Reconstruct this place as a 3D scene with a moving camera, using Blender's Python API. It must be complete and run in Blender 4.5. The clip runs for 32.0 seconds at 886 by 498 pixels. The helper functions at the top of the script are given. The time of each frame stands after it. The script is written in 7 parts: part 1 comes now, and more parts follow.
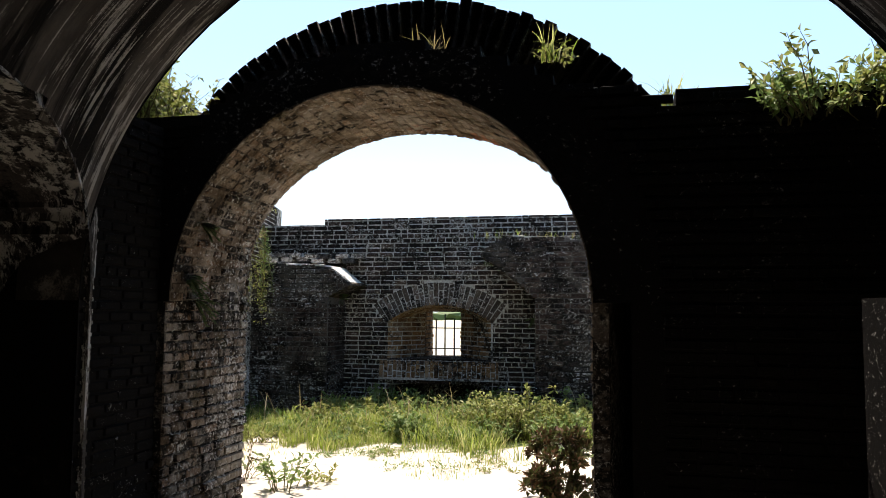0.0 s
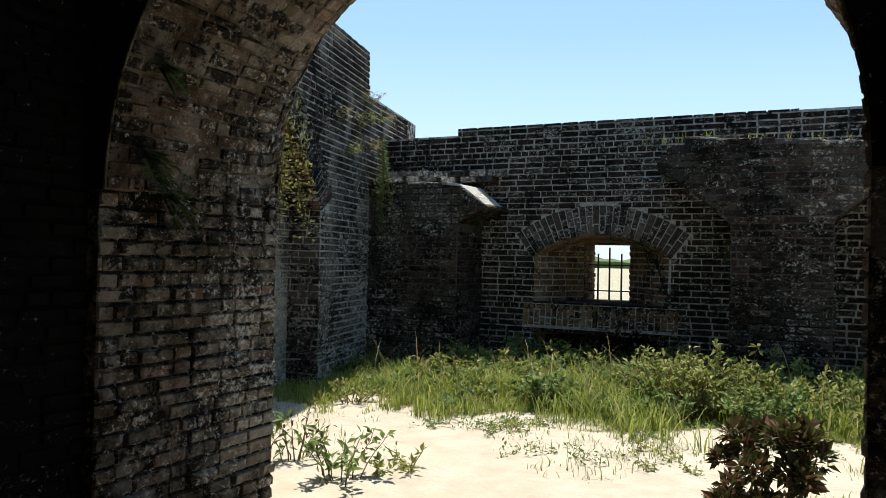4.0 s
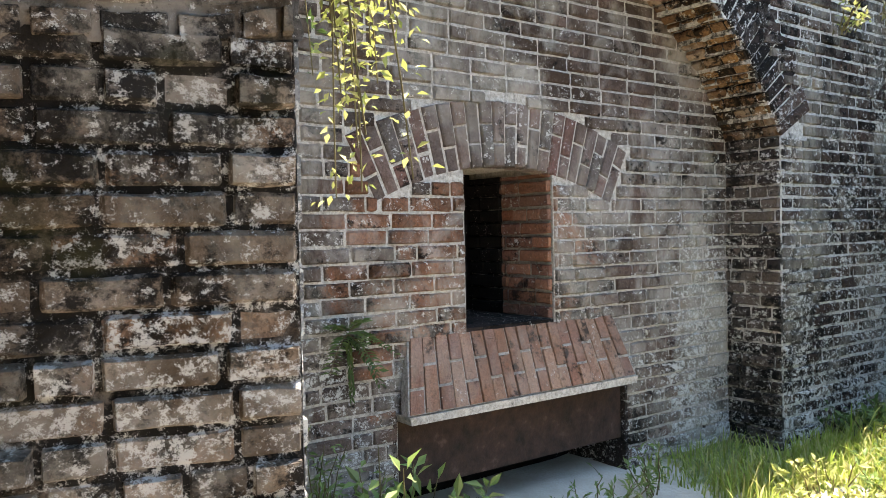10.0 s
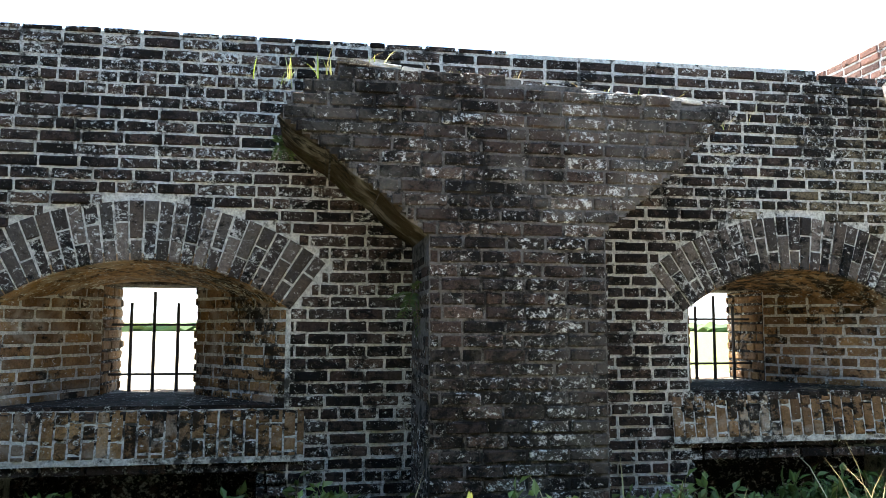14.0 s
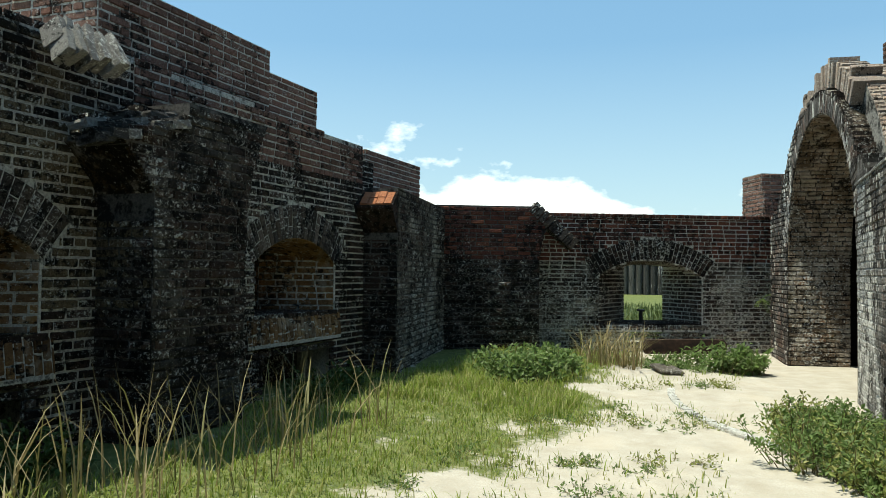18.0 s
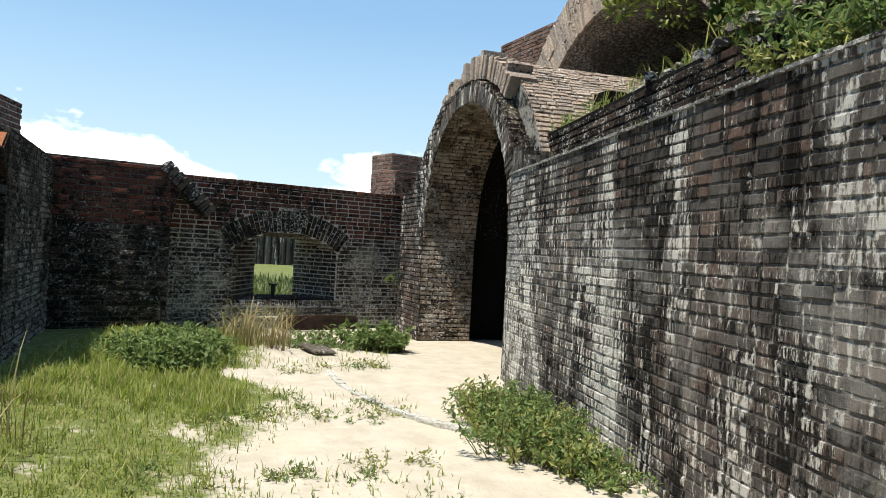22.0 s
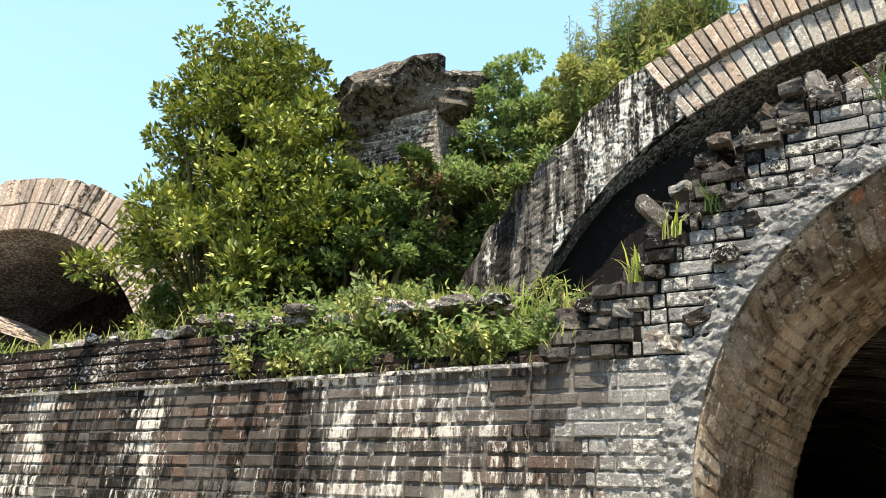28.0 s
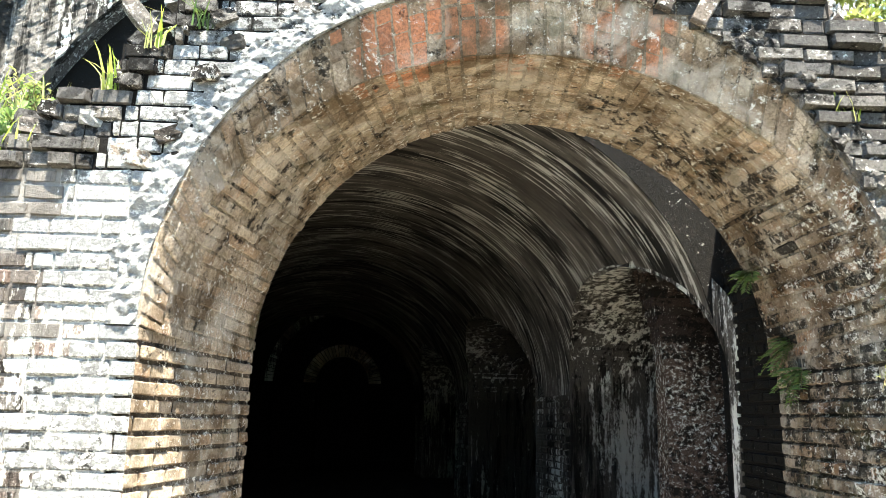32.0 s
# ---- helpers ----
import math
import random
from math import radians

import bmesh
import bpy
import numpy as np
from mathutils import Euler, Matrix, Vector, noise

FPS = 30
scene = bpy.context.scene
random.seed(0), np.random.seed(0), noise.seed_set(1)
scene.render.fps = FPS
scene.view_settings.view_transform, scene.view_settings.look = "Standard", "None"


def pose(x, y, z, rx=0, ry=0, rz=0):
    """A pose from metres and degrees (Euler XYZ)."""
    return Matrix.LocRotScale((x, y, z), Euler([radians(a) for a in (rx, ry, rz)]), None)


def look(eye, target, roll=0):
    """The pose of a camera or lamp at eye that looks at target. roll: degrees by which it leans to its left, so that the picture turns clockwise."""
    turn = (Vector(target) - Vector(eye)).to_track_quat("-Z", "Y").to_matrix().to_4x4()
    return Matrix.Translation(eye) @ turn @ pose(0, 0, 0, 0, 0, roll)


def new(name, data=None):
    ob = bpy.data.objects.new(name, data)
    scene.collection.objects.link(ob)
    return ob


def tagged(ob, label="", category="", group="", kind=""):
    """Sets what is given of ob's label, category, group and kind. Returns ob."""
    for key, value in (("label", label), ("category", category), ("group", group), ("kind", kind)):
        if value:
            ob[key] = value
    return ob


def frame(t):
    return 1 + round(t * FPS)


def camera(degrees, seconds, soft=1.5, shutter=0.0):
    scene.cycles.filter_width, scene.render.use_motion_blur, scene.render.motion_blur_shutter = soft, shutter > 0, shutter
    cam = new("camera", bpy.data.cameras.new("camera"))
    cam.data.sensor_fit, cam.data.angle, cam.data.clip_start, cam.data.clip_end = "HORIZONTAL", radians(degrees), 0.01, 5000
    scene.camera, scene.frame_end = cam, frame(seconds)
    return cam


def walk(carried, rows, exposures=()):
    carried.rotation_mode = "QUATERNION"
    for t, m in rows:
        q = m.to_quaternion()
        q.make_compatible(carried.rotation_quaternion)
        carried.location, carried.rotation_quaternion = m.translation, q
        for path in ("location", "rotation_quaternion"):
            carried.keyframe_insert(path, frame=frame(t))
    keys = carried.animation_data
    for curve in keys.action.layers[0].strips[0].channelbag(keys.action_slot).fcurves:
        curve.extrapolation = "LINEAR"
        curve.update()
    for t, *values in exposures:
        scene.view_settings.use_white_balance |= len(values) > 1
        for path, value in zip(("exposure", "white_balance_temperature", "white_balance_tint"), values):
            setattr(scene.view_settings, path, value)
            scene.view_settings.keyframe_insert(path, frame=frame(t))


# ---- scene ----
cam = camera(58.9, 32.0, soft=0.6)
PATH = [
    (0, (1.253, -6.299, 1.618), (0.81, -4.355, 1.781), 0.4),
    (1, (1.164, -5.682, 1.586), (0.647, -3.75, 1.631), 0.3),
    (2, (1.142, -4.999, 1.555), (0.478, -3.113, 1.513), 0.9),
    (2.5, (1.1, -4.652, 1.547), (0.408, -2.777, 1.49), 0.5),
    (4.5, (0.94, -3.361, 1.391), (0.002, -1.595, 1.452), 1.1),
    (5, (0.899, -3.017, 1.389), (-0.076, -1.274, 1.483), 0.3),
    (5.5, (0.84, -2.665, 1.382), (-0.285, -1.015, 1.488), 0.5),
    (6, (0.725, -2.312, 1.378), (-0.552, -0.776, 1.476), 0.6),
    (6.5, (0.595, -1.989, 1.37), (-0.778, -0.537, 1.442), 0.0),
    (7, (0.485, -1.663, 1.371), (-1.029, -0.357, 1.42), 0.0),
    (7.5, (0.323, -1.393, 1.366), (-1.313, -0.244, 1.362), -0.2),
    (8, (0.164, -1.116, 1.361), (-1.578, -0.134, 1.345), -1.3),
    (8.5, (0.034, -0.829, 1.358), (-1.788, -0.004, 1.327), -1.1),
    (9, (-0.111, -0.651, 1.367), (-1.978, 0.063, 1.321), -0.9),
    (9.5, (-0.254, -0.499, 1.387), (-2.138, 0.17, 1.332), -1.4),
    (10, (-0.423, -0.325, 1.384), (-2.271, 0.439, 1.338), -1.2),
    (10.5, (-0.588, -0.175, 1.39), (-2.385, 0.703, 1.34), -0.1),
    (11, (-0.77, -0.063, 1.373), (-2.341, 1.175, 1.36), -0.6),
    (11.5, (-0.909, 0.063, 1.367), (-2.154, 1.628, 1.365), -0.3),
    (12, (-0.969, 0.224, 1.365), (-1.955, 1.964, 1.385), -0.3),
    (13, (-0.711, 0.625, 1.36), (-1.027, 2.6, 1.372), 0.7),
    (14, (-0.513, 0.859, 1.368), (-0.202, 2.825, 1.562), 0.1),
    (15, (-0.52, 0.991, 1.377), (0.423, 2.747, 1.539), 0.2),
    (15.5, (-0.536, 0.996, 1.38), (0.67, 2.585, 1.515), -0.4),
    (17.5, (-0.625, 1.088, 1.397), (1.195, 1.917, 1.46), -0.1),
    (18, (-0.607, 1.128, 1.391), (1.256, 1.852, 1.451), 0.6),
    (18.5, (-0.515, 1.247, 1.406), (1.343, 1.984, 1.457), 0.8),
    (19, (-0.423, 1.405, 1.415), (1.456, 2.09, 1.451), 1.4),
    (19.5, (-0.324, 1.604, 1.449), (1.625, 2.051, 1.457), 1.3),
    (20, (-0.157, 1.718, 1.44), (1.829, 1.949, 1.478), 1.6),
    (20.5, (-0.014, 1.802, 1.461), (1.984, 1.858, 1.532), 2.2),
    (21, (0.043, 1.891, 1.475), (2.034, 1.732, 1.557), 3.1),
    (21.5, (0.074, 2.027, 1.482), (2.048, 1.712, 1.547), 3.0),
    (22, (0.129, 2.16, 1.449), (2.105, 1.854, 1.458), 3.0),
    (22.5, (0.255, 2.252, 1.44), (2.241, 2.019, 1.449), 3.1),
    (23, (0.39, 2.419, 1.467), (2.377, 2.206, 1.549), 3.1),
    (23.5, (0.451, 2.58, 1.506), (2.43, 2.333, 1.653), 3.6),
    (24, (0.467, 2.766, 1.487), (2.417, 2.352, 1.652), 4.0),
    (24.5, (0.41, 2.941, 1.516), (2.324, 2.395, 1.71), 4.5),
    (26.5, (0.6, 3.36, 1.485), (2.225, 2.247, 1.828), 5.6),
    (27, (0.548, 3.487, 1.438), (1.93, 2.114, 1.889), 6.3),
    (27.5, (0.459, 3.457, 1.479), (1.613, 1.922, 2.039), 5.1),
    (28, (0.437, 3.477, 1.504), (1.417, 1.894, 2.234), 4.4),
    (28.5, (0.383, 3.454, 1.524), (1.142, 1.791, 2.336), 3.3),
    (29, (0.311, 3.415, 1.535), (0.805, 1.678, 2.395), 2.1),
    (29.5, (0.211, 3.386, 1.532), (0.462, 1.61, 2.416), 1.1),
    (30, (0.141, 3.354, 1.536), (0.186, 1.553, 2.403), 0.2),
    (30.5, (0.1, 3.311, 1.528), (0.009, 1.471, 2.308), -0.0),
    (31, (0.057, 3.274, 1.492), (-0.05, 1.388, 2.149), 0.6),
    (31.5, (0.05, 3.253, 1.451), (-0.039, 1.322, 1.961), 1.3),
    (32, (0.073, 3.249, 1.419), (0.041, 1.293, 1.837), 1.3),
]
# ---------------------------------------------------------------- light
EXPOSURES = [
    (0, 1.4, 7200, 16), (1, 1.3, 7200, 16), (2, 1.0, 7100, 14), (4.5, 0.8, 7000, 6), (6, 1.0, 7200, 12), (7, 1.35, 7300, 15), (8, 2.05, 7300, 15), (9, 2.65, 7300, 16), (10, 3.0, 7400, 16), (11, 3.1, 7400, 17),
    (12, 3.05, 7000, 13), (13, 3.1, 7000, 12), (14, 3.0, 7000, 12), (15, 2.15, 7000, 12), (17.5, 0.55, 6900, -4), (20, 0.65, 6900, -2), (22, 0.7, 7000, 6), (24.5, 0.7, 6700, 4), (26.5, 1.1, 7400, 6),
    (28, 1.7, 7700, 9), (30, 1.65, 7600, 10), (31, 1.9, 7500, 10), (32, 3.35, 7000, 5),
]
walk(cam, [(t, look(eye, target, roll)) for t, eye, target, roll in PATH], EXPOSURES)
SUN_DIR = Vector((-0.16, 0.30, 0.94)).normalized()
world = bpy.data.worlds.new("sky")
scene.world = world
world.use_nodes = True
wn = world.node_tree
sky = wn.nodes.new("ShaderNodeTexSky")
sky.sky_type, sky.sun_disc = "NISHITA", False
sky.sun_elevation = math.asin(SUN_DIR.z)
sky.sun_rotation = math.atan2(SUN_DIR.x, SUN_DIR.y)
sky.air_density, sky.dust_density, sky.ozone_density = 1.0, 0.7, 0.7
coord = wn.nodes.new("ShaderNodeTexCoord")
puffs = wn.nodes.new("ShaderNodeTexNoise")
puffs.inputs["Scale"].default_value, puffs.inputs["Detail"].default_value, puffs.inputs["Roughness"].default_value = 4.2, 7, 0.55
squash = wn.nodes.new("ShaderNodeMapping")
squash.inputs["Scale"].default_value, squash.inputs["Location"].default_value = (1, 1, 1.9), (0.35, 1.2, 0.1)
wn.links.new(coord.outputs["Generated"], squash.inputs[0])
wn.links.new(squash.outputs[0], puffs.inputs["Vector"])
axes = wn.nodes.new("ShaderNodeSeparateXYZ")
wn.links.new(coord.outputs["Generated"], axes.inputs[0])
low = wn.nodes.new("ShaderNodeMapRange")
low.inputs["From Min"].default_value, low.inputs["From Max"].default_value = 0.05, 0.27
low.inputs["To Min"].default_value, low.inputs["To Max"].default_value = 0.40, 0.72
wn.links.new(axes.outputs["Z"], low.inputs[0])
seaward = wn.nodes.new("ShaderNodeMapRange")
seaward.inputs["From Min"].default_value, seaward.inputs["From Max"].default_value = 0.25, 0.75
seaward.inputs["To Min"].default_value, seaward.inputs["To Max"].default_value = 0.2, 0.0
wn.links.new(axes.outputs["X"], seaward.inputs[0])
rise_ = wn.nodes.new("ShaderNodeMath")
wn.links.new(low.outputs[0], rise_.inputs[0])
wn.links.new(seaward.outputs[0], rise_.inputs[1])
gap = wn.nodes.new("ShaderNodeMath")
gap.operation = "SUBTRACT"
wn.links.new(puffs.outputs["Fac"], gap.inputs[0])
wn.links.new(rise_.outputs[0], gap.inputs[1])
edge_ = wn.nodes.new("ShaderNodeMapRange")
edge_.inputs["From Min"].default_value, edge_.inputs["From Max"].default_value = 0.0, 0.06
wn.links.new(gap.outputs[0], edge_.inputs[0])
cloud = wn.nodes.new("ShaderNodeMix")
cloud.data_type = "RGBA"
cloud.inputs[7].default_value = (9.0, 9.2, 9.6, 1)
wn.links.new(edge_.outputs[0], cloud.inputs[0])
haze = wn.nodes.new("ShaderNodeMix")
haze.data_type = "RGBA"
haze.inputs[0].default_value = 0.5
haze.inputs[7].default_value = (1.4, 3.1, 5.5, 1)
wn.links.new(sky.outputs[0], haze.inputs[6])
mist = wn.nodes.new("ShaderNodeMapRange")
mist.inputs["From Min"].default_value, mist.inputs["From Max"].default_value = 0.02, 0.28
mist.inputs["To Min"].default_value, mist.inputs["To Max"].default_value = 0.5, 0.0
wn.links.new(axes.outputs["Z"], mist.inputs[0])
pale = wn.nodes.new("ShaderNodeMix")
pale.data_type = "RGBA"
pale.inputs[7].default_value = (4.6, 5.6, 6.2, 1)
wn.links.new(mist.outputs[0], pale.inputs[0])
wn.links.new(haze.outputs[2], pale.inputs[6])
wn.links.new(pale.outputs[2], cloud.inputs[6])
wn.links.new(cloud.outputs[2], wn.nodes["Background"].inputs[0])
wn.nodes["Background"].inputs[1].default_value = 0.12
sun = new("sun", bpy.data.lights.new("sun", "SUN"))
sun.data.energy, sun.data.angle, sun.data.color = 4.6, radians(0.55), (1.0, 0.95, 0.88)
sun.matrix_world = look(SUN_DIR * 30, (0, 0, 0))


# ---------------------------------------------------------------- materials
class Mat:
    """A small builder of node materials."""

    def __init__(self, name, rough=0.9, spec=0.3):
        self.m = bpy.data.materials.new(name)
        self.m.use_nodes = True
        self.t = self.m.node_tree
        self.b = self.t.nodes["Principled BSDF"]
        self.b.inputs["Roughness"].default_value = rough
        self.b.inputs["Specular IOR Level"].default_value = spec
        self.geo = self.t.nodes.new("ShaderNodeNewGeometry")

    def node(self, kind, **sets):
        n = self.t.nodes.new(kind)
        for k, v in sets.items():
            n.inputs[k].default_value = v
        return n

    def link(self, a, b):
        self.t.links.new(a, b)
        return self

    def pos(self, scale=(1, 1, 1)):
        n = self.node("ShaderNodeVectorMath")
        n.operation = "MULTIPLY"
        self.link(self.geo.outputs["Position"], n.inputs[0])
        n.inputs[1].default_value = scale
        return n.outputs[0]

    def noise(self, scale, detail=4, stretch=(1, 1, 1), rough=0.6, distort=0.0):
        n = self.node("ShaderNodeTexNoise", Scale=scale, Detail=detail, Roughness=rough, Distortion=distort)
        self.link(self.pos(stretch), n.inputs["Vector"])
        return n.outputs["Fac"]

    def ramp(self, fac, stops, ease=False):
        n = self.t.nodes.new("ShaderNodeValToRGB")
        if ease:
            n.color_ramp.interpolation = "EASE"
        e = n.color_ramp.elements
        while len(e) < len(stops):
            e.new(0.5)
        for el, (p, c) in zip(e, stops):
            el.position = p
            el.color = (c, c, c, 1) if isinstance(c, (int, float)) else (*c, 1)
        self.link(fac, n.inputs[0])
        return n.outputs[0]

    def mix(self, fac, a, b):
        n = self.t.nodes.new("ShaderNodeMix")
        n.data_type = "RGBA"
        for sock, v in ((n.inputs[0], fac), (n.inputs[6], a), (n.inputs[7], b)):
            if isinstance(v, (int, float)):
                sock.default_value = v
            elif isinstance(v, tuple):
                sock.default_value = (*v, 1)
            else:
                self.link(v, sock)
        return n.outputs[2]

    def math(self, op, a, b=0.0):
        n = self.t.nodes.new("ShaderNodeMath")
        n.operation = op
        for sock, v in zip(n.inputs, (a, b)):
            if isinstance(v, (int, float)):
                sock.default_value = v
            else:
                self.link(v, sock)
        return n.outputs[0]

    def chance(self):
        """A number of its own for each brick, loose or joined."""
        o = self.t.nodes.new("ShaderNodeObjectInfo")
        s = self.math("ADD", o.outputs["Random"], self.geo.outputs["Random Per Island"])
        return self.math("FRACT", s)

    def done(self, colour, bump=None, strength=0.3, dist=0.01):
        self.link(colour, self.b.inputs["Base Color"]) if not isinstance(colour, tuple) else None
        if isinstance(colour, tuple):
            self.b.inputs["Base Color"].default_value = (*colour, 1)
        if bump is not None:
            n = self.node("ShaderNodeBump", Strength=strength, Distance=dist)
            self.link(bump, n.inputs["Height"])
            self.link(n.outputs[0], self.b.inputs["Normal"])
        return self.m


def brick_mat(name, tones, black=0.5, white=0.4, green=0.1, streak=0.0, red=None, red_at=None, drip=(1.3, 1.3, 0.13), pits=0.5, stain=0.0, salt=0.0, veil=0.0):
    """Old brick: fired tones brick by brick, black crust, white lime bloom, some algae and run-down streaks.
    red_at: a place and a size where repairs of red brick were set. drip: how the streaks are stretched."""
    m = Mat(name, 0.95, 0.04)
    n = len(tones)
    luck = m.chance()
    luck2 = m.math("FRACT", m.math("MULTIPLY", luck, 7.31))
    luck3 = m.math("FRACT", m.math("MULTIPLY", luck, 13.7))
    base = m.ramp(luck, [(i / n, c) for i, c in enumerate(tones)])
    if red:
        for at in red_at:
            d = m.node("ShaderNodeVectorMath")
            d.operation = "DISTANCE"
            m.link(m.geo.outputs["Position"], d.inputs[0])
            d.inputs[1].default_value = at[:3]
            near_ = m.math("SUBTRACT", at[3] * 1.25, m.math("ADD", d.outputs["Value"], m.math("MULTIPLY", luck2, at[3] * 0.6)))
            base = m.mix(m.ramp(m.math("ADD", near_, m.math("MULTIPLY", m.math("SUBTRACT", m.noise(2.5, 3), 0.5), at[3])), [(0.0, 0), (0.05, 0.9)]), base, red)
    fine = m.noise(70, 8, rough=0.85)
    col = m.mix(m.math("MULTIPLY", m.ramp(fine, [(0.44, 0), (0.58, 1)]), 0.3 + 0.5 * pits), base, tuple(c * 0.22 for c in tones[0]))
    col = m.mix(m.ramp(luck2, [(0.98 - 0.55 * black, 0), (1.0, 0.8 * min(1.0, black * 1.6))]), col, (0.016, 0.014, 0.013))
    if stain:
        blot = m.ramp(m.noise(2.6, 7, (1, 1, 0.8), 0.62, 0.9), [(0.40, 0), (0.60, stain)])
        col = m.mix(blot, col, tuple(c * k for c, k in zip(tones[0], (0.22, 0.19, 0.15))))
        pale_ = m.ramp(m.noise(3.3, 6, (1, 1, 0.9), 0.62, 0.9), [(0.50, 0), (0.66, 0.5 * stain)])
        col = m.mix(pale_, col, (0.5, 0.47, 0.42))
    big = m.noise(1.1, 5, ((0.2, 1.9, 0.2) if drip[0] < 0.5 else (2.2, 2.2, 0.2)) if streak else (1, 1, 0.8), 0.65, 0.8)
    mid = m.noise(9, 9, drip if streak else (1.4, 1.4, 1.8), 0.74)
    crust = m.math("ADD", m.math("ADD", m.math("MULTIPLY", big, 0.36), m.math("MULTIPLY", mid, 0.56)), m.math("MULTIPLY", luck3, 0.08))
    lo = 0.62 - 0.22 * black
    cr = m.ramp(crust, [(lo - 0.02, 0), (lo + 0.03, 1)])
    col = m.mix(m.math("MULTIPLY", cr, 0.92), col, (0.009, 0.0085, 0.008))
    wide = m.noise(0.9, 4, (0.3, 1.6, 0.3) if drip[0] < 0.5 else (1.6, 1.6, 0.5), 0.6, 0.7)
    if streak:
        speck = m.math("ADD", m.math("MULTIPLY", m.noise(11, 6, drip, 0.65), 0.52), m.math("MULTIPLY", m.noise(34, 8, (1, 1, 0.5), 0.85), 0.48))
    else:
        speck = m.noise(26, 9, (1, 1, 1.25), 0.84)
    bloom = m.math("ADD", m.math("ADD", m.math("MULTIPLY", wide, 0.28 if streak else 0.17), m.math("MULTIPLY", speck, 0.65 if streak else 0.76)), m.math("MULTIPLY", luck, 0.05))
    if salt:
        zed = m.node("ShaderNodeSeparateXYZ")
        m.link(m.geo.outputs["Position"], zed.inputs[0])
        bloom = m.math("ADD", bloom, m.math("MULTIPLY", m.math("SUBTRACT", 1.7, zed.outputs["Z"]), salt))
    wo = 0.595 - 0.19 * white
    bl = m.ramp(bloom, [(wo, 0), (wo + 0.035, 1)])
    col = m.mix(m.math("MULTIPLY", bl, 0.88), col, (0.62, 0.61, 0.57))
    if veil:
        soft = m.math("ADD", m.math("MULTIPLY", m.noise(1.5, 8, (1, 1, 0.8), 0.7, 0.6), 0.8), m.math("MULTIPLY", fine, 0.2))
        col = m.mix(m.ramp(soft, [(0.485, 0), (0.61, veil)]), col, (0.50, 0.49, 0.46) if streak else (0.47, 0.435, 0.365))
    alg = m.ramp(m.noise(2.3, 5), [(0.66 - 0.2 * green, 0), (0.76 - 0.2 * green, 1)])
    col = m.mix(m.math("MULTIPLY", alg, 0.6 * min(1.0, green * 4)), col, (0.05, 0.05, 0.02))
    return m.done(col, m.math("ADD", m.noise(75, 7, rough=0.8), m.math("MULTIPLY", m.noise(18, 5), 1.0)), 1.0, 0.018)


def mortar_mat(name, tone=(0.42, 0.40, 0.36), black=0.4, streak=0.0):
    """Lime mortar, crusted black in the same way as the bricks."""
    m = Mat(name, 0.95, 0.04)
    col = m.mix(m.ramp(m.noise(45, 7, rough=0.8), [(0.40, 0), (0.62, 1)]), tone, tuple(c * 0.45 for c in tone))
    big = m.noise(1.1, 5, (2.2, 2.2, 0.2) if streak else (1, 1, 0.8), 0.65, 0.8)
    crust = m.math("ADD", m.math("MULTIPLY", big, 0.42), m.math("MULTIPLY", m.noise(12, 8, (1.3, 1.3, 0.2) if streak else (1, 1, 1), 0.75), 0.58))
    lo = 0.62 - 0.22 * black
    col = m.mix(m.math("MULTIPLY", m.ramp(crust, [(lo - 0.02, 0), (lo + 0.04, 1)]), 0.92), col, (0.012, 0.0115, 0.011))
    if streak:
        drips = m.math("ADD", m.math("MULTIPLY", m.noise(11, 6, (1.3, 1.3, 0.13), 0.65), 0.6), m.math("MULTIPLY", m.noise(34, 8, (1, 1, 0.7), 0.85), 0.4))
        bloom = m.math("ADD", m.math("MULTIPLY", m.noise(0.9, 4, (1.6, 1.6, 0.5), 0.6, 0.7), 0.28), m.math("MULTIPLY", drips, 0.65))
        col = m.mix(m.math("MULTIPLY", m.ramp(bloom, [(0.61 - 0.19 * streak - 0.03, 0), (0.645 - 0.19 * streak - 0.03, 1)]), 0.75), col, (0.5, 0.49, 0.46))
    return m.done(col, m.noise(70, 7, rough=0.8), 1.0, 0.012)


TONE_DARK = [(0.062, 0.044, 0.037), (0.042, 0.031, 0.028), (0.088, 0.057, 0.044), (0.055, 0.046, 0.041), (0.11, 0.076, 0.06)]
TONE_PALE = [(0.34, 0.27, 0.20), (0.42, 0.35, 0.27), (0.30, 0.24, 0.19), (0.46, 0.38, 0.29), (0.37, 0.26, 0.18)]
TONE_RED = [(0.27, 0.12, 0.075), (0.32, 0.15, 0.09), (0.24, 0.13, 0.09), (0.35, 0.18, 0.12), (0.22, 0.11, 0.08)]
M_BR_DARK = brick_mat("blackened brick", TONE_DARK, 0.58, 0.31, 0.06, pits=0.8, red=(0.19, 0.15, 0.095), red_at=((3.2, 5.63, 1.9, 0.9),))
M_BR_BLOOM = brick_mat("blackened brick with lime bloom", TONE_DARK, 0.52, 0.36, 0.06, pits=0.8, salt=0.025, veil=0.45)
M_BR_PIER = brick_mat("sooty mottled brick", TONE_DARK, 0.58, 0.31, 0.1, pits=0.8, veil=0.14)
# near-black brick that paints the shade of unlit inner faces
M_BR_SHADE = brick_mat("shade-black brick", [(0.03, 0.025, 0.022), (0.022, 0.019, 0.018)], 0.95, 0.05, 0.0)
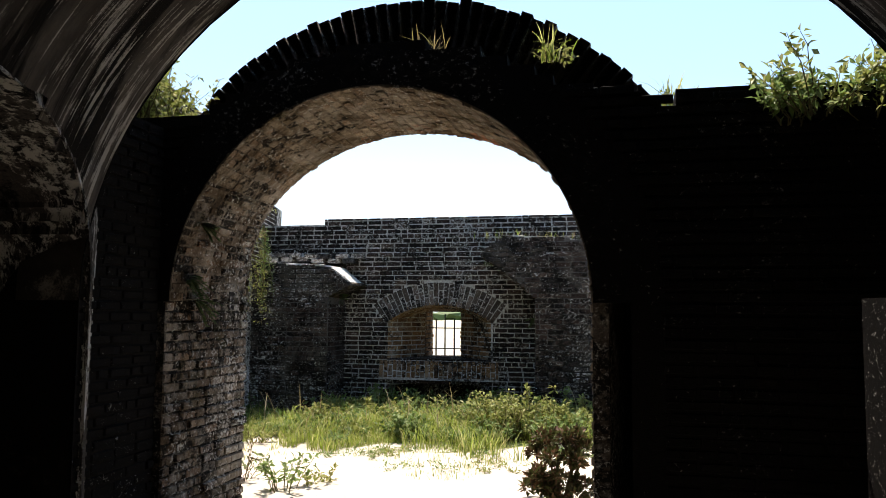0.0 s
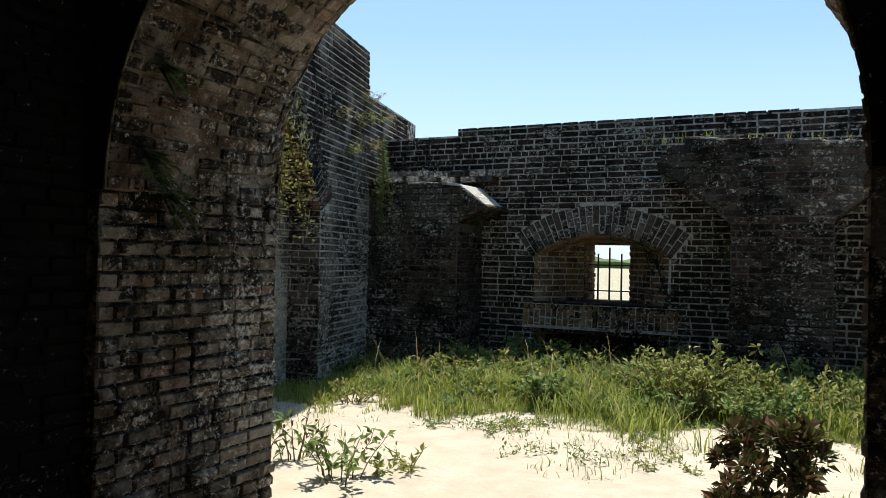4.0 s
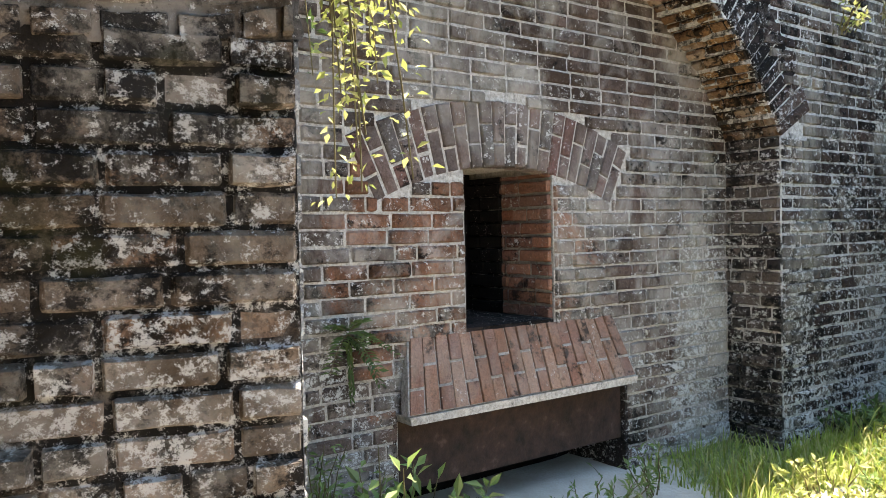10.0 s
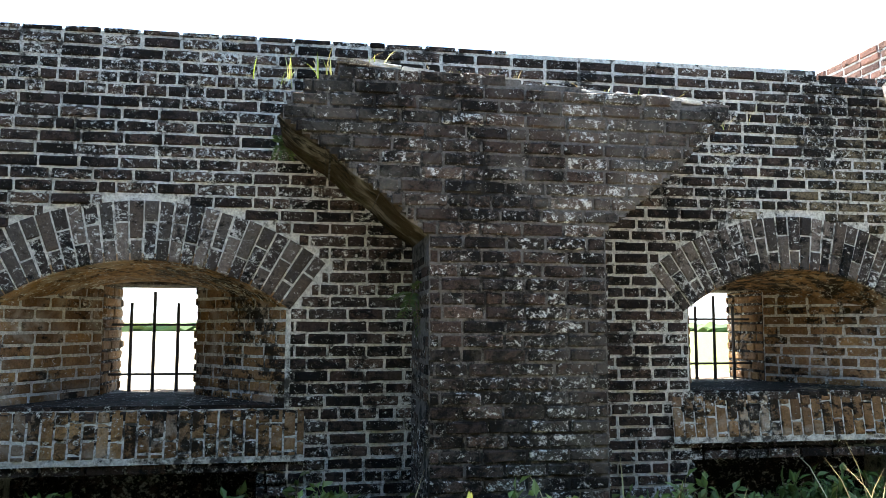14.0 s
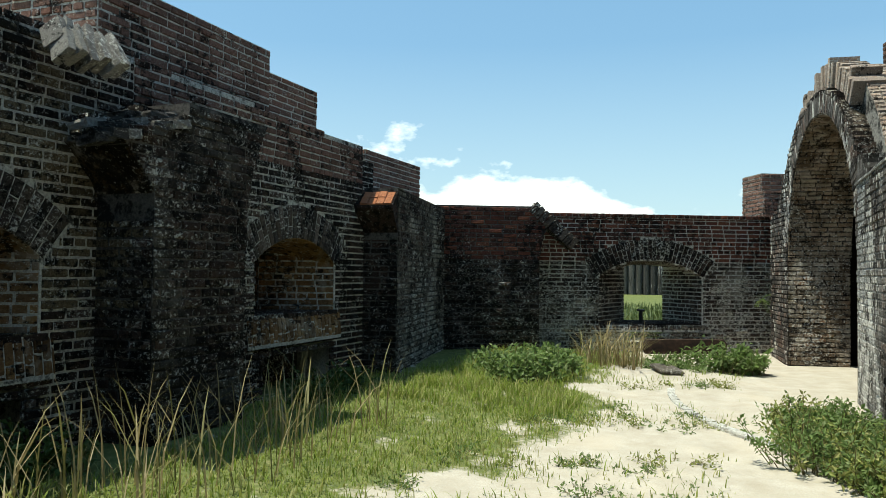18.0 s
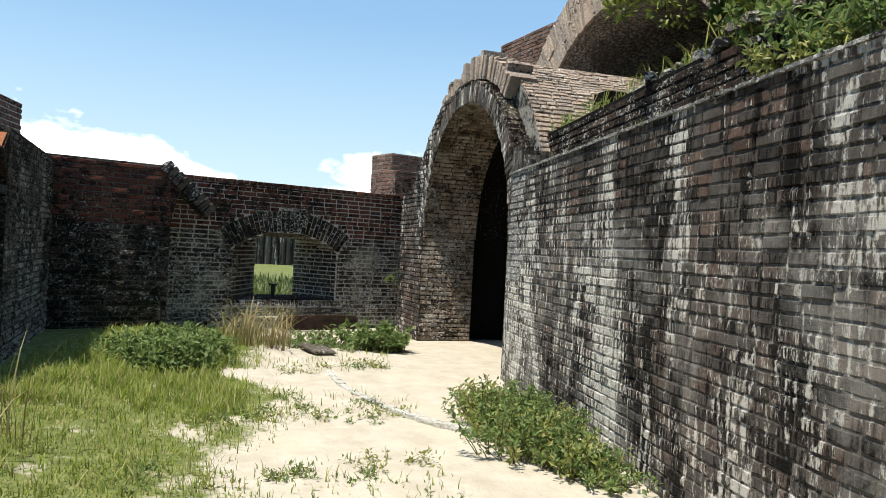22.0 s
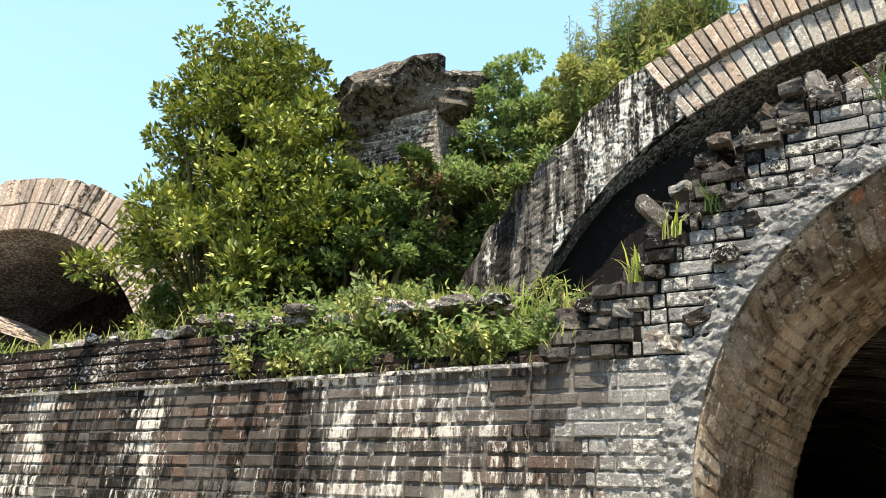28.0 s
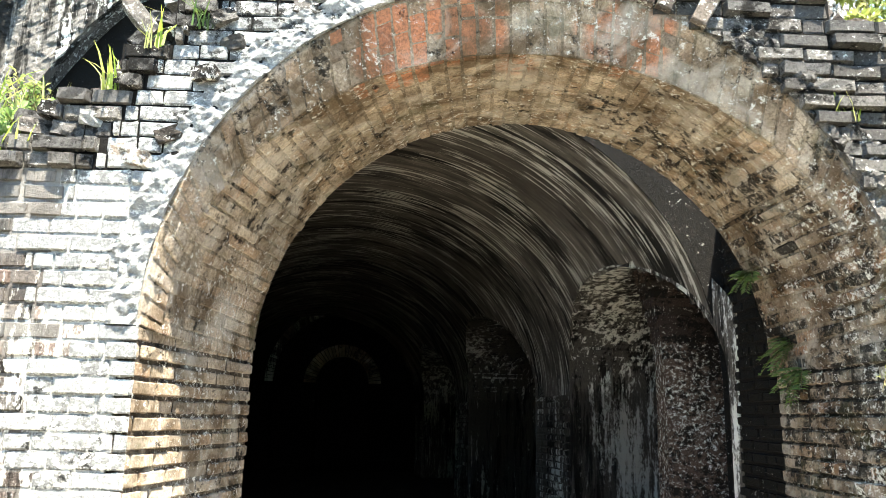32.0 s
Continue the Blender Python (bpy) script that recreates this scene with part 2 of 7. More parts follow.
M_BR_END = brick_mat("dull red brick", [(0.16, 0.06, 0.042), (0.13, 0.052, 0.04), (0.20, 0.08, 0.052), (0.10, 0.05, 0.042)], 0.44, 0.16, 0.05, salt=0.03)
M_BR_JAMB = brick_mat("weathered brown brick", [(0.25, 0.19, 0.14), (0.32, 0.25, 0.19), (0.20, 0.15, 0.11), (0.37, 0.295, 0.225), (0.30, 0.175, 0.105)], 0.48, 0.36, 0.2, pits=0.9, stain=0.85, veil=0.45)
# ochre strengthened to stand for the sun's glow in the embrasures
M_BR_EMBR = brick_mat("ochre embrasure brick", [(0.28, 0.16, 0.08), (0.34, 0.20, 0.10), (0.20, 0.12, 0.07), (0.38, 0.22, 0.10)], 0.40, 0.2, 0.05, stain=0.7)
M_BR_PALE = brick_mat("pale limed brick", TONE_PALE, 0.30, 0.2, 0.2, stain=0.85)
M_BR_RING = brick_mat("grey ring brick", [(0.345, 0.287, 0.241), (0.425, 0.345, 0.287), (0.299, 0.241, 0.213), (0.483, 0.356, 0.276)], 0.22, 0.38, 0.02)
M_BR_SOFFIT = brick_mat("pale soffit brick with red repairs", [(0.40, 0.32, 0.24), (0.50, 0.42, 0.33), (0.35, 0.28, 0.22), (0.54, 0.45, 0.35), (0.42, 0.30, 0.21)], 0.26, 0.24, 0.3, red=(0.50, 0.19, 0.10), red_at=((0.30, -0.12, 3.08, 0.28), (-0.05, -0.05, 3.16, 0.2), (-0.80, -0.05, 3.13, 0.22), (-0.33, -0.28, 3.07, 0.12)), pits=0.7, stain=0.9)
M_BR_STREAK = brick_mat("streaked brick", [(0.11, 0.096, 0.087), (0.08, 0.072, 0.067), (0.125, 0.108, 0.097), (0.095, 0.085, 0.08), (0.16, 0.11, 0.09)], 0.47, 0.43, 0.03, streak=1.0, drip=(2.0, 2.0, 0.28), veil=0.15)
M_BR_SMEAR = brick_mat("brick smeared with lime", [(0.13, 0.118, 0.108), (0.10, 0.092, 0.086), (0.15, 0.132, 0.12), (0.17, 0.128, 0.11)], 0.52, 0.50, 0.04, streak=1.0, drip=(1.8, 1.8, 0.3), veil=0.3)
M_BR_LIME = brick_mat("limewashed brick", [(0.23, 0.235, 0.235), (0.30, 0.30, 0.295), (0.17, 0.17, 0.17)], 0.26, 0.46, 0.0)
M_BR_STEP = brick_mat("dark dressed brick", [(0.075, 0.07, 0.066), (0.11, 0.105, 0.10), (0.05, 0.047, 0.045), (0.14, 0.13, 0.12)], 0.36, 0.2, 0.02)
M_BR_RED = brick_mat("red brick", TONE_RED, 0.18, 0.12, 0.05)
# brighter than M_BR_RED to stand for sun on the sloping cap
M_BR_CAP = brick_mat("orange-red brick brightened for sun", [(0.46, 0.20, 0.11), (0.52, 0.25, 0.14), (0.42, 0.17, 0.09)], 0.05, 0.12, 0.0)
M_BR_PINK = brick_mat("rose brick", [(0.21, 0.115, 0.09), (0.26, 0.15, 0.12), (0.17, 0.105, 0.085), (0.23, 0.14, 0.115)], 0.36, 0.2, 0.03)


def vault_mat(name):
    """Grey lime lining with black damp bands and thin white runs that follow the vault's round."""
    m = Mat(name, 0.92, 0.04)
    col = m.mix(m.ramp(m.noise(1.3, 6, (0.6, 1, 0.6), 0.65), [(0.35, 0), (0.65, 1)]), (0.06, 0.052, 0.045), (0.15, 0.135, 0.118))
    col = m.mix(m.ramp(m.noise(9, 7, (0.12, 1, 0.12), 0.7, 0.3), [(0.40, 0), (0.60, 0.75)]), col, (0.035, 0.031, 0.028))
    col = m.mix(m.ramp(m.noise(1.7, 6, (0.2, 1, 0.2), 0.66, 0.9), [(0.50, 0), (0.57, 0.92)]), col, (0.008, 0.0075, 0.007))
    thin = m.noise(26, 6, (0.05, 1, 0.05), 0.62, 0.5)
    some = m.noise(2.2, 5, (0.5, 1, 0.5), 0.65)
    runs_ = m.math("ADD", m.math("MULTIPLY", thin, 0.6), m.math("MULTIPLY", some, 0.4))
    runs_ = m.math("ADD", runs_, m.math("MULTIPLY", m.math("SUBTRACT", m.noise(60, 6, rough=0.8), 0.5), 0.16))
    col = m.mix(m.ramp(runs_, [(0.535, 0), (0.585, 0.8)]), col, (0.46, 0.44, 0.40))
    return m.done(col, m.math("ADD", m.noise(60, 7, rough=0.8), m.noise(14, 5)), 1.0, 0.015)


M_BR_VAULT = vault_mat("limed vault lining")
M_BR_PASS = brick_mat("dripping limed passage wall", [(0.09, 0.08, 0.07), (0.11, 0.097, 0.086), (0.075, 0.067, 0.06)], 0.48, 0.52, 0.06, streak=1.0)
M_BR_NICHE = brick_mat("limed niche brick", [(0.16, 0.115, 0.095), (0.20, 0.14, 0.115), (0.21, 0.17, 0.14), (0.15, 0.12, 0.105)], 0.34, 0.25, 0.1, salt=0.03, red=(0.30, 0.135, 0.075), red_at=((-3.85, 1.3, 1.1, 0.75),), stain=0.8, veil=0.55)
M_BR_SILL = brick_mat("rose sill brick", [(0.33, 0.16, 0.10), (0.38, 0.205, 0.135), (0.28, 0.14, 0.10), (0.42, 0.25, 0.175)], 0.16, 0.16, 0.05, stain=0.4, veil=0.15)
M_BR_BROKEN = brick_mat("broken grey brick", [(0.14, 0.125, 0.115), (0.20, 0.175, 0.155), (0.09, 0.083, 0.078), (0.26, 0.21, 0.17)], 0.38, 0.5, 0.03)
M_MORTAR = mortar_mat("lime mortar", (0.60, 0.58, 0.53), 0.42)
M_MORTAR_PALE = mortar_mat("pale mortar", (0.52, 0.48, 0.42), 0.12)
M_MORTAR_LIME = mortar_mat("limewashed mortar", (0.36, 0.355, 0.335), 0.3)
M_MORTAR_SOFFIT = brick_mat("sandy soffit mortar", [(0.25, 0.20, 0.15), (0.30, 0.245, 0.185)], 0.24, 0.22, 0.3, pits=0.7, stain=0.9)
M_MORTAR_BROWN = brick_mat("brown dirty mortar", [(0.17, 0.135, 0.105), (0.20, 0.16, 0.125)], 0.56, 0.27, 0.2, pits=0.9, stain=0.75)
M_MORTAR_DARK = mortar_mat("dirty mortar", (0.34, 0.32, 0.29), 0.5)
M_MORTAR_SOOT = mortar_mat("sooty mortar", (0.14, 0.13, 0.12), 0.56)
M_MORTAR_STREAK = brick_mat("streaked mortar", [(0.11, 0.098, 0.09), (0.14, 0.126, 0.115)], 0.45, 0.44, 0.03, streak=1.0, drip=(2.0, 2.0, 0.28), veil=0.25)
M_MORTAR_SMEAR = brick_mat("smeared mortar", [(0.13, 0.118, 0.108), (0.16, 0.145, 0.132)], 0.50, 0.48, 0.04, streak=1.0, drip=(1.8, 1.8, 0.3), veil=0.3)


rust = Mat("rusted plate", 0.85, 0.3)
M_RUST = rust.done(rust.ramp(rust.noise(12, 6), [(0.3, (0.012, 0.008, 0.006)), (0.6, (0.04, 0.022, 0.015)), (0.75, (0.10, 0.06, 0.045))]), rust.noise(40, 5), 0.6, 0.01)


# ---------------------------------------------------------------- masonry
def mesh_of(name, verts, faces):
    me = bpy.data.meshes.new(name)
    me.from_pydata([tuple(v) for v in verts], [], faces)
    me.update()
    return me


def part(name, me, material, parent, label=""):
    """Links a mesh or a bmesh as one part under a thing."""
    if isinstance(me, bmesh.types.BMesh):
        bm, me = me, bpy.data.meshes.new(name)
        bm.to_mesh(me)
        bm.free()
    ob = new(name, me)
    if material and not me.materials:
        me.materials.append(material)
    if parent:
        ob.parent = parent
    return tagged(ob, label)


def structure(name, label, category="wall"):
    return tagged(new(name), label, category, kind="structure")


class Frame:
    """A plane to lay masonry on: u along, v up, d out of the face."""

    def __init__(self, o, u, n=None, v=(0, 0, 1)):
        self.o, self.u, self.v = Vector(o), Vector(u).normalized(), Vector(v).normalized()
        self.n = Vector(n).normalized() if n else self.u.cross(self.v).normalized()

    def at(self, u, v, d=0.0):
        return self.o + self.u * u + self.v * v + self.n * d

    def many(self, p):
        m = np.array([self.u, self.v, self.n])
        return np.asarray(p) @ m + np.array(self.o)

    def matrix(self, u, v, su, sv, sd):
        m = Matrix.Identity(4)
        for c, (ax, s) in enumerate(((self.u, su), (self.v, sv), (self.n, sd))):
            for r in range(3):
                m[r][c] = ax[r] * s
        m.translation = self.at(u, v)
        return m


class Barrel:
    """A tapering arch from the face to the back: u in depth (metres), v round the arc, d inwards."""

    def __init__(self, fr, front, back, depth, side=1, lip=None):
        self.fr, self.f, self.b, self.depth, self.side = fr, front, back, depth, side
        self.knots = [(0.0, front), *([lip] if lip else []), (depth, back)]

    def many(self, p):
        p = np.asarray(p, float)
        at = [k[0] for k in self.knots]
        c = np.stack([np.interp(p[:, 0], at, [(*k[1], k[1][1])[i] for k in self.knots]) for i in range(4)], 1)
        a = p[:, 1] / self.f[1]
        r, rise = c[:, 1] - self.side * p[:, 2], c[:, 3] - self.side * p[:, 2]
        return self.fr.many(np.stack([c[:, 0] + r * np.cos(a), c[:, 2] + rise * np.sin(a), -p[:, 0]], 1))


class Skew:
    """A long vault whose mouth is cut at a slant: u along the axis, v round the arc, d inwards."""

    def __init__(self, o, axis, across, half, rise, spring):
        self.o, self.ax, self.ac, self.h, self.r, self.sp = (np.array(Vector(q)) if not isinstance(q, float) else q for q in (o, axis, across, half, rise, spring))

    def many(self, p):
        p = np.asarray(p, float)
        a = p[:, 1] / self.h
        s, z = (self.h - p[:, 2]) * np.cos(a), (self.r - p[:, 2]) * np.sin(a) + self.sp
        return self.o + p[:, :1] * self.ax + s[:, None] * self.ac + z[:, None] * np.array((0, 0, 1.0))


GU, GV = (0.0, 0.045, 0.5, 0.955, 1.0), (0.0, 0.12, 0.88, 1.0)
GRID = np.array([(u, v, 0.0 if (i in (0, 4) or j in (0, 3)) else 1.0) for j, v in enumerate(GV) for i, u in enumerate(GU)])
GRID_F = np.array([(j * 5 + i, j * 5 + i + 1, j * 5 + i + 6, j * 5 + i + 5) for j in range(3) for i in range(4)])
rng = np.random.default_rng(7)


def unit_brick(k):
    g = GRID.copy()
    r = np.random.default_rng(100 + k)
    core = g[:, 2] > 0
    g[core, 2] += r.normal(0, 0.12, core.sum())
    g[:, 0] += r.normal(0, 0.008, len(g))
    g[:, 1] += r.normal(0, 0.03, len(g))
    return g


UNITS = [unit_brick(k) for k in range(24)]
UNIT_MESH = {}


def unit_mesh(k, mat):
    if (k, mat.name) not in UNIT_MESH:
        me = mesh_of("brick", UNITS[k], [tuple(f) for f in GRID_F.tolist()])
        me.materials.append(mat)
        UNIT_MESH[k, mat.name] = me
    return UNIT_MESH[k, mat.name]


def runs(mask, us):
    """Stretches of true in a row of samples."""
    out, start = [], None
    for ok, u in zip(mask, us):
        if ok and start is None:
            start = u
        if not ok and start is not None:
            out.append((start, u))
            start = None
    if start is not None:
        out.append((start, us[-1]))
    return out


COURSE, LONG, JOINT = 0.0735, 0.226, 0.014


def lay(surf, parent, mat, u0, u1, v0, v1, solid=None, near=None, limit=300, proud=0.012, jitter=0.004, course=COURSE, long=LONG, lost=0.0, seed=0, joint=JOINT, headers=0.12, label="", turn=False):
    """Bricks in courses over a surface, cut at the edges of solid(u, v). Those nearest to `near` are objects, the rest one mesh.
    turn: courses run along v instead of u."""
    r = np.random.default_rng(seed + 11)
    a0, a1, b0, b1 = (v0, v1, u0, u1) if turn else (u0, u1, v0, v1)
    samples = np.arange(a0, a1 + 0.0199, 0.02)
    samples[-1] = min(samples[-1], a1)
    todo = []
    for row in range(int(math.ceil((b1 - b0) / course - 0.3))):
        lo, hi = b0 + row * course, min(b0 + (row + 1) * course, b1)
        mid = (lo + hi) / 2
        if solid is None:
            spans = [(a0, a1)]
        else:
            spans = runs(solid(np.full(len(samples), mid), samples) if turn else solid(samples, np.full(len(samples), mid)), samples)
        header_row = r.random() < headers
        size = long / 2 if header_row else long
        off = (row % 2) * size / 2 + r.normal(0, 0.012)
        for s0, s1 in spans:
            k = math.floor((s0 - off) / size)
            a = s0
            while a < s1 - 0.02:
                k += 1
                e = off + k * size + r.normal(0, 0.006)
                if not header_row and r.random() < 0.09:
                    e -= size / 2
                    k -= 0.5
                e = min(max(e, a + 0.03), s1)
                if s1 - e < 0.035:
                    e = s1
                if r.random() >= lost:
                    todo.append((a + joint / 2, e - joint / 2, lo + joint / 2, hi - joint / 2))
                a = e
    if not todo:
        return
    d = np.maximum(proud + r.normal(0, jitter, len(todo)), 0.003)
    kinds = r.integers(0, len(UNITS), len(todo))
    chosen = set()
    if near is not None and isinstance(surf, Frame):
        order = sorted(range(len(todo)), key=lambda i: math.hypot((todo[i][0] + todo[i][1]) / 2 - near[0], (todo[i][2] + todo[i][3]) / 2 - near[1]))
        chosen = set(order[:limit])
    verts, faces, base = [], [], 0
    for i, (p0, p1, q0, q1) in enumerate(todo):
        g = UNITS[kinds[i]]
        if i in chosen:
            ob = new("brick", unit_mesh(int(kinds[i]) % 8, mat))
            ob.parent = parent
            if turn:
                m = surf.matrix(q0, p0, q1 - q0, p1 - p0, float(d[i]))
            else:
                m = surf.matrix(p0, q0, p1 - p0, q1 - q0, float(d[i]))
            ob.matrix_basis = m
            continue
        w = np.empty_like(g)
        x, y = p0 + g[:, 0] * (p1 - p0), q0 + g[:, 1] * (q1 - q0)
        w[:, 0], w[:, 1] = (y, x) if turn else (x, y)
        w[:, 2] = g[:, 2] * d[i] - 0.004 * (g[:, 2] == 0)
        verts.append(w)
        faces.append(GRID_F + base if not turn else (GRID_F + base)[:, ::-1])
        base += len(g)
    if verts:
        me = bpy.data.meshes.new("brickwork")
        allv = surf.many(np.concatenate(verts))
        me.from_pydata(allv.tolist(), [], np.concatenate(faces).tolist())
        me.update()
        ob = part("brickwork", me, mat, parent, label)
        tagged(ob, kind="stuff")


def box_mesh(surf, boxes, name="core"):
    """One mesh of boxes given as u0, u1, v0, v1, d0, d1 on a surface."""
    verts, faces = [], []
    for u0, u1, v0, v1, d0, d1 in boxes:
        k = len(verts)
        verts += [(u, v, d) for d in (d0, d1) for v in (v0, v1) for u in (u0, u1)]
        faces += [tuple(k + i for i in f) for f in ((0, 2, 3, 1), (4, 5, 7, 6), (0, 1, 5, 4), (2, 6, 7, 3), (0, 4, 6, 2), (1, 3, 7, 5))]
    return mesh_of(name, surf.many(verts).tolist(), faces)


def core(surf, parent, mat, u0, u1, v0, v1, thick, solid=None, front=0.0, step=COURSE):
    """The solid body of a wall behind its bricks, open where solid(u, v) is false."""
    samples = np.arange(u0, u1 + 0.0199, 0.02)
    samples[-1] = min(samples[-1], u1)
    boxes, last = [], None
    for row in range(int(math.ceil((v1 - v0) / step - 0.3))):
        lo, hi = v0 + row * step, min(v0 + (row + 1) * step, v1)
        spans = [(u0, u1)] if solid is None else runs(solid(samples, np.full(len(samples), (lo + hi) / 2)), samples)
        if last is not None and spans == last[0]:
            for b in last[1]:
                b[3] = hi
            continue
        new_boxes = [[s0, s1, lo, hi, -thick, front] for s0, s1 in spans]
        boxes += new_boxes
        last = (spans, new_boxes)
    return part("core", box_mesh(surf, boxes), mat, parent)


def wedge_ring(surf, parent, mat, uc, vc, r0, r1, a0, a1, depth, proud=0.01, width=0.085, seed=0, lost=0.0, name="voussoir", rows=1, ragged=0.0, stagger=False):
    """Radial bricks round an arch on a plane, each its own part; rows: rings laid one over the other."""
    r = np.random.default_rng(seed + 5)
    dr = (r1 - r0) / rows
    for row in range(rows):
        ra, rb = r0 + row * dr, r0 + (row + 1) * dr
        n = max(3, int(round(abs(a1 - a0) * ((r0 + r1) if stagger else (ra + rb)) / 2 / width)))
        for i in range(n):
            if r.random() < lost:
                continue
            b0, b1 = a0 + (a1 - a0) * (i + 0.06) / n, a0 + (a1 - a0) * (i + 0.94) / n
            if stagger:
                cut = r0 + (r1 - r0) * (0.64 if i % 2 else 0.36)
                ra, rb = (r0, cut) if row == 0 else (cut, r1)
            top = rb - 0.006 + (r.uniform(-ragged, ragged) if ragged else 0)
            low = ra + 0.004
            out = proud + r.normal(0, 0.004) + (r.uniform(0, ragged) if ragged else 0)
            pts = []
            for d, sh in ((-depth, 0.0), (out - 0.008, 0.0), (out, 0.007)):
                for a, q in ((b0, low), (b1, low), (b1, top), (b0, top)):
                    qq = q + sh * (1 if q == low else -1)
                    aa = a + sh / qq * (1 if (a == b0) == (b1 > b0) else -1)
                    pts.append((uc + qq * math.cos(aa), vc + qq * math.sin(aa), d))
            f = [(8, 9, 10, 11)]
            for lev in (0, 4):
                f += [(lev + k, lev + (k + 1) % 4, lev + 4 + (k + 1) % 4, lev + 4 + k) for k in range(4)]
            part(name, mesh_of(name, surf.many(pts).tolist(), f), mat, parent)


def slab(surf, pts, d0, d1):
    """A prism over a polygon in u, v between two depths."""
    n = len(pts)
    verts = [(u, v, d) for d in (d0, d1) for u, v in pts]
    faces = [tuple(range(n))[::-1], tuple(range(n, 2 * n))] + [(i, (i + 1) % n, n + (i + 1) % n, n + i) for i in range(n)]
    return mesh_of("slab", surf.many(verts).tolist(), faces)


def arch_open(uc, w, spring, rise=None):
    """True inside an arched opening: half width w, springing height, and a rise (semicircle without one)."""
    if rise is None:
        return lambda u, v: (np.abs(u - uc) < w) & ((v < spring) | ((u - uc) ** 2 + (v - spring) ** 2 < w * w))
    rr = (w * w + rise * rise) / (2 * rise)
    return lambda u, v: (np.abs(u - uc) < w) & ((v < spring) | ((u - uc) ** 2 + (v - spring - rise + rr) ** 2 < rr * rr))

# ---------------------------------------------------------------- the ground
def fbm(x, y, s, seed=0.0):
    return noise.fractal(Vector((x * s + seed, y * s - seed, seed)), 1.0, 2.0, 4)


def ground_z(x, y):
    """Sand and turf, nearly level, with a low swell along the embrasure wall."""
    z = 0.03 * fbm(x, y, 0.55, 3.0) + 0.012 * fbm(x, y, 2.6, 9.0)
    z += 0.12 * max(0.0, min(1.0, (y - 2.6) / 2.0)) * (1.0 if x > -3 else 0.6)
    z += 0.10 * math.exp(-((x - 10.4) ** 2 + (y - 2.6) ** 2) / 1.5)
    if y < 0.2:
        z *= 0.25
    return z


def grassy(x, y):
    """How much turf covers the sand, 0 to 1."""
    edge = 2.0 + 0.35 * fbm(x, y, 0.8, 5.0)
    if x > 1.5:
        edge = 2.35 + 0.5 * fbm(x, y, 0.6, 2.0) - 0.05 * (x - 4)
        if x > 8.5:
            edge = 2.5
    g = (y - edge) / 0.8
    bare = fbm(x, y, 1.1, 7.0)
    g -= 1.6 * max(0.0, bare - 0.05)
    if -3.4 < x < 1.6:
        g -= 1.3 * math.exp(-((y - 2.85) / 0.5) ** 2) * (0.6 + fbm(x, y, 1.5, 1.0))
    return max(0.0, min(1.0, g)) * (0.82 + 0.5 * fbm(x, y, 3.1, 15.0))


def build_ground():
    xs = sorted(set(np.round(np.concatenate([np.arange(-5.6, 16.0, 0.11), np.linspace(-400, -6, 12), np.linspace(16.5, 400, 12)]), 3)))
    ys = sorted(set(np.round(np.concatenate([np.arange(-3.0, 8.0, 0.11), np.linspace(-60, -3.5, 12), np.linspace(8.5, 600, 14)]), 3)))
    verts, cover = [], []
    for y in ys:
        for x in xs:
            inside = -5.6 < x < 16 and -3 < y < 8
            verts.append((x, y, ground_z(x, y) if inside else -0.06))
            cover.append(grassy(x, y) if inside and y > 0.3 else (0.0 if -60 < y < 0.4 and -6 < x < 16 else (0.42 if y > 7.5 and x < 12 else 0.95)))
    n = len(xs)
    faces = [(j * n + i, j * n + i + 1, (j + 1) * n + i + 1, (j + 1) * n + i) for j in range(len(ys) - 1) for i in range(n - 1)]
    me = mesh_of("ground", verts, faces)
    me.attributes.new("turf", "FLOAT", "POINT").data.foreach_set("value", cover)
    for p in me.polygons:
        p.use_smooth = True
    m = Mat("sand and turf", 0.95, 0.15)
    at = m.node("ShaderNodeAttribute")
    at.attribute_name = "turf"
    sand = m.ramp(m.noise(3.5, 6), [(0.3, (0.34, 0.30, 0.24)), (0.7, (0.50, 0.465, 0.41))])
    sand = m.mix(m.ramp(m.noise(90, 3), [(0.35, 0), (0.75, 1)]), sand, (0.38, 0.335, 0.27))
    dirt = m.ramp(m.noise(1.4, 5), [(0.52, 0), (0.66, 1)])
    sand = m.mix(m.math("MULTIPLY", dirt, 0.5), sand, (0.47, 0.41, 0.33))
    turf = m.ramp(m.noise(9, 5), [(0.3, (0.08, 0.10, 0.03)), (0.55, (0.13, 0.15, 0.05)), (0.75, (0.25, 0.23, 0.12))])
    fac = m.math("ADD", at.outputs["Fac"], m.math("MULTIPLY", m.math("SUBTRACT", m.noise(14, 5), 0.5), 0.9))
    col = m.mix(m.ramp(fac, [(0.35, 0), (0.6, 1)]), sand, turf)
    me.materials.append(m.done(col, m.math("ADD", m.noise(25, 6), m.math("MULTIPLY", m.noise(6, 4), 2.0)), 0.5, 0.02))
    return tagged(new("ground", me), "pale sand with worn turf and low weeds", "ground", kind="structure")


build_ground()

# ---------------------------------------------------------------- embrasure wall, facing the arch
AND = lambda *fs: lambda u, v: np.logical_and.reduce([f(u, v) for f in fs])  # noqa: E731
NOT = lambda f: lambda u, v: ~f(u, v)  # noqa: E731


def under(points):
    """True below a stepped or sloping top line through the points."""
    pu, pv = zip(*points)
    return lambda u, v: v < np.interp(u, pu, pv)


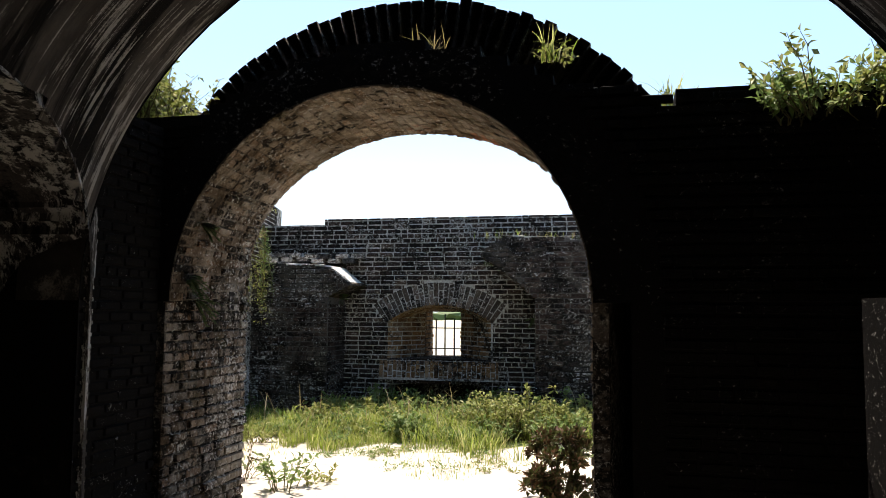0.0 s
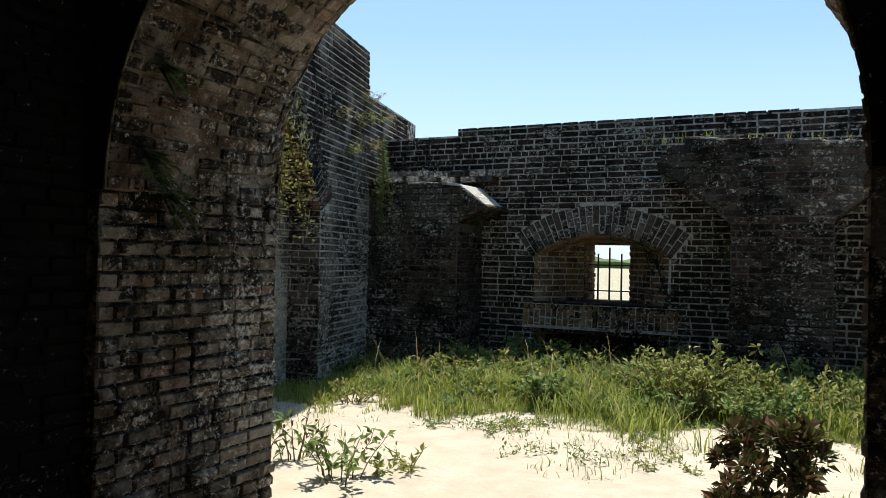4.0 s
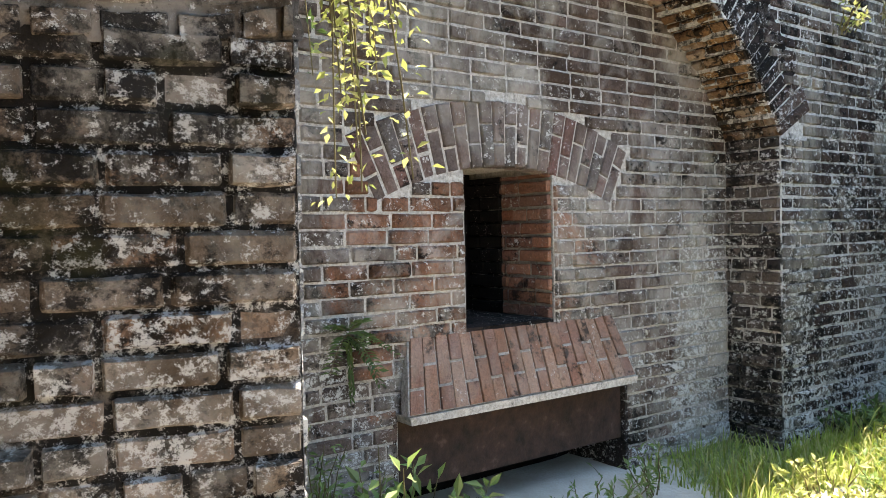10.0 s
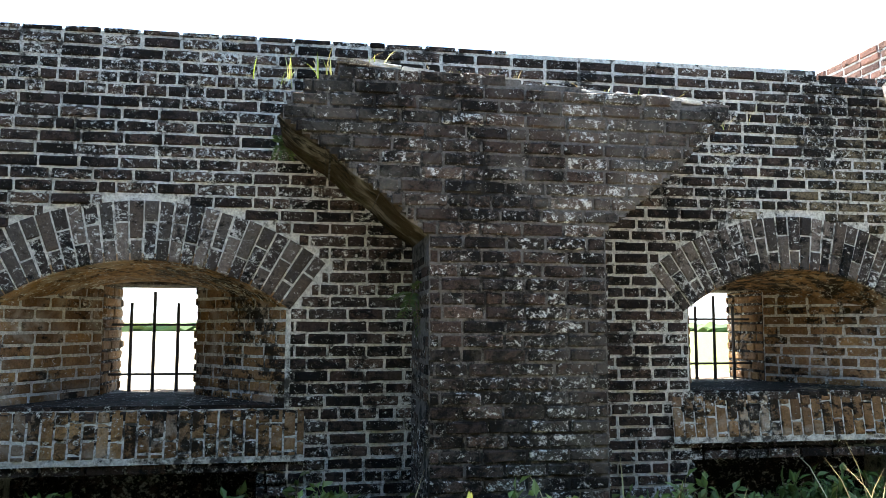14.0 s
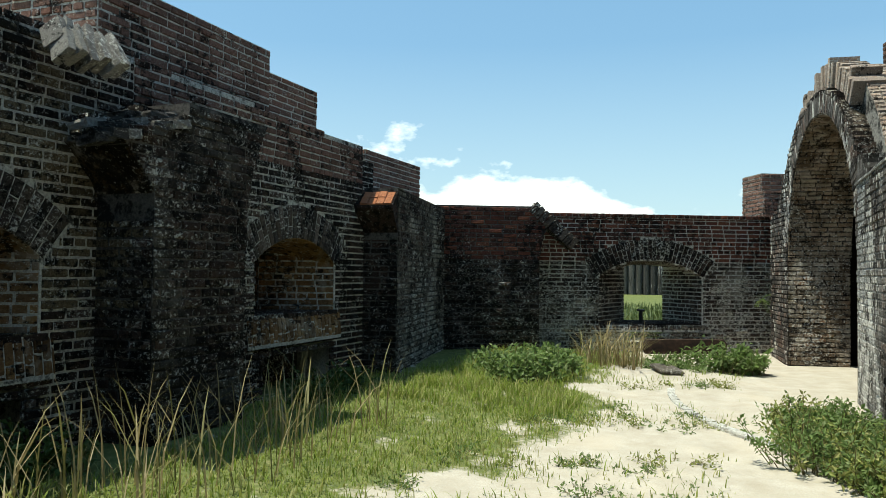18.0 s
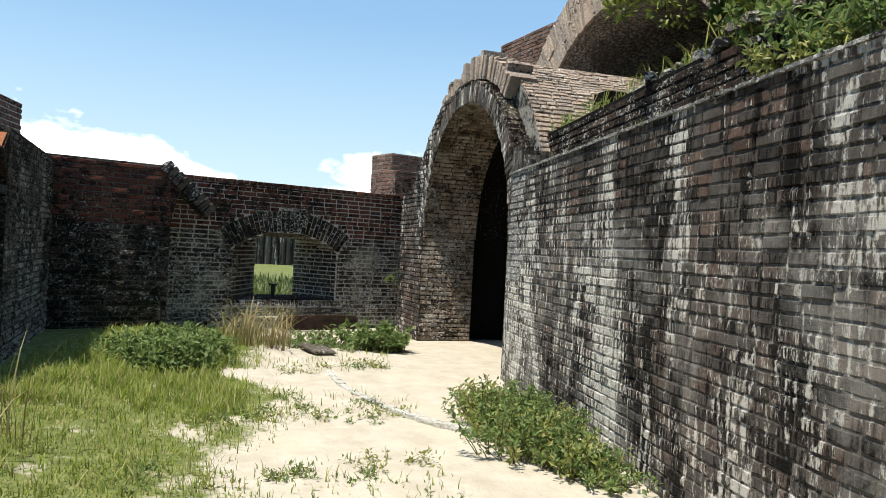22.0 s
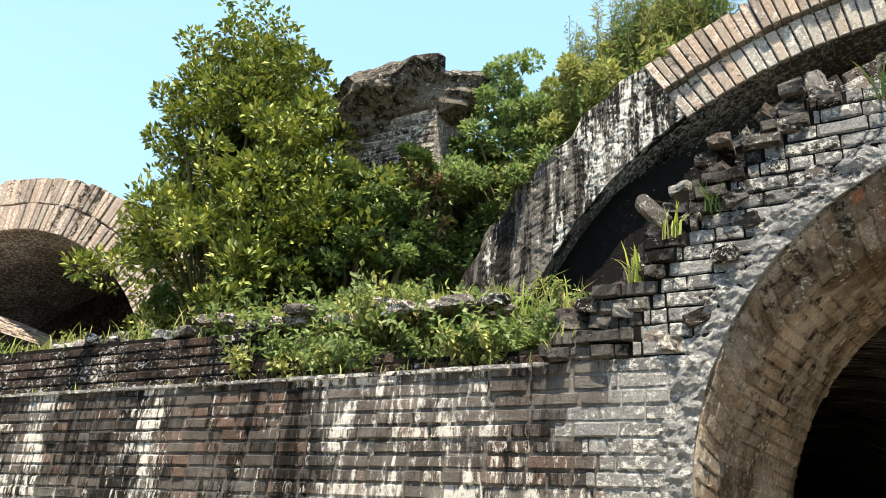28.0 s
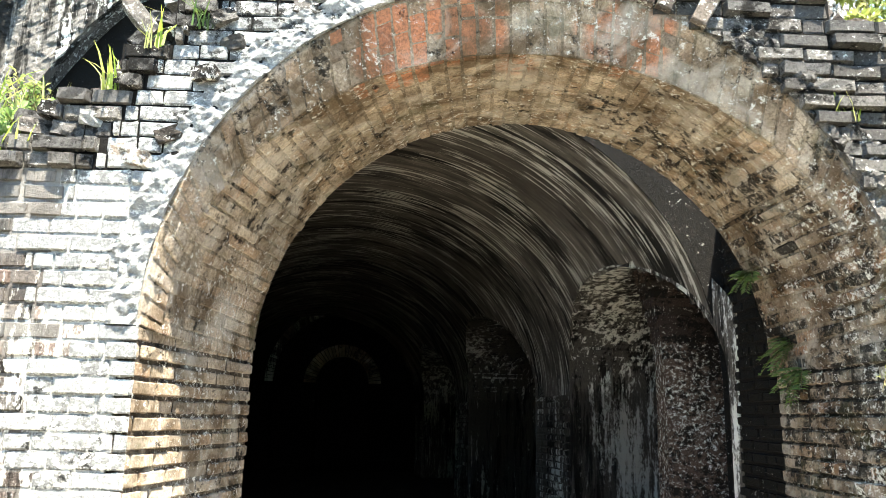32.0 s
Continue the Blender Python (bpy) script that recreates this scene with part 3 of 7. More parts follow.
def bars_window(fr, parent, uc, half, z0, z1, back):
    """An iron grate set in the outer end of an embrasure."""
    g = tagged(new("window_grate"), "black iron grate of three spiked bars in a brick embrasure", "grate")
    for i, (du, top) in enumerate(((-0.52, z1 - 0.13), (-0.02, z1 - 0.05), (0.5, z1 - 0.13))):
        bm = bmesh.new()
        bmesh.ops.create_cone(bm, cap_ends=True, segments=8, radius1=0.013, radius2=0.011, depth=top - z0 - 0.02)
        bmesh.ops.translate(bm, vec=fr.at(uc + du * half, (z0 + top) / 2, back), verts=bm.verts)
        part("bar", bm, M_IRON, g)
    for z in (z0 + 0.13, z0 + 0.47):
        bm = bmesh.new()
        bmesh.ops.create_cube(bm, size=1)
        m = fr.matrix(uc, z, half * 2.0 + 0.1, 0.016, 0.016)
        m.translation = fr.at(uc, z, back)
        bmesh.ops.transform(bm, matrix=m, verts=bm.verts)
        part("rail", bm, M_IRON, g)
    return g


def embrasure(fr, parent, mat, uc, w, wb, spring, rise, sill, thick, shift=0.0, warm=None, ring=0.36, seed=0, silldrop=0.30, throat=0.0):
    """A splayed gun opening: cheeks, segmental head, sloping sill of bricks on edge, and its ring of bricks."""
    warm = warm or mat
    top = spring + rise
    ub = uc + shift
    zb = spring + rise - 0.08
    body = []
    for s in (-1, 1):
        poly = [(uc + s * w, 0.002), (ub + s * wb, thick), (uc + s * (w + 0.03), thick), (uc + s * (w + 0.03), 0.003)]
        bm = bmesh.new()
        lo = [bm.verts.new(fr.at(u, sill - 0.4, -d)) for u, d in poly]
        hi = [bm.verts.new(fr.at(u, top + 0.05, -d)) for u, d in poly]
        bm.faces.new(lo), bm.faces.new(hi)
        for i in range(4):
            bm.faces.new((lo[i], lo[(i + 1) % 4], hi[(i + 1) % 4], hi[i]))
        bmesh.ops.recalc_face_normals(bm, faces=bm.faces)
        part("cheek", bm, M_MORTAR, parent)
        a, b = fr.at(uc + s * w, 0, 0), fr.at(ub + s * wb, 0, -thick)
        along = (b - a) if s < 0 else (a - b)
        o = a if s < 0 else b
        f2 = Frame(o, along)
        f2.n = f2.u.cross(f2.v)
        ln = along.length
        if (f2.n.dot(fr.u)) * s > 0:
            f2.n = -f2.n
        hh = lambda u, v, s=s, ln=ln: v < spring + rise * 0.25 + 0.3 * (u / ln if s < 0 else 1 - u / ln)
        lay(f2, parent, warm, 0, ln, sill, top, solid=hh, seed=seed + s, proud=0.008)
    # head: a ruled soffit from the face's arc to the flat lintel behind
    n = 14
    rr = (w * w + rise * rise) / (2 * rise)
    bm = bmesh.new()
    front, back, ftop, btop = [], [], [], []
    for i in range(n + 1):
        k = -1 + 2 * i / n
        vz = top - rr + math.sqrt(max(0, rr * rr - (k * w) ** 2))
        front.append(bm.verts.new(fr.at(uc + k * w, vz, -0.002)))
        back.append(bm.verts.new(fr.at(ub + k * wb, zb - 0.03 * k * k, -thick)))
        ftop.append(bm.verts.new(fr.at(uc + k * w, top + 0.12, -0.004)))
        btop.append(bm.verts.new(fr.at(uc + k * (w + 0.02), top + 0.12, -thick)))
    for i in range(n):
        for a, b in ((front, back), (ftop, front), (back, btop), (btop, ftop)):
            bm.faces.new((a[i], a[i + 1], b[i + 1], b[i]))
    bmesh.ops.recalc_face_normals(bm, faces=bm.faces)
    part("embrasure_head", bm, warm, parent)
    # straight throat behind the splay
    if throat:
        far_, near_ = -(thick + throat), -thick - 0.001
        boxes = [(uc - w - 0.02, ub - wb, sill - 0.4, top + 0.12, far_, near_), (ub + wb, uc + w + 0.02, sill - 0.4, top + 0.12, far_, near_),
                 (ub - wb, ub + wb, zb - 0.02, top + 0.12, far_, near_), (ub - wb, ub + wb, sill - 0.4, sill + 0.02, far_, near_)]
        part("throat", box_mesh(fr, boxes), M_MORTAR_BROWN, parent)
        lay(Frame(fr.at(ub - wb, 0, -thick), -fr.n), parent, warm, 0, throat, sill + 0.02, zb - 0.02, seed=seed + 3)
        lay(Frame(fr.at(ub + wb, 0, far_), fr.n), parent, warm, 0, throat, sill + 0.02, zb - 0.02, seed=seed + 4)
    # sill slope: bricks on edge, leaning out of the face
    hw, proud = w + 0.12, 0.035
    bm = bmesh.new()
    prof = [(0.0, sill), (-thick, sill + 0.02), (-thick, sill - silldrop), (proud, sill - silldrop), (proud, sill - silldrop + 0.03)]
    rows_ = [[bm.verts.new(fr.at(uc + s * (hw if d > -0.1 else wb + 0.02), z, d)) for d, z in prof] for s in (-1, 1)]
    for i in range(len(prof)):
        j = (i + 1) % len(prof)
        bm.faces.new((rows_[0][i], rows_[0][j], rows_[1][j], rows_[1][i]))
    bm.faces.new(rows_[0]), bm.faces.new(rows_[1])
    bmesh.ops.recalc_face_normals(bm, faces=bm.faces)
    part("sill_bed", bm, M_MORTAR, parent)
    level = Frame(fr.at(0, sill + 0.003, 0), fr.u, n=(0, 0, 1), v=-fr.n)
    part("sill_floor", slab(level, [(uc - w, 0.004), (uc + w, 0.004), (ub + wb, thick), (ub - wb, thick)], 0.0, 0.022), M_BR_DARK, parent)
    o = fr.at(uc - hw, sill - silldrop + 0.03, proud)
    f3 = Frame(o, fr.u, v=(fr.at(uc, sill, 0) - fr.at(uc, sill - silldrop + 0.03, proud)))
    ln = math.hypot(silldrop - 0.03, proud)
    lay(f3, parent, warm, 0, 2 * hw, 0.0, ln, seed=seed + 9, turn=True, course=0.074, long=0.2, headers=0.0, jitter=0.003, proud=0.010, joint=0.012, near=(hw, 0.15), limit=80)
    a = math.asin(min(1, (w + 0.02) / rr))
    wedge_ring(fr, parent, mat, uc, top - rr, rr, rr + ring, math.pi / 2 + a, math.pi / 2 - a, 0.1, seed=seed, width=0.079, rows=2, stagger=True)
    return ub


M_IRON = Mat("rusty black iron", 0.6, 0.4).done((0.02, 0.018, 0.017))

M_BR_RINGD = brick_mat("mottled arch brick", [(0.10, 0.075, 0.06), (0.16, 0.135, 0.115), (0.035, 0.03, 0.028), (0.21, 0.17, 0.145), (0.05, 0.04, 0.037)], 0.40, 0.32, 0.05)
M_BR_SPRING = brick_mat("mossy ochre springer brick", [(0.075, 0.055, 0.032), (0.055, 0.042, 0.026), (0.10, 0.07, 0.04)], 0.55, 0.12, 0.4, stain=0.8)
W1 = Frame((0, 5.63, 0), (1, 0, 0))
wall_1 = structure("wall_embrasures", "blackened brick casemate wall with barred gun embrasures")
E1, E2, E3 = (-1.53, 0.83), (2.61, 0.78), (6.68, 0.80)
open1 = arch_open(E1[0], E1[1], 1.47, 0.27)
open2 = arch_open(E2[0], E2[1], 1.47, 0.27)
open3 = arch_open(E3[0], E3[1], 1.47, 0.27)
SILL1, SILL2, SILL3 = 0.88, 0.93, 0.92


def ring_zone(uc, w, spring, rise, ring=0.37):
    """The face that an arch's ring of bricks takes up."""
    rr = (w * w + rise * rise) / (2 * rise)
    cv, a = spring + rise - rr, math.asin(min(1, (w + 0.03) / rr))
    return lambda u, v: (np.hypot(u - uc, v - cv) < rr + ring) & (np.hypot(u - uc, v - cv) > rr - 0.1) & (np.abs(np.arctan2(u - uc, v - cv)) < a)



hole = lambda o, sill, c: (lambda u, v: o(u, v) & (v > sill))  # noqa: E731
slot = lambda c, w: (lambda u, v: (np.abs(u - c) < w) & (v > 0.08) & (v < 0.5))  # noqa: E731
top1 = under([(-6, 3.05), (-3.45, 3.05), (-3.44, 3.12), (0.0, 3.12), (4.0, 3.05), (4.01, 3.05), (8.15, 2.93), (8.16, 2.46), (13, 2.46)])
solid1 = AND(top1, NOT(hole(open1, SILL1, 0)), NOT(hole(open2, SILL2, 0)), NOT(hole(open3, SILL3, 0)), NOT(slot(-1.6, 0.72)), NOT(slot(2.55, 0.7)), NOT(slot(6.7, 0.66)))
core(W1, wall_1, M_MORTAR, -6.0, 8.7, -0.2, 3.14, 1.3, AND(top1, *[NOT(arch_open(c_, w_ + 0.01, 1.49, 0.31)) for c_, w_ in (E1, E2, E3)], NOT(slot(-1.6, 0.72)), NOT(slot(2.55, 0.7)), NOT(slot(6.7, 0.66))))
rings1 = [NOT(ring_zone(uc, w, 1.47, 0.27)) for uc, w in (E1, E2, E3)]
newer = lambda u, v: (u > 4.2) & (v > 2.48)  # noqa: E731
lay(W1, wall_1, M_BR_DARK, -6.0, 8.6, 0.0, 3.13, solid=AND(solid1, NOT(newer), *rings1), near=(-1.5, 1.6), seed=1)
lay(W1, wall_1, M_BR_PINK, 4.2, 8.3, 2.48, 3.13, solid=AND(solid1, newer), seed=2, near=(7.5, 2.7), limit=60)
for (uc, w), sill, k in ((E1, SILL1, 1), (E2, SILL2, 2), (E3, SILL3, 3)):
    sh = {1: -0.10, 2: -0.08, 3: 0.1}[k]
    embrasure(W1, wall_1, M_BR_RINGD, uc, w, 0.305, 1.47, 0.27, sill, 0.78, sh, M_BR_EMBR, seed=30 * k, throat=0.52)
bars_window(W1, wall_1, E1[0] - 0.10, 0.305, SILL1 + 0.02, 1.66, -0.95)
bars_window(W1, wall_1, E2[0] - 0.08, 0.305, SILL2 + 0.02, 1.66, -0.95)

for c in (-1.6, 2.55, 6.7):
    part("slot_back", slab(W1, [(c - 0.95, -0.1), (c + 0.95, -0.1), (c + 0.95, 0.8), (c - 0.95, 0.8)], -0.6, -0.5), M_BR_DARK, wall_1)
part("embrasure_back", slab(W1, [(5.8, 0.6), (7.6, 0.6), (7.6, 1.9), (5.8, 1.9)], -1.2, -1.0), M_BR_DARK, wall_1)

# piers between the bays, broken springers of the lost vaults on top
arc3 = arch_open(6.92, 1.94, 1.63)
# broken vault springers: the lines along which each pier widens towards its top
HAUNCH = {
    "wall_pier_left": [(1, ((-3.08, 1.86), (-2.88, 1.96), (-2.71, 2.05)))],
    "wall_pier_middle": [(-1, ((0.05, 1.84), (-0.15, 2.01), (-0.41, 2.22), (-0.73, 2.44))), (1, ((1.0, 1.88), (1.18, 2.02), (1.43, 2.24), (1.75, 2.56)))],
    "wall_pier_right": [(-1, ((3.88, 1.94), (3.79, 2.07), (3.68, 2.19), (3.56, 2.29)))],
}
piers = (
    ("wall_pier_left", -4.75, -2.71, [(-5, 2.38), (-4.12, 2.37), (-3.41, 2.33), (-3.05, 2.29), (-2.82, 2.11), (-2.71, 2.05)], (-3.4, 1.2)),
    ("wall_pier_middle", -0.73, 1.76, [(-0.73, 2.46), (-0.72, 2.50), (-0.68, 2.51), (-0.67, 2.57), (-0.62, 2.58), (-0.61, 2.65), (-0.45, 2.66), (-0.44, 2.73), (0.7, 2.67), (1.75, 2.58)], (0.5, 1.4)),
    ("wall_pier_right", 3.56, 5.65, [(3.56, 2.31), (3.72, 2.38), (3.96, 2.48), (4.22, 2.56), (4.24, 2.67), (5.60, 2.68), (5.65, 2.66)], (4.6, 1.4)),
)


def haunched(lines):
    """True on the pier's side of its springer lines."""
    def test(u, v):
        ok = np.ones(np.shape(u), bool)
        for s, line in lines:
            lu, lv = zip(*line)
            edge = np.interp(v, lv, lu)
            ok &= (u < edge) if s > 0 else (u > edge)
        return ok
    return test


def springer_soffit(fr, parent, line, s, depth, mat):
    """The smooth worn underside of a broken vault springer."""
    du = 0.05 * s
    fine = []
    for (a, b), (c, d) in zip(line, line[1:]):
        fine += [(a + (c - a) * k / 4, b + (d - b) * k / 4) for k in range(4)]
    fine = [(u + 0.006 * math.sin(31 * v), v + 0.008 * math.sin(23 * u)) for u, v in fine + [line[-1]]]
    edge = [(u + 0.006 * s, v - 0.006) for u, v in fine]
    part("springer_soffit", slab(fr, edge + [(u - du * 0.5, v + 0.02) for u, v in fine][::-1], -depth, -0.006), mat, parent)


for name, u0, u1, tops, near in piers:
    st = structure(name, "blackened brick pier with a broken vault springer on top", "pier")
    face = 5.1 if u0 > 2 else 4.88
    fr = Frame((0, face, 0), (1, 0, 0))
    sol = AND(under(tops), haunched(HAUNCH[name]), NOT(arc3))
    core(fr, st, M_MORTAR_SOOT, u0, u1, -0.2, 2.8, 5.628 - face, sol, step=COURSE / 3)
    lay(fr, st, M_BR_PIER, u0, u1, 0.0, 2.8, solid=sol, near=near, seed=int(u0 * 10) + 200)
    for s_, line in HAUNCH[name]:
        springer_soffit(fr, st, line, s_, 5.625 - face, M_BR_SPRING)
    if u0 > 2:
        wedge_ring(fr, st, M_BR_PIER, 6.92, 1.63, 1.94, 2.04, math.pi, radians(158), 0.52, seed=242, width=0.1)
for x, s in ((-3.08, 1), (0.06, -1), (0.99, 1), (3.88, -1), (4.98, 1)):
    face = 5.1 if x > 2 else 4.88
    fr = Frame((x + (0.022 if s > 0 else -0.002), face if s > 0 else 5.63, 0), (0, s, 0))
    lay(fr, wall_1, M_BR_DARK, 0, 5.63 - face, 0.0, 1.75, seed=int(x * 7) + 300)

# raised blocks of the parapet
for x0, x1, y, z0, z1, m in ((4.07, 6.43, 5.86, 2.4, 3.74, M_BR_PINK), (6.43, 7.65, 6.0, 2.4, 3.56, M_BR_PINK), (7.65, 9.4, 6.1, 2.2, 2.95, M_BR_DARK), (9.45, 11.45, 6.25, 2.2, 3.16, M_BR_PINK)):
    st = structure("wall_parapet", "weathered rose brick parapet block", "parapet")
    fr = Frame((0, y, 0), (1, 0, 0))
    core(fr, st, M_MORTAR, x0, x1, z0, z1, 1.6)
    lay(fr, st, m, x0, x1, z0, z1, near=((x0 + x1) / 2, z1), limit=60, seed=int(x0 * 31))
    lay(Frame((x0, y + 1.6, 0), (0, -1, 0)), st, m, 0, 1.6, z0, z1, seed=int(x0 * 37))

# the bay's far end: pier with a red cap, then the oblique end wall
W1B = Frame((8.3, 5.2, 0), (math.cos(radians(11)), math.sin(radians(11)), 0))
st = structure("wall_pier_far", "dark brick pier with a bright red brick cap", "pier")
core(W1B, st, M_MORTAR_SOOT, 0, 4.6, -0.2, 2.45, 0.9)
endf = Frame(W1B.at(0, 0, -0.62), W1B.n)
part("springer_bed", slab(Frame(endf.at(0, 0, 0), -W1B.u, n=W1B.n), [(-0.04, 1.84), (0.27, 2.17), (0.27, 2.21), (-0.04, 2.43)], 0.0, 0.62), M_BR_DARK, st)
capf = Frame(endf.at(0, 2.18, 0.31), endf.u, v=W1B.u * 0.32 + Vector((0, 0, 0.235)))
# bright bricks only on the sunlit stretch; bare dark bed stands for shade
for row, (q0, q1) in enumerate(((0.05, 0.19), (0.2, 0.33))):
    for k in range(2, 6):
        part("cap_brick", slab(capf, [(0.1 * k + 0.012, q0), (0.1 * k + 0.102, q0), (0.1 * k + 0.102, q1), (0.1 * k + 0.012, q1)], -0.05, 0.015 + 0.005 * ((k + row) % 3)), M_BR_CAP, st)
lay(W1B, st, M_BR_BLOOM, 0, 4.6, 0, 2.45, seed=401)
lay(Frame(W1B.at(-0.002, 0, -0.9), W1B.n), st, M_BR_DARK, 0, 0.9, 0, 1.8, seed=402)

U3 = Vector((0.45, -0.893, 0))
W3 = Frame((14.42, 1.23, 0), U3)
wall_3 = structure("wall_end", "dark brick end wall with a wide embrasure and red upper courses")
open3b = arch_open(-1.69, 0.95, 1.36, 0.3)
sol3 = lambda u, v: ~(open3b(u, v) & (v > 0.50))  # noqa: E731
core(W3, wall_3, M_MORTAR, -5.4, 3.4, -0.2, 2.46, 1.1, NOT(open3b))
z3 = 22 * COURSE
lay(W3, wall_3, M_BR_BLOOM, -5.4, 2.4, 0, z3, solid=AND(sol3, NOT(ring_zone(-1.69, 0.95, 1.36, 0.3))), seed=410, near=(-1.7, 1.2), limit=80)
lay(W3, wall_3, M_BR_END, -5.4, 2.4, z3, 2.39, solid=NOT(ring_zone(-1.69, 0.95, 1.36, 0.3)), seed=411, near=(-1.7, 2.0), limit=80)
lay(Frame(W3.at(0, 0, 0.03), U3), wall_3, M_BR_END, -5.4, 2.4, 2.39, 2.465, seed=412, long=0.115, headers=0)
part("coping_bed", slab(W3, [(-5.4, 2.385), (2.4, 2.385), (2.4, 2.455), (-5.4, 2.455)], -0.3, 0.028), M_MORTAR_DARK, wall_3)
embrasure(W3, wall_3, M_BR_DARK, -1.69, 0.95, 0.38, 1.36, 0.3, 0.50, 1.1, 0.27, M_BR_PIER, seed=420, silldrop=0.12)
st_pier3 = st = structure("wall_end_pier", "broad blackened brick pier of the end wall", "pier")
W3P = Frame(W3.at(0, 0, 0.5), U3)
top3p = under([(-6, 2.49), (-4.02, 2.49), (-3.95, 2.55), (-3.62, 2.3), (-3.4, 2.1), (-3.3, 1.9)])
sol3p = AND(top3p, NOT(arch_open(-1.7, 2.1, 1.5)))
core(W3P, st, M_MORTAR_SOOT, -5.55, -3.3, -0.2, 2.6, 0.55, sol3p)
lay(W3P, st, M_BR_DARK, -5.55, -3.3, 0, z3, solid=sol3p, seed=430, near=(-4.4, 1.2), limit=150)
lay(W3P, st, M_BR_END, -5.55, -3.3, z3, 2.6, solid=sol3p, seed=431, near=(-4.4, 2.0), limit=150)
lay(Frame(W3P.at(-3.85, 0, 0), -W3P.n), st, M_BR_DARK, 0, 0.5, 0, 1.7, seed=432)

# ---------------------------------------------------------------- niche wall on the arch's other side
NW = Frame((-3.56, 0.03, 0), (-0.23, 0.973, 0))
M_BR_RING_N = brick_mat("grey-brown arch brick", [(0.19, 0.14, 0.12), (0.15, 0.12, 0.108), (0.23, 0.17, 0.145), (0.20, 0.105, 0.085), (0.13, 0.115, 0.105)], 0.28, 0.2, 0.02, stain=0.5, veil=0.3)
niche = structure("wall_niche", "limed brick recess with a small embrasure under a brick arch")
slot_n = lambda u, v: (np.abs(u - 1.48) < 0.29) & (v > 0.91) & (v < 1.68)  # noqa: E731
low_n = lambda u, v: (np.abs(u - 1.55) < 0.76) & (v < 0.56)  # noqa: E731
core(NW, niche, M_MORTAR_PALE, -1.6, 5.5, -0.2, 4.0, 0.9, AND(NOT(slot_n), NOT(low_n)))
lay(NW, niche, M_BR_NICHE, -0.6, 3.4, 0, 3.7, solid=AND(NOT(slot_n), NOT(low_n), NOT(lambda u, v: (np.hypot(u - 1.46, v - 0.04) > 1.64) & (np.hypot(u - 1.46, v - 0.04) < 1.985) & (np.abs(np.arctan2(u - 1.46, v - 0.04)) < 0.475))), near=(1.6, 1.2), seed=501, joint=0.011)
wedge_ring(NW, niche, M_BR_RING_N, 1.46, 0.04, 1.65, 1.98, radians(117), radians(63), 0.1, width=0.078, rows=2, stagger=True, seed=510)
part("low_recess_back", slab(NW, [(0.79, 0.2), (2.31, 0.2), (2.31, 0.56), (0.79, 0.56)], -0.1, -0.03), M_RUST, niche)
SILL = Frame(NW.at(0, 0.575, 0.11), NW.u, v=NW.v * 0.33 - NW.n * 0.11)
part("sill_slope", slab(SILL, [(0.79, 0), (2.28, 0), (2.2, 0.345), (0.86, 0.345)], -0.06, 0.0), M_MORTAR_PALE, niche)
lean = lambda k: math.copysign(abs(2 * k - 1) ** 2.2, 2 * k - 1) * 0.075  # noqa: E731
for k in range(19):
    q = [0.865 + 1.33 * (k + e) / 19 for e in (0.07, 0.93)]
    d = [lean((k + e) / 19) for e in (0.07, 0.93)]
    cut = 0.215 if k % 2 else 0.112
    for v0, v1 in ((0.004, cut - 0.007), (cut + 0.007, 0.34)):
        pts = [(q[i] + d[i] * (1 - v / 0.34), v) for i, v in ((0, v0), (1, v0), (1, v1), (0, v1))]
        part("sill_brick", slab(SILL, pts, -0.05, 0.008 + 0.004 * ((k * 7 + int(v0 * 50)) % 3)), M_BR_SILL, niche)
part("sill_lip", slab(NW, [(0.80, 0.535), (2.27, 0.535), (2.28, 0.574), (0.79, 0.570)], 0.0, 0.122), M_MORTAR_PALE, niche)
# back of the low recess, painted black for its shade
part("recess_back", slab(NW, [(0.7, -0.2), (2.4, -0.2), (2.4, 0.6), (0.7, 0.6)], -0.6, -0.45), M_BR_SHADE, niche)
for u0 in (0.775, 2.305):
    part("recess_side", slab(NW, [(u0, -0.2), (u0 + 0.02, -0.2), (u0 + 0.02, 0.56), (u0, 0.56)], -0.45, 0.004), M_BR_DARK, niche)
part("sill_bed", slab(NW, [(0.86, 0.54), (2.2, 0.54), (2.2, 0.91), (0.86, 0.91)], -0.02, 0.004), M_MORTAR_PALE, niche)
# left cheek and the right one's inner part painted black for shade
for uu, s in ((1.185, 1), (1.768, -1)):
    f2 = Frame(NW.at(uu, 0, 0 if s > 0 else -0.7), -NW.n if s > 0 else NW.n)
    lay(f2, niche, M_BR_SHADE, 0, 0.7 if s > 0 else 0.3, 0.91, 1.68, seed=520 + s, joint=0.001)
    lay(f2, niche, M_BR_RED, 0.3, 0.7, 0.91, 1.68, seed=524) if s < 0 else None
part("embrasure_floor", slab(NW, [(1.19, 0.9), (1.76, 0.9), (1.76, 0.918), (1.19, 0.918)], -0.7, 0.012), M_BR_DARK, niche)
# black panel stands for the shade inside the opening
part("embrasure_back", slab(NW, [(1.0, 0.5), (2.0, 0.5), (2.0, 1.8), (1.0, 1.8)], -0.9, -0.7), M_BR_SHADE, niche)

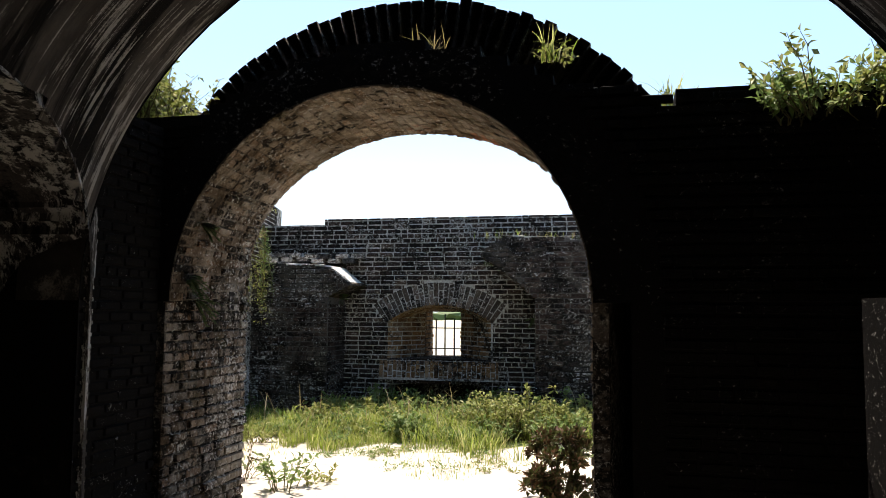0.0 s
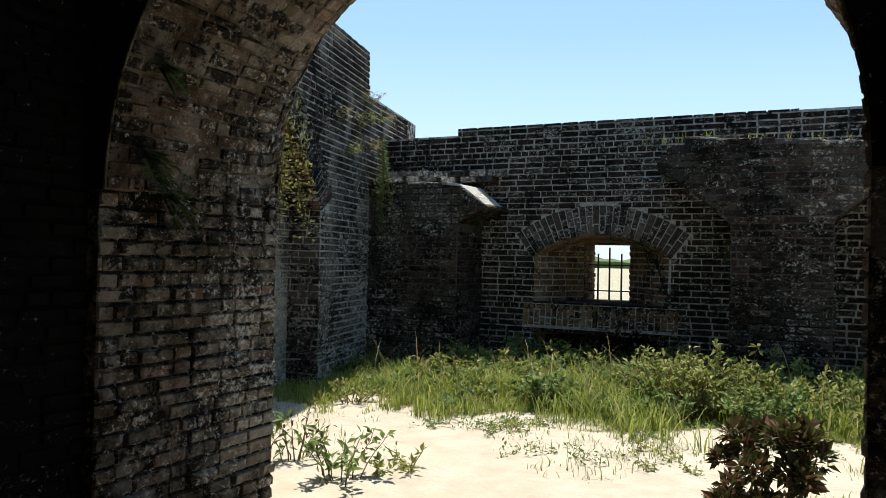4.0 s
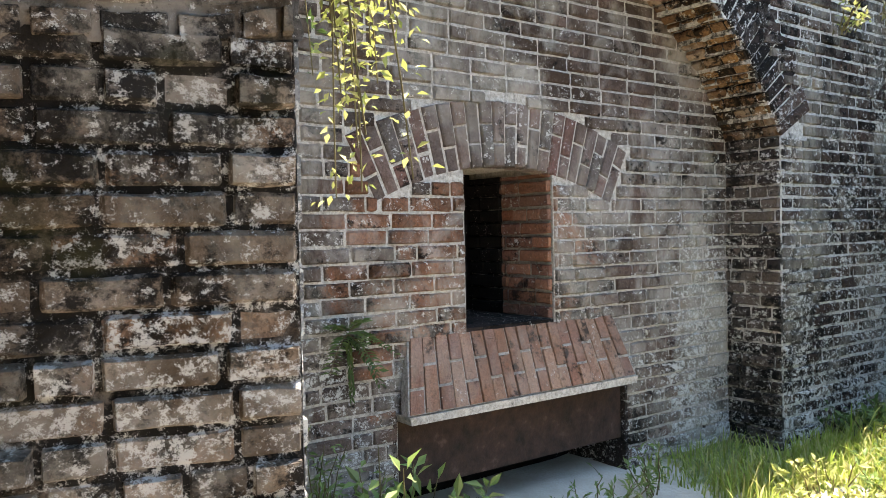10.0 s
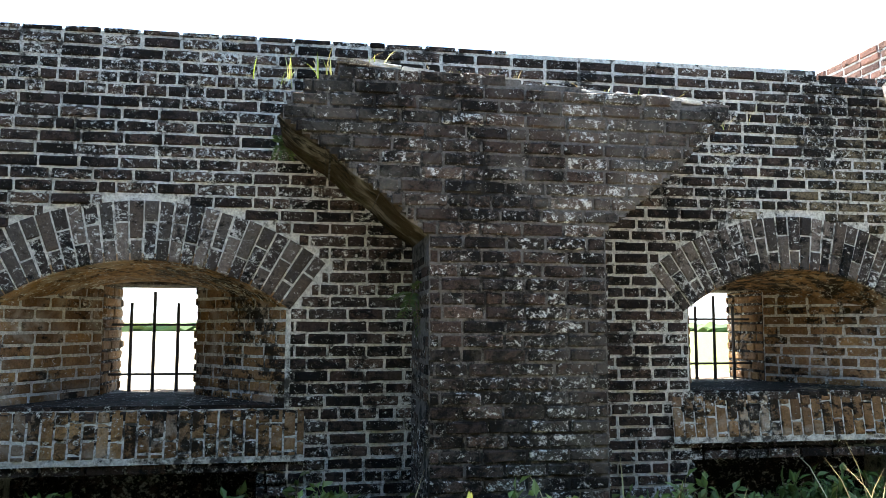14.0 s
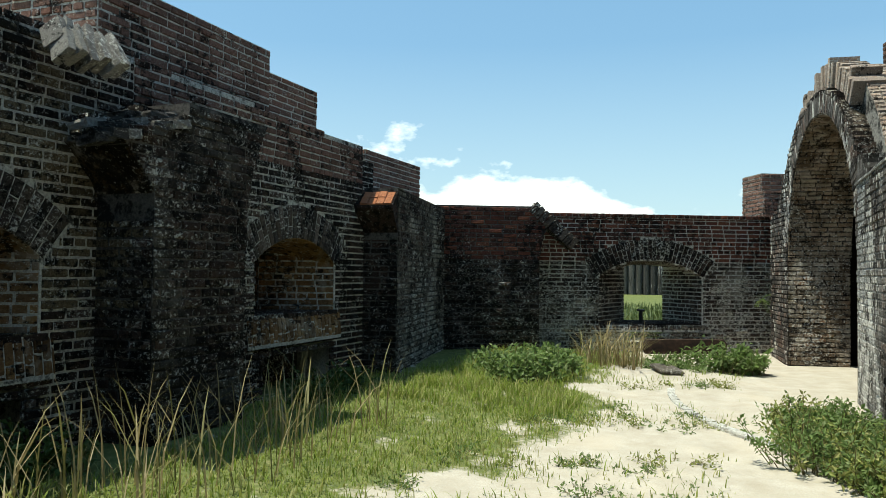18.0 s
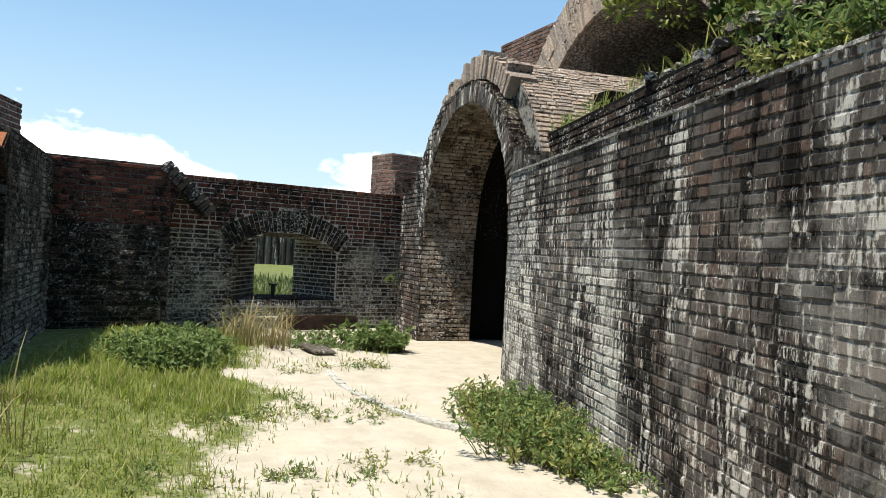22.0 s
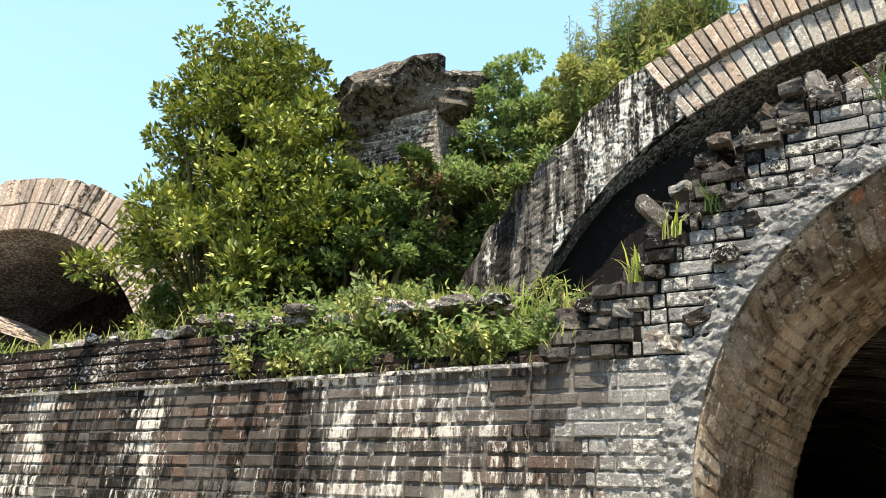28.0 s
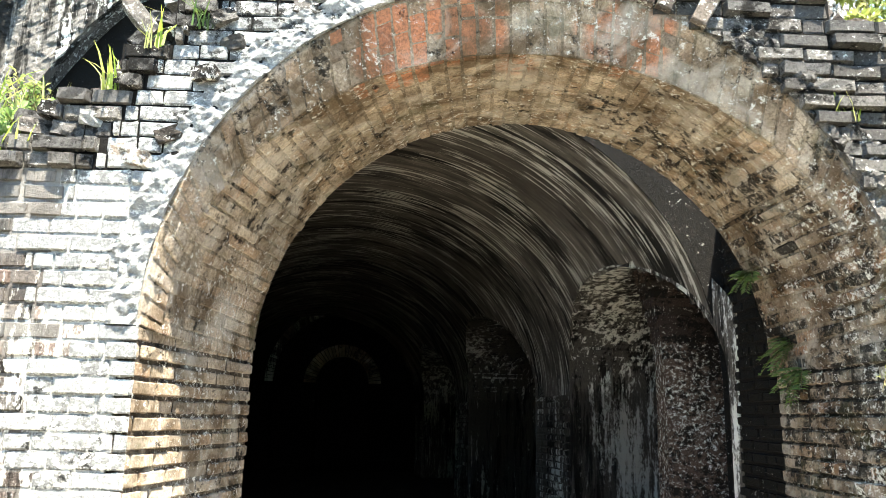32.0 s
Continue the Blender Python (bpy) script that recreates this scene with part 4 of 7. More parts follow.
st = structure("wall_niche_front", "blackened brick wall with a wide arch over a recess")
NF = Frame(NW.at(0, 0, 0.37), NW.u)
arc_n = arch_open(1.52, 1.76, 1.9, 1.05)
topn = under([(-2, 4.0), (4.78, 4.0), (4.8, 3.48), (7.1, 3.48)])
soln = AND(NOT(arc_n), topn)
core(NF, st, M_MORTAR, 1.52, 7.1, -0.2, 4.02, 0.37, soln)
core(NF, st, M_MORTAR, -1.7, 1.52, 1.9, 4.02, 0.37, soln)
lay(NF, st, M_BR_BLOOM, -1.0, 6.6, 0, 4.02, solid=AND(NOT(arch_open(1.52, 2.1, 1.75, 1.3)), topn), near=(4.0, 1.6), limit=160, seed=530)
lay(NF, st, M_BR_BLOOM, 3.28, 3.7, 0, 1.9, seed=531)
rn = (1.76 ** 2 + 1.05 ** 2) / 2.1
an = math.asin(1.76 / rn)
wedge_ring(NF, st, M_BR_DARK, 1.52, 2.95 - rn, rn, rn + 0.36, math.pi / 2 + an, math.pi / 2 - an, 0.3, width=0.08, rows=1, seed=540)
lay(Barrel(NF, (1.52, rn, 2.95 - rn), (1.52, rn, 2.95 - rn), 0.37), st, M_BR_EMBR, 0, 0.37, (math.pi / 2 - an) * rn, (math.pi / 2 + an) * rn, seed=542, headers=1.0)
lay(Frame(NF.at(3.276, 0, -0.37), NF.n), st, M_BR_RINGD, 0, 0.37, 0, 1.92, seed=541)

# ---------------------------------------------------------------- the wall with the arches
W4 = Frame((0, 0, 0), (-1, 0, 0))
# arch by the passage at the face, behind its broken edge and at the back: centre, half width, springing
FA, MA, BA = (0.335, 1.605, 1.76), (0.355, 1.578, 1.735, 1.355), (0.415, 1.485, 1.69)
openA, openAb = arch_open(*FA), arch_open(*BA)
wall_4 = structure("wall_arches", "streaked brick wall beside a broken vaulted arch")
top4 = under([(-9.2, 2.7), (-8.9, 2.7), (-8.3, 2.45), (-8.2, 2.42), (-1.95, 2.42), (-1.94, 2.55), (-1.72, 2.56), (-1.71, 2.76), (-1.47, 2.77), (-1.46, 2.98), (-1.25, 3.0), (-1.24, 3.25), (-0.98, 3.32), (-0.97, 3.46), (-0.62, 3.58), (0.6, 3.60), (1.2, 3.52), (1.21, 3.42), (1.7, 3.36), (1.71, 3.25), (3.2, 3.2)])
top4b = under([(-9.3, 2.9), (-4.4, 2.84), (-4.25, 2.66), (-4.1, 2.63), (-2.2, 2.58), (-1.95, 2.69), (-1.5, 2.94), (-1.27, 3.06), (-0.97, 3.08), (-0.67, 3.24), (-0.27, 3.40), (0.335, 3.48), (0.94, 3.40), (1.34, 3.23), (1.64, 3.06), (1.94, 3.02), (3.6, 3.02)])
sol4 = AND(top4, NOT(openA))
sol4c = AND(top4, NOT(arch_open(0.335, 1.69, 1.76)))
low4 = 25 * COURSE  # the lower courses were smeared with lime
core(W4, wall_4, M_MORTAR_SMEAR, -9.09, -1.66, -0.2, low4, 0.36, sol4c)
core(W4, wall_4, M_MORTAR_STREAK, -9.09, -1.66, low4, 3.8, 0.36, sol4c)
core(W4, wall_4, M_MORTAR_LIME, -1.66, 3.75, -0.2, 2.42, 0.36, sol4c)
# near-black core stands for shadow between the broken bricks
core(W4, wall_4, M_BR_SHADE, -1.66, 3.75, 2.42, 3.8, 0.36, sol4c)
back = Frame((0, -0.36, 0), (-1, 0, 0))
# the wall's back half is painted near-black for its shade
core(back, wall_4, M_BR_SHADE, -9.09, 3.75, -0.2, 3.7, 0.89, AND(top4b, NOT(arch_open(0.36, 1.69, 1.70))))
lime_side = lambda u, v: u > -1.7 + 0.14 * np.sin(v * 8.3) + 0.09 * np.sin(v * 23.0)  # noqa: E731
far_lime = lambda u, v: (u < -8.55 + 0.13 * np.sin(v * 6.1) + 0.08 * np.sin(v * 19.0)) & (v > 1.15)  # noqa: E731
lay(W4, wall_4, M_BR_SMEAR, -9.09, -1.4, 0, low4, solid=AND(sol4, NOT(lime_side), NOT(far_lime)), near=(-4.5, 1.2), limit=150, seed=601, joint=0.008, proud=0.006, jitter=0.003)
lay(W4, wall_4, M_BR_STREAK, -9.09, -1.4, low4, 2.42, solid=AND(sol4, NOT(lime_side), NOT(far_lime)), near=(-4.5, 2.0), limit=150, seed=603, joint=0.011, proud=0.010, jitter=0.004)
lay(W4, wall_4, M_BR_LIME, -9.09, -8.2, 0, 2.42, solid=AND(sol4, far_lime), seed=608, joint=0.009, proud=0.008)
round_a = lambda u, v: (np.hypot(u - 0.335, v - 1.76) < 1.72) & (v > 1.76)  # noqa: E731
limed = lambda u, v: (v < 2.42) | ((np.hypot(u - 0.335, v - 1.76) < 2.0) & (u < 0))  # noqa: E731
lay(W4, wall_4, M_BR_LIME, -2.0, 3.7, 0, 3.7, solid=AND(sol4, NOT(round_a), limed, lime_side), near=(-1.6, 2.0), limit=200, seed=602, jitter=0.004, proud=0.008, joint=0.007)
lay(W4, wall_4, M_BR_STEP, -2.05, 3.7, 2.42, 3.7, solid=AND(sol4, NOT(limed)), near=(-1.6, 2.6), limit=100, seed=606, jitter=0.014, proud=0.025, joint=0.006)
# pale course added for the sunlit, bleached line along the wall's lip
lay(Frame((0, 0.014, 0), (-1, 0, 0)), wall_4, M_BR_LIME, -9.09, -1.95, 2.39, 2.43, course=0.04, seed=607, proud=0.015)
lay(back, wall_4, M_BR_DARK, -9.0, -1.9, 2.42, 2.95, solid=top4b, seed=604, near=(-4.5, 2.7), limit=120, proud=0.007, jitter=0.004, joint=0.010)
BK = Frame((0, -1.25, 0), (1, 0, 0))
top4k = under([(-9.3, 2.9), (-4.6, 2.9), (-4.3, 2.97), (-2.0, 3.0), (-1.16, 3.07), (-0.9, 3.08), (-0.6, 3.26), (-0.2, 3.40), (0.34, 3.47), (0.9, 3.40), (1.3, 3.24), (1.64, 3.04), (3.6, 3.02)])
# unlit back face: its shade is put into the brick colour
core(Frame((0, -1.0, 0), (-1, 0, 0)), wall_4, M_BR_SHADE, -4.5, -1.6, 2.3, 3.35, 0.249, top4k)
lay(BK, wall_4, M_BR_SHADE, -3.4, 4.4, 0, 3.4, solid=lambda u, v: AND(top4k, NOT(arch_open(0.37, 1.86, 1.67)))(-u, v), seed=605)
lay(Frame((-FA[0] - FA[1], -1.25, 0), (0, 1, 0)), wall_4, M_BR_JAMB, 0, 1.25, 0, FA[2], near=(0.7, 0.9), seed=610, joint=0.009, proud=0.018, jitter=0.008)
lay(Frame((-FA[0] + FA[1], 0, 0), (-0.2, -1.25, 0)), wall_4, M_BR_SOFFIT, 0, 1.26, 0, FA[2], near=(0.3, 1.2), seed=611, limit=120)
for jx, jy, ju in ((-FA[0] + FA[1], 0, (-0.2, -1.25, 0)), (-FA[0] - FA[1], -1.25, (0, 1, 0))):
    part("jamb_core", slab(Frame((jx, jy, 0), ju), [(0.003, -0.2), (1.247, -0.2), (1.247, FA[2]), (0.003, FA[2])], -0.1, 0.003), M_MORTAR_BROWN, wall_4)


def rough_band(parent, fr, uc, cz, r0, r1, a0, a1, mat, amp, seed, na=110, nr=10, back=0.3, out=0.012):
    """A crusted curved strip of old render or rubble beside an arch."""
    bm = bmesh.new()
    grid = []
    for i in range(na + 1):
        a = a0 + (a1 - a0) * i / na
        row = []
        for j in range(nr + 1):
            top = r1 + (r1 - r0) * 0.25 * noise.noise(Vector((a * 11, seed, 0)))
            q = r0 + 0.006 + (top - r0) * j / nr
            p = Vector((q * math.cos(a), cz + q * math.sin(a), 0))
            d = -amp if j == nr else amp * (noise.fractal(p * 7, 0.7, 2.1, 6) + 0.6 * noise.noise(p * 23) + 0.4 * noise.noise(p * 41))
            row.append(bm.verts.new(fr.at(uc + p.x, p.y, out + d)))
        grid.append(row)
    backs = [(bm.verts.new(row[0].co - fr.n * back), bm.verts.new(row[-1].co - fr.n * back)) for row in grid]
    for i in range(na):
        for j in range(nr):
            bm.faces.new((grid[i][j], grid[i][j + 1], grid[i + 1][j + 1], grid[i + 1][j]))
        bm.faces.new((grid[i][0], grid[i + 1][0], backs[i + 1][0], backs[i][0]))
        bm.faces.new((grid[i][-1], backs[i][1], backs[i + 1][1], grid[i + 1][-1]))
    bmesh.ops.recalc_face_normals(bm, faces=bm.faces)
    return part("rubble_face", bm, mat, parent)


def barrel_shell(parent, fr, front, back_, depth, mat, thick=0.2, n=40, lift=-0.002, lip=None):
    bm = bmesh.new()
    q = Barrel(fr, front, back_, depth, lip=lip)
    ln = math.pi * front[1]
    vs = [[[bm.verts.new(Vector(q.many([(u, ln * i / n, d)])[0])) for i in range(n + 1)] for d in (lift, -thick)] for u in (0.004, *([lip[0]] if lip else []), depth)]
    for i in range(n):
        for a, b in zip(vs, vs[1:]):
            bm.faces.new((a[0][i], a[0][i + 1], b[0][i + 1], b[0][i]))
            bm.faces.new((a[1][i], b[1][i], b[1][i + 1], a[1][i + 1]))
        bm.faces.new((vs[0][0][i], vs[0][1][i], vs[0][1][i + 1], vs[0][0][i + 1]))
        bm.faces.new((vs[-1][0][i], vs[-1][0][i + 1], vs[-1][1][i + 1], vs[-1][1][i]))
    bmesh.ops.recalc_face_normals(bm, faces=bm.faces)
    part("barrel_core", bm, mat, parent)
    return q


qa = barrel_shell(wall_4, W4, FA, BA, 1.25, M_MORTAR_SOFFIT, 0.22, 72, 0.003, lip=(0.14, MA))
low_a, high_a = 0.62 * FA[1], 2.55 * FA[1]
lay(qa, wall_4, M_BR_JAMB, 0, 1.25, 0, low_a, seed=612, jitter=0.006, joint=0.010, proud=0.012)
lay(qa, wall_4, M_BR_SOFFIT, 0.142, 1.25, low_a, high_a, seed=618, long=0.2, jitter=0.004, joint=0.006, course=0.08, proud=0.008, headers=0.8)
lay(qa, wall_4, M_BR_SOFFIT, 0.142, 1.25, high_a, math.pi * FA[1], seed=619, jitter=0.004, joint=0.007, proud=0.008)
lay(qa, wall_4, M_BR_SOFFIT, 0.002, 0.14, low_a, math.pi * FA[1], seed=617, long=0.07, jitter=0.004, joint=0.004, course=0.08, proud=0.010, headers=0.0)
# band round the arch's back edge, black for the same shade
rough_band(wall_4, BK, -BA[0], BA[2], BA[1], BA[1] + 0.26, 0.0, math.pi, M_BR_SHADE, 0.005, 12, 110, 4, 0.06, 0.008)
rough_band(wall_4, W4, FA[0], FA[2], FA[1], FA[1] + 0.15, radians(112), math.pi, M_BR_LIME, 0.022, 4)
rough_band(wall_4, W4, FA[0], FA[2], FA[1], FA[1] + 0.17, 0.0, radians(62), M_BR_STEP, 0.035, 9)
for k, (m_, a_, b_) in enumerate(((M_BR_RINGD, 112, 96), (M_BR_BROKEN, 96, 84), (M_BR_RINGD, 84, 60))):
    wedge_ring(W4, wall_4, m_, FA[0], FA[2], FA[1], FA[1] + 0.23, radians(a_), radians(b_), 0.3, seed=616 + 20 * k, ragged=0.035, width=0.095, proud=0.02, lost=0.06)
wedge_ring(Frame((0, -0.06, 0), (-1, 0, 0)), wall_4, M_BR_STEP, FA[0], FA[2], FA[1] + 0.16, FA[1] + 0.36, radians(62), radians(22), 0.3, seed=618, ragged=0.07, width=0.11, lost=0.22)
wedge_ring(Frame((0, -0.14, 0), (-1, 0, 0)), wall_4, M_BR_BROKEN, FA[0], FA[2], 1.86, 2.08, radians(132), radians(58), 0.3, seed=617, ragged=0.05, width=0.1, lost=0.22)
wedge_ring(Frame((0, -0.3, 0), (-1, 0, 0)), wall_4, M_BR_RINGD, FA[0], FA[2] - 0.06, 1.94, 2.34, radians(155), radians(26), 0.3, seed=615, ragged=0.02, width=0.09, lost=0.0)
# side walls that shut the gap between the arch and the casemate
# both are painted near-black to hold the gap's shade
for x, s, m in ((-1.99, 1, M_BR_SHADE), (2.95, -1, M_BR_SHADE)):
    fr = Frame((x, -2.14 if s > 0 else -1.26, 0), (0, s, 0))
    st = structure("wall_gap", "brick return wall by the arch, blackened for its shade" if s > 0 else "plain brick return wall, blackened for its shade", "wall")
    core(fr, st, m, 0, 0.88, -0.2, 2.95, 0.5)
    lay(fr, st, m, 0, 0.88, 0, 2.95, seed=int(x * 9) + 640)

# the far arch, standing at a slight angle
TB = radians(8.3)
W4B = Frame((9.09, 0, 0), (-math.cos(TB), -math.sin(TB), 0))
FB = (-1.90, 1.86, 1.68)
openB = arch_open(*FB)
wall_b = structure("wall_far_arch", "streaked brick arch with a broken ring over its crown", "arch")
topb = under([(-5.6, 2.3), (-4.6, 2.5), (-4.1, 2.9), (-3.6, 3.35), (-3.0, 3.7), (-1.9, 3.86), (-0.9, 3.62), (-0.3, 3.1), (0.1, 2.7), (0.8, 2.45)])
core(W4B, wall_b, M_BR_DARK, -5.2, 0.0, -0.2, 3.9, 0.9, AND(topb, NOT(arch_open(FB[0], FB[1] + 0.08, FB[2]))))
part("jamb_core", slab(Frame(W4B.at(FB[0] - FB[1], 0, 0), -W4B.n), [(0.003, -0.2), (0.897, -0.2), (0.897, FB[2]), (0.003, FB[2])], -0.1, 0.003), M_MORTAR_BROWN, wall_b)
part("jamb_core", slab(Frame(W4B.at(FB[0] + FB[1], 0, -0.9), W4B.n), [(0.003, -0.2), (0.897, -0.2), (0.897, FB[2]), (0.003, FB[2])], -0.1, 0.003), M_MORTAR_BROWN, wall_b)
lay(Frame(W4B.at(FB[0] + FB[1], 0, -0.9), W4B.n), wall_b, M_BR_JAMB, 0, 0.9, 0, FB[2], seed=626)
lay(W4B, wall_b, M_BR_STREAK, -5.2, 0.0, 0, 3.86, solid=AND(topb, NOT(openB), NOT(lambda u, v: (np.hypot(u - FB[0], v - FB[2]) < FB[1] + 0.26) & (v > FB[2]))), near=(-0.2, 2.0), seed=603)
lay(Frame(W4B.at(FB[0] - FB[1], 0, 0), -W4B.n), wall_b, M_BR_JAMB, 0, 0.9, 0, FB[2], seed=620, near=(0.5, 1.0), limit=150)
qb = barrel_shell(wall_b, W4B, FB, FB, 0.92, M_MORTAR_BROWN, 0.3)
lay(qb, wall_b, M_BR_PALE, 0, 0.92, 0, math.pi * FB[1], seed=621)
wedge_ring(W4B, wall_b, M_BR_STREAK, FB[0], FB[2], FB[1], FB[1] + 0.25, math.pi, 0, 0.2, seed=622, width=0.08)
wedge_ring(Frame(W4B.at(0, 0, -0.12), W4B.u), wall_b, M_BR_RING, FB[0], FB[2], FB[1] + 0.32, FB[1] + 0.66, radians(158), radians(52), 0.3, seed=623, ragged=0.06, width=0.10, lost=0.08)
qx = Barrel(Frame(W4B.at(0, 0, -0.2), W4B.u), (FB[0], FB[1] + 0.58, FB[2]), (FB[0], FB[1] + 0.58, FB[2]), 2.6, side=-1)
lay(qx, wall_b, M_BR_RING, 0, 2.6, 0.35 * 2.4, 2.75 * 2.4, seed=624)
barrel_shell(wall_b, Frame(W4B.at(0, 0, -0.2), W4B.u), (FB[0], FB[1] + 0.3, FB[2]), (FB[0], FB[1] + 0.3, FB[2]), 2.6, M_MORTAR_DARK, 0.27)
# passage behind the far arch; its shade is painted as near-black brick
st = structure("wall_far_passage", "brick passage behind the far arch, blackened for its shade", "passage")
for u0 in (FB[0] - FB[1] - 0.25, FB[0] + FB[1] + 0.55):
    part("passage_side", slab(Frame(W4B.at(u0, 0, -0.901), -W4B.n, n=W4B.u), [(0, -0.2), (6, -0.2), (6, 3.4), (0, 3.4)], -0.3, 0), M_BR_SHADE, st)
part("passage_back", slab(Frame(W4B.at(0, 0, -6.5), W4B.u), [(-5.5, -0.2), (2, -0.2), (2, 3.4), (-5.5, 3.4)], -0.3, 0), M_BR_SHADE, st)

# black inner barrel added to shut daylight out of the passage
barrel_shell(st, Frame(W4B.at(0, 0, -0.925), W4B.u), (FB[0], FB[1] + 0.24, FB[2]), (FB[0], FB[1] + 0.24, FB[2]), 5.5, M_BR_SHADE, 0.04)

# taller stump at the end wall's far end
st = structure("wall_stub", "rose brick stump of wall beside the far arch", "wall")
for d, u0, z1 in ((-0.42, 0.64, 2.98), (-0.9, 0.84, 3.36)):
    SB = Frame(W3.at(0, 0, d), U3)
    core(SB, st, M_MORTAR_DARK, u0, 2.4, 2.2, z1, 0.75)
    lay(SB, st, M_BR_PINK, u0, 2.4, 2.25, z1, seed=630 + int(z1 * 10), near=(0.6, 2.8), limit=90)
    lay(Frame(SB.at(u0, 0, -0.75), SB.n), st, M_BR_PINK, 0, 0.75, 2.25, z1, seed=640 + int(z1 * 10))
# sloping bricks on the broken springer of the end wall's pier
for i in range(9):
    t = i / 8
    fr = Frame(W3P.at(-3.98 + 0.66 * t, 2.44 - 0.58 * t, 0.02), W3P.u * 0.74 - W3P.v * 0.67, n=W3P.n, v=W3P.u * 0.67 + W3P.v * 0.74)
    part("springer_brick", slab(fr, [(0.0, 0.0), (0.085, 0.0), (0.085, 0.2), (0.0, 0.21)], -0.3, 0.03 - 0.01 * (i % 2)), M_BR_RINGD, st_pier3)

# ---------------------------------------------------------------- casemate vault behind the arch
VA = Vector((0.152, -0.988, 0)).normalized()
VO = Vector((0.5, -2.15, 0))
VX = Vector((-1, 0, 0))  # towards the passages
VR, VRISE, VSP, VLEN = 2.45, 2.22, 1.68, 15.0
vault = structure("wall_casemate_vault", "long limed brick casemate vault in deep shade", "vault")
vs_ = Skew(VO, VA, VX, VR, VRISE, VSP)


PASS = ((1.52, 1.62, 1.72, 1.0), (6.42, 2.0, 1.72, 1.15), (11.6, 2.0, 1.72, 1.15))  # centre, half width, springing, rise


def low_arch(uc, w, spring, rise):
    """True inside an opening with a half-elliptic head."""
    return lambda u, v: (np.abs(u - uc) < w) & ((v < spring) | (((u - uc) / w) ** 2 + ((v - spring) / rise) ** 2 < 1))


PASS_OPEN = [low_arch(*p) for p in PASS]


def vault_solid(u, v):
    """False where the arched side passages cut into the vault."""
    a = v / VR
    s_, z = VR * np.cos(a), VSP + VRISE * np.sin(a)
    along = u + (VR - s_) * -VX.dot(VA)
    cut = np.logical_or.reduce([o(along, z) for o in PASS_OPEN])
    return ~(cut & (a < 1.2))


def vault_shell():
    n, k = 60, 130
    bm = bmesh.new()
    us, ns = np.linspace(0, VLEN, k + 1), np.linspace(0, math.pi * VR, n + 1)
    vs = [[[bm.verts.new(Vector(vs_.many([(t, q, d)])[0])) for q in ns] for d in (-0.002, -0.45)] for t in us]
    for j in range(k):
        ok = vault_solid((us[j] + us[j + 1]) / 2, (ns[:-1] + ns[1:]) / 2)
        for i in range(n):
            if ok[i]:
                bm.faces.new((vs[j][0][i], vs[j][0][i + 1], vs[j + 1][0][i + 1], vs[j + 1][0][i]))
                bm.faces.new((vs[j][1][i], vs[j + 1][1][i], vs[j + 1][1][i + 1], vs[j][1][i + 1]))
            if j == 0:
                bm.faces.new((vs[0][0][i], vs[0][1][i], vs[0][1][i + 1], vs[0][0][i + 1]))
    part("vault_shell", bm, M_BR_VAULT, vault)


vault_shell()
def mouth_face():
    """Near-black sheet over the vault's end face at its mouth, standing for shade."""
    n = 30
    bm = bmesh.new()
    pts = [[VO + VX * (VR + e) * math.cos(a) + Vector((0, 0.012, VSP + (VRISE + e) * math.sin(a))) for e in (0.0, 0.95)] for a in np.linspace(0, math.pi, n + 1)]
    pts = [[Vector((p.x, p.y, -0.2)) for p in pts[0]]] + pts + [[Vector((p.x, p.y, -0.2)) for p in pts[-1]]]
    vs = [[bm.verts.new(p) for p in row] + [bm.verts.new(p - Vector((0, 0.011, 0))) for p in row] for row in pts]
    for a, b in zip(vs, vs[1:]):
        bm.faces.new((a[0], a[1], b[1], b[0]))
        bm.faces.new((a[0], b[0], b[2], a[2]))
        bm.faces.new((a[1], a[3], b[3], b[1]))
    part("mouth_face", bm, M_BR_SHADE, vault)


mouth_face()
earth = Mat("trodden dark earth", 0.95, 0.05)
part("casemate_floor", slab(Frame((0, -17.2, 0), (1, 0, 0), n=(0, 0, 1), v=(0, 1, 0)), [(-4.6, 0), (6.6, 0), (6.6, 14.3), (-4.6, 14.3)], -0.1, 0.03), earth.done(earth.ramp(earth.noise(5, 6), [(0.3, (0.03, 0.026, 0.022)), (0.7, (0.07, 0.06, 0.05))]), earth.noise(40, 6), 0.8, 0.02), vault)
# side walls: the one with arched passages, and the plain one
SW = Frame(VO + VX * VR, VA)
SW.n = Vector((-VA.y, VA.x, 0))
if SW.n.x < 0:
    SW.n = -SW.n
sols = AND(*[NOT(o) for o in PASS_OPEN])
core(SW, vault, M_BR_PASS, 0, VLEN, -0.2, VSP + 0.6, 0.9, sols, front=-0.02)
lay(SW, vault, M_BR_PASS, 0, VLEN, 0, VSP, solid=sols, seed=702)
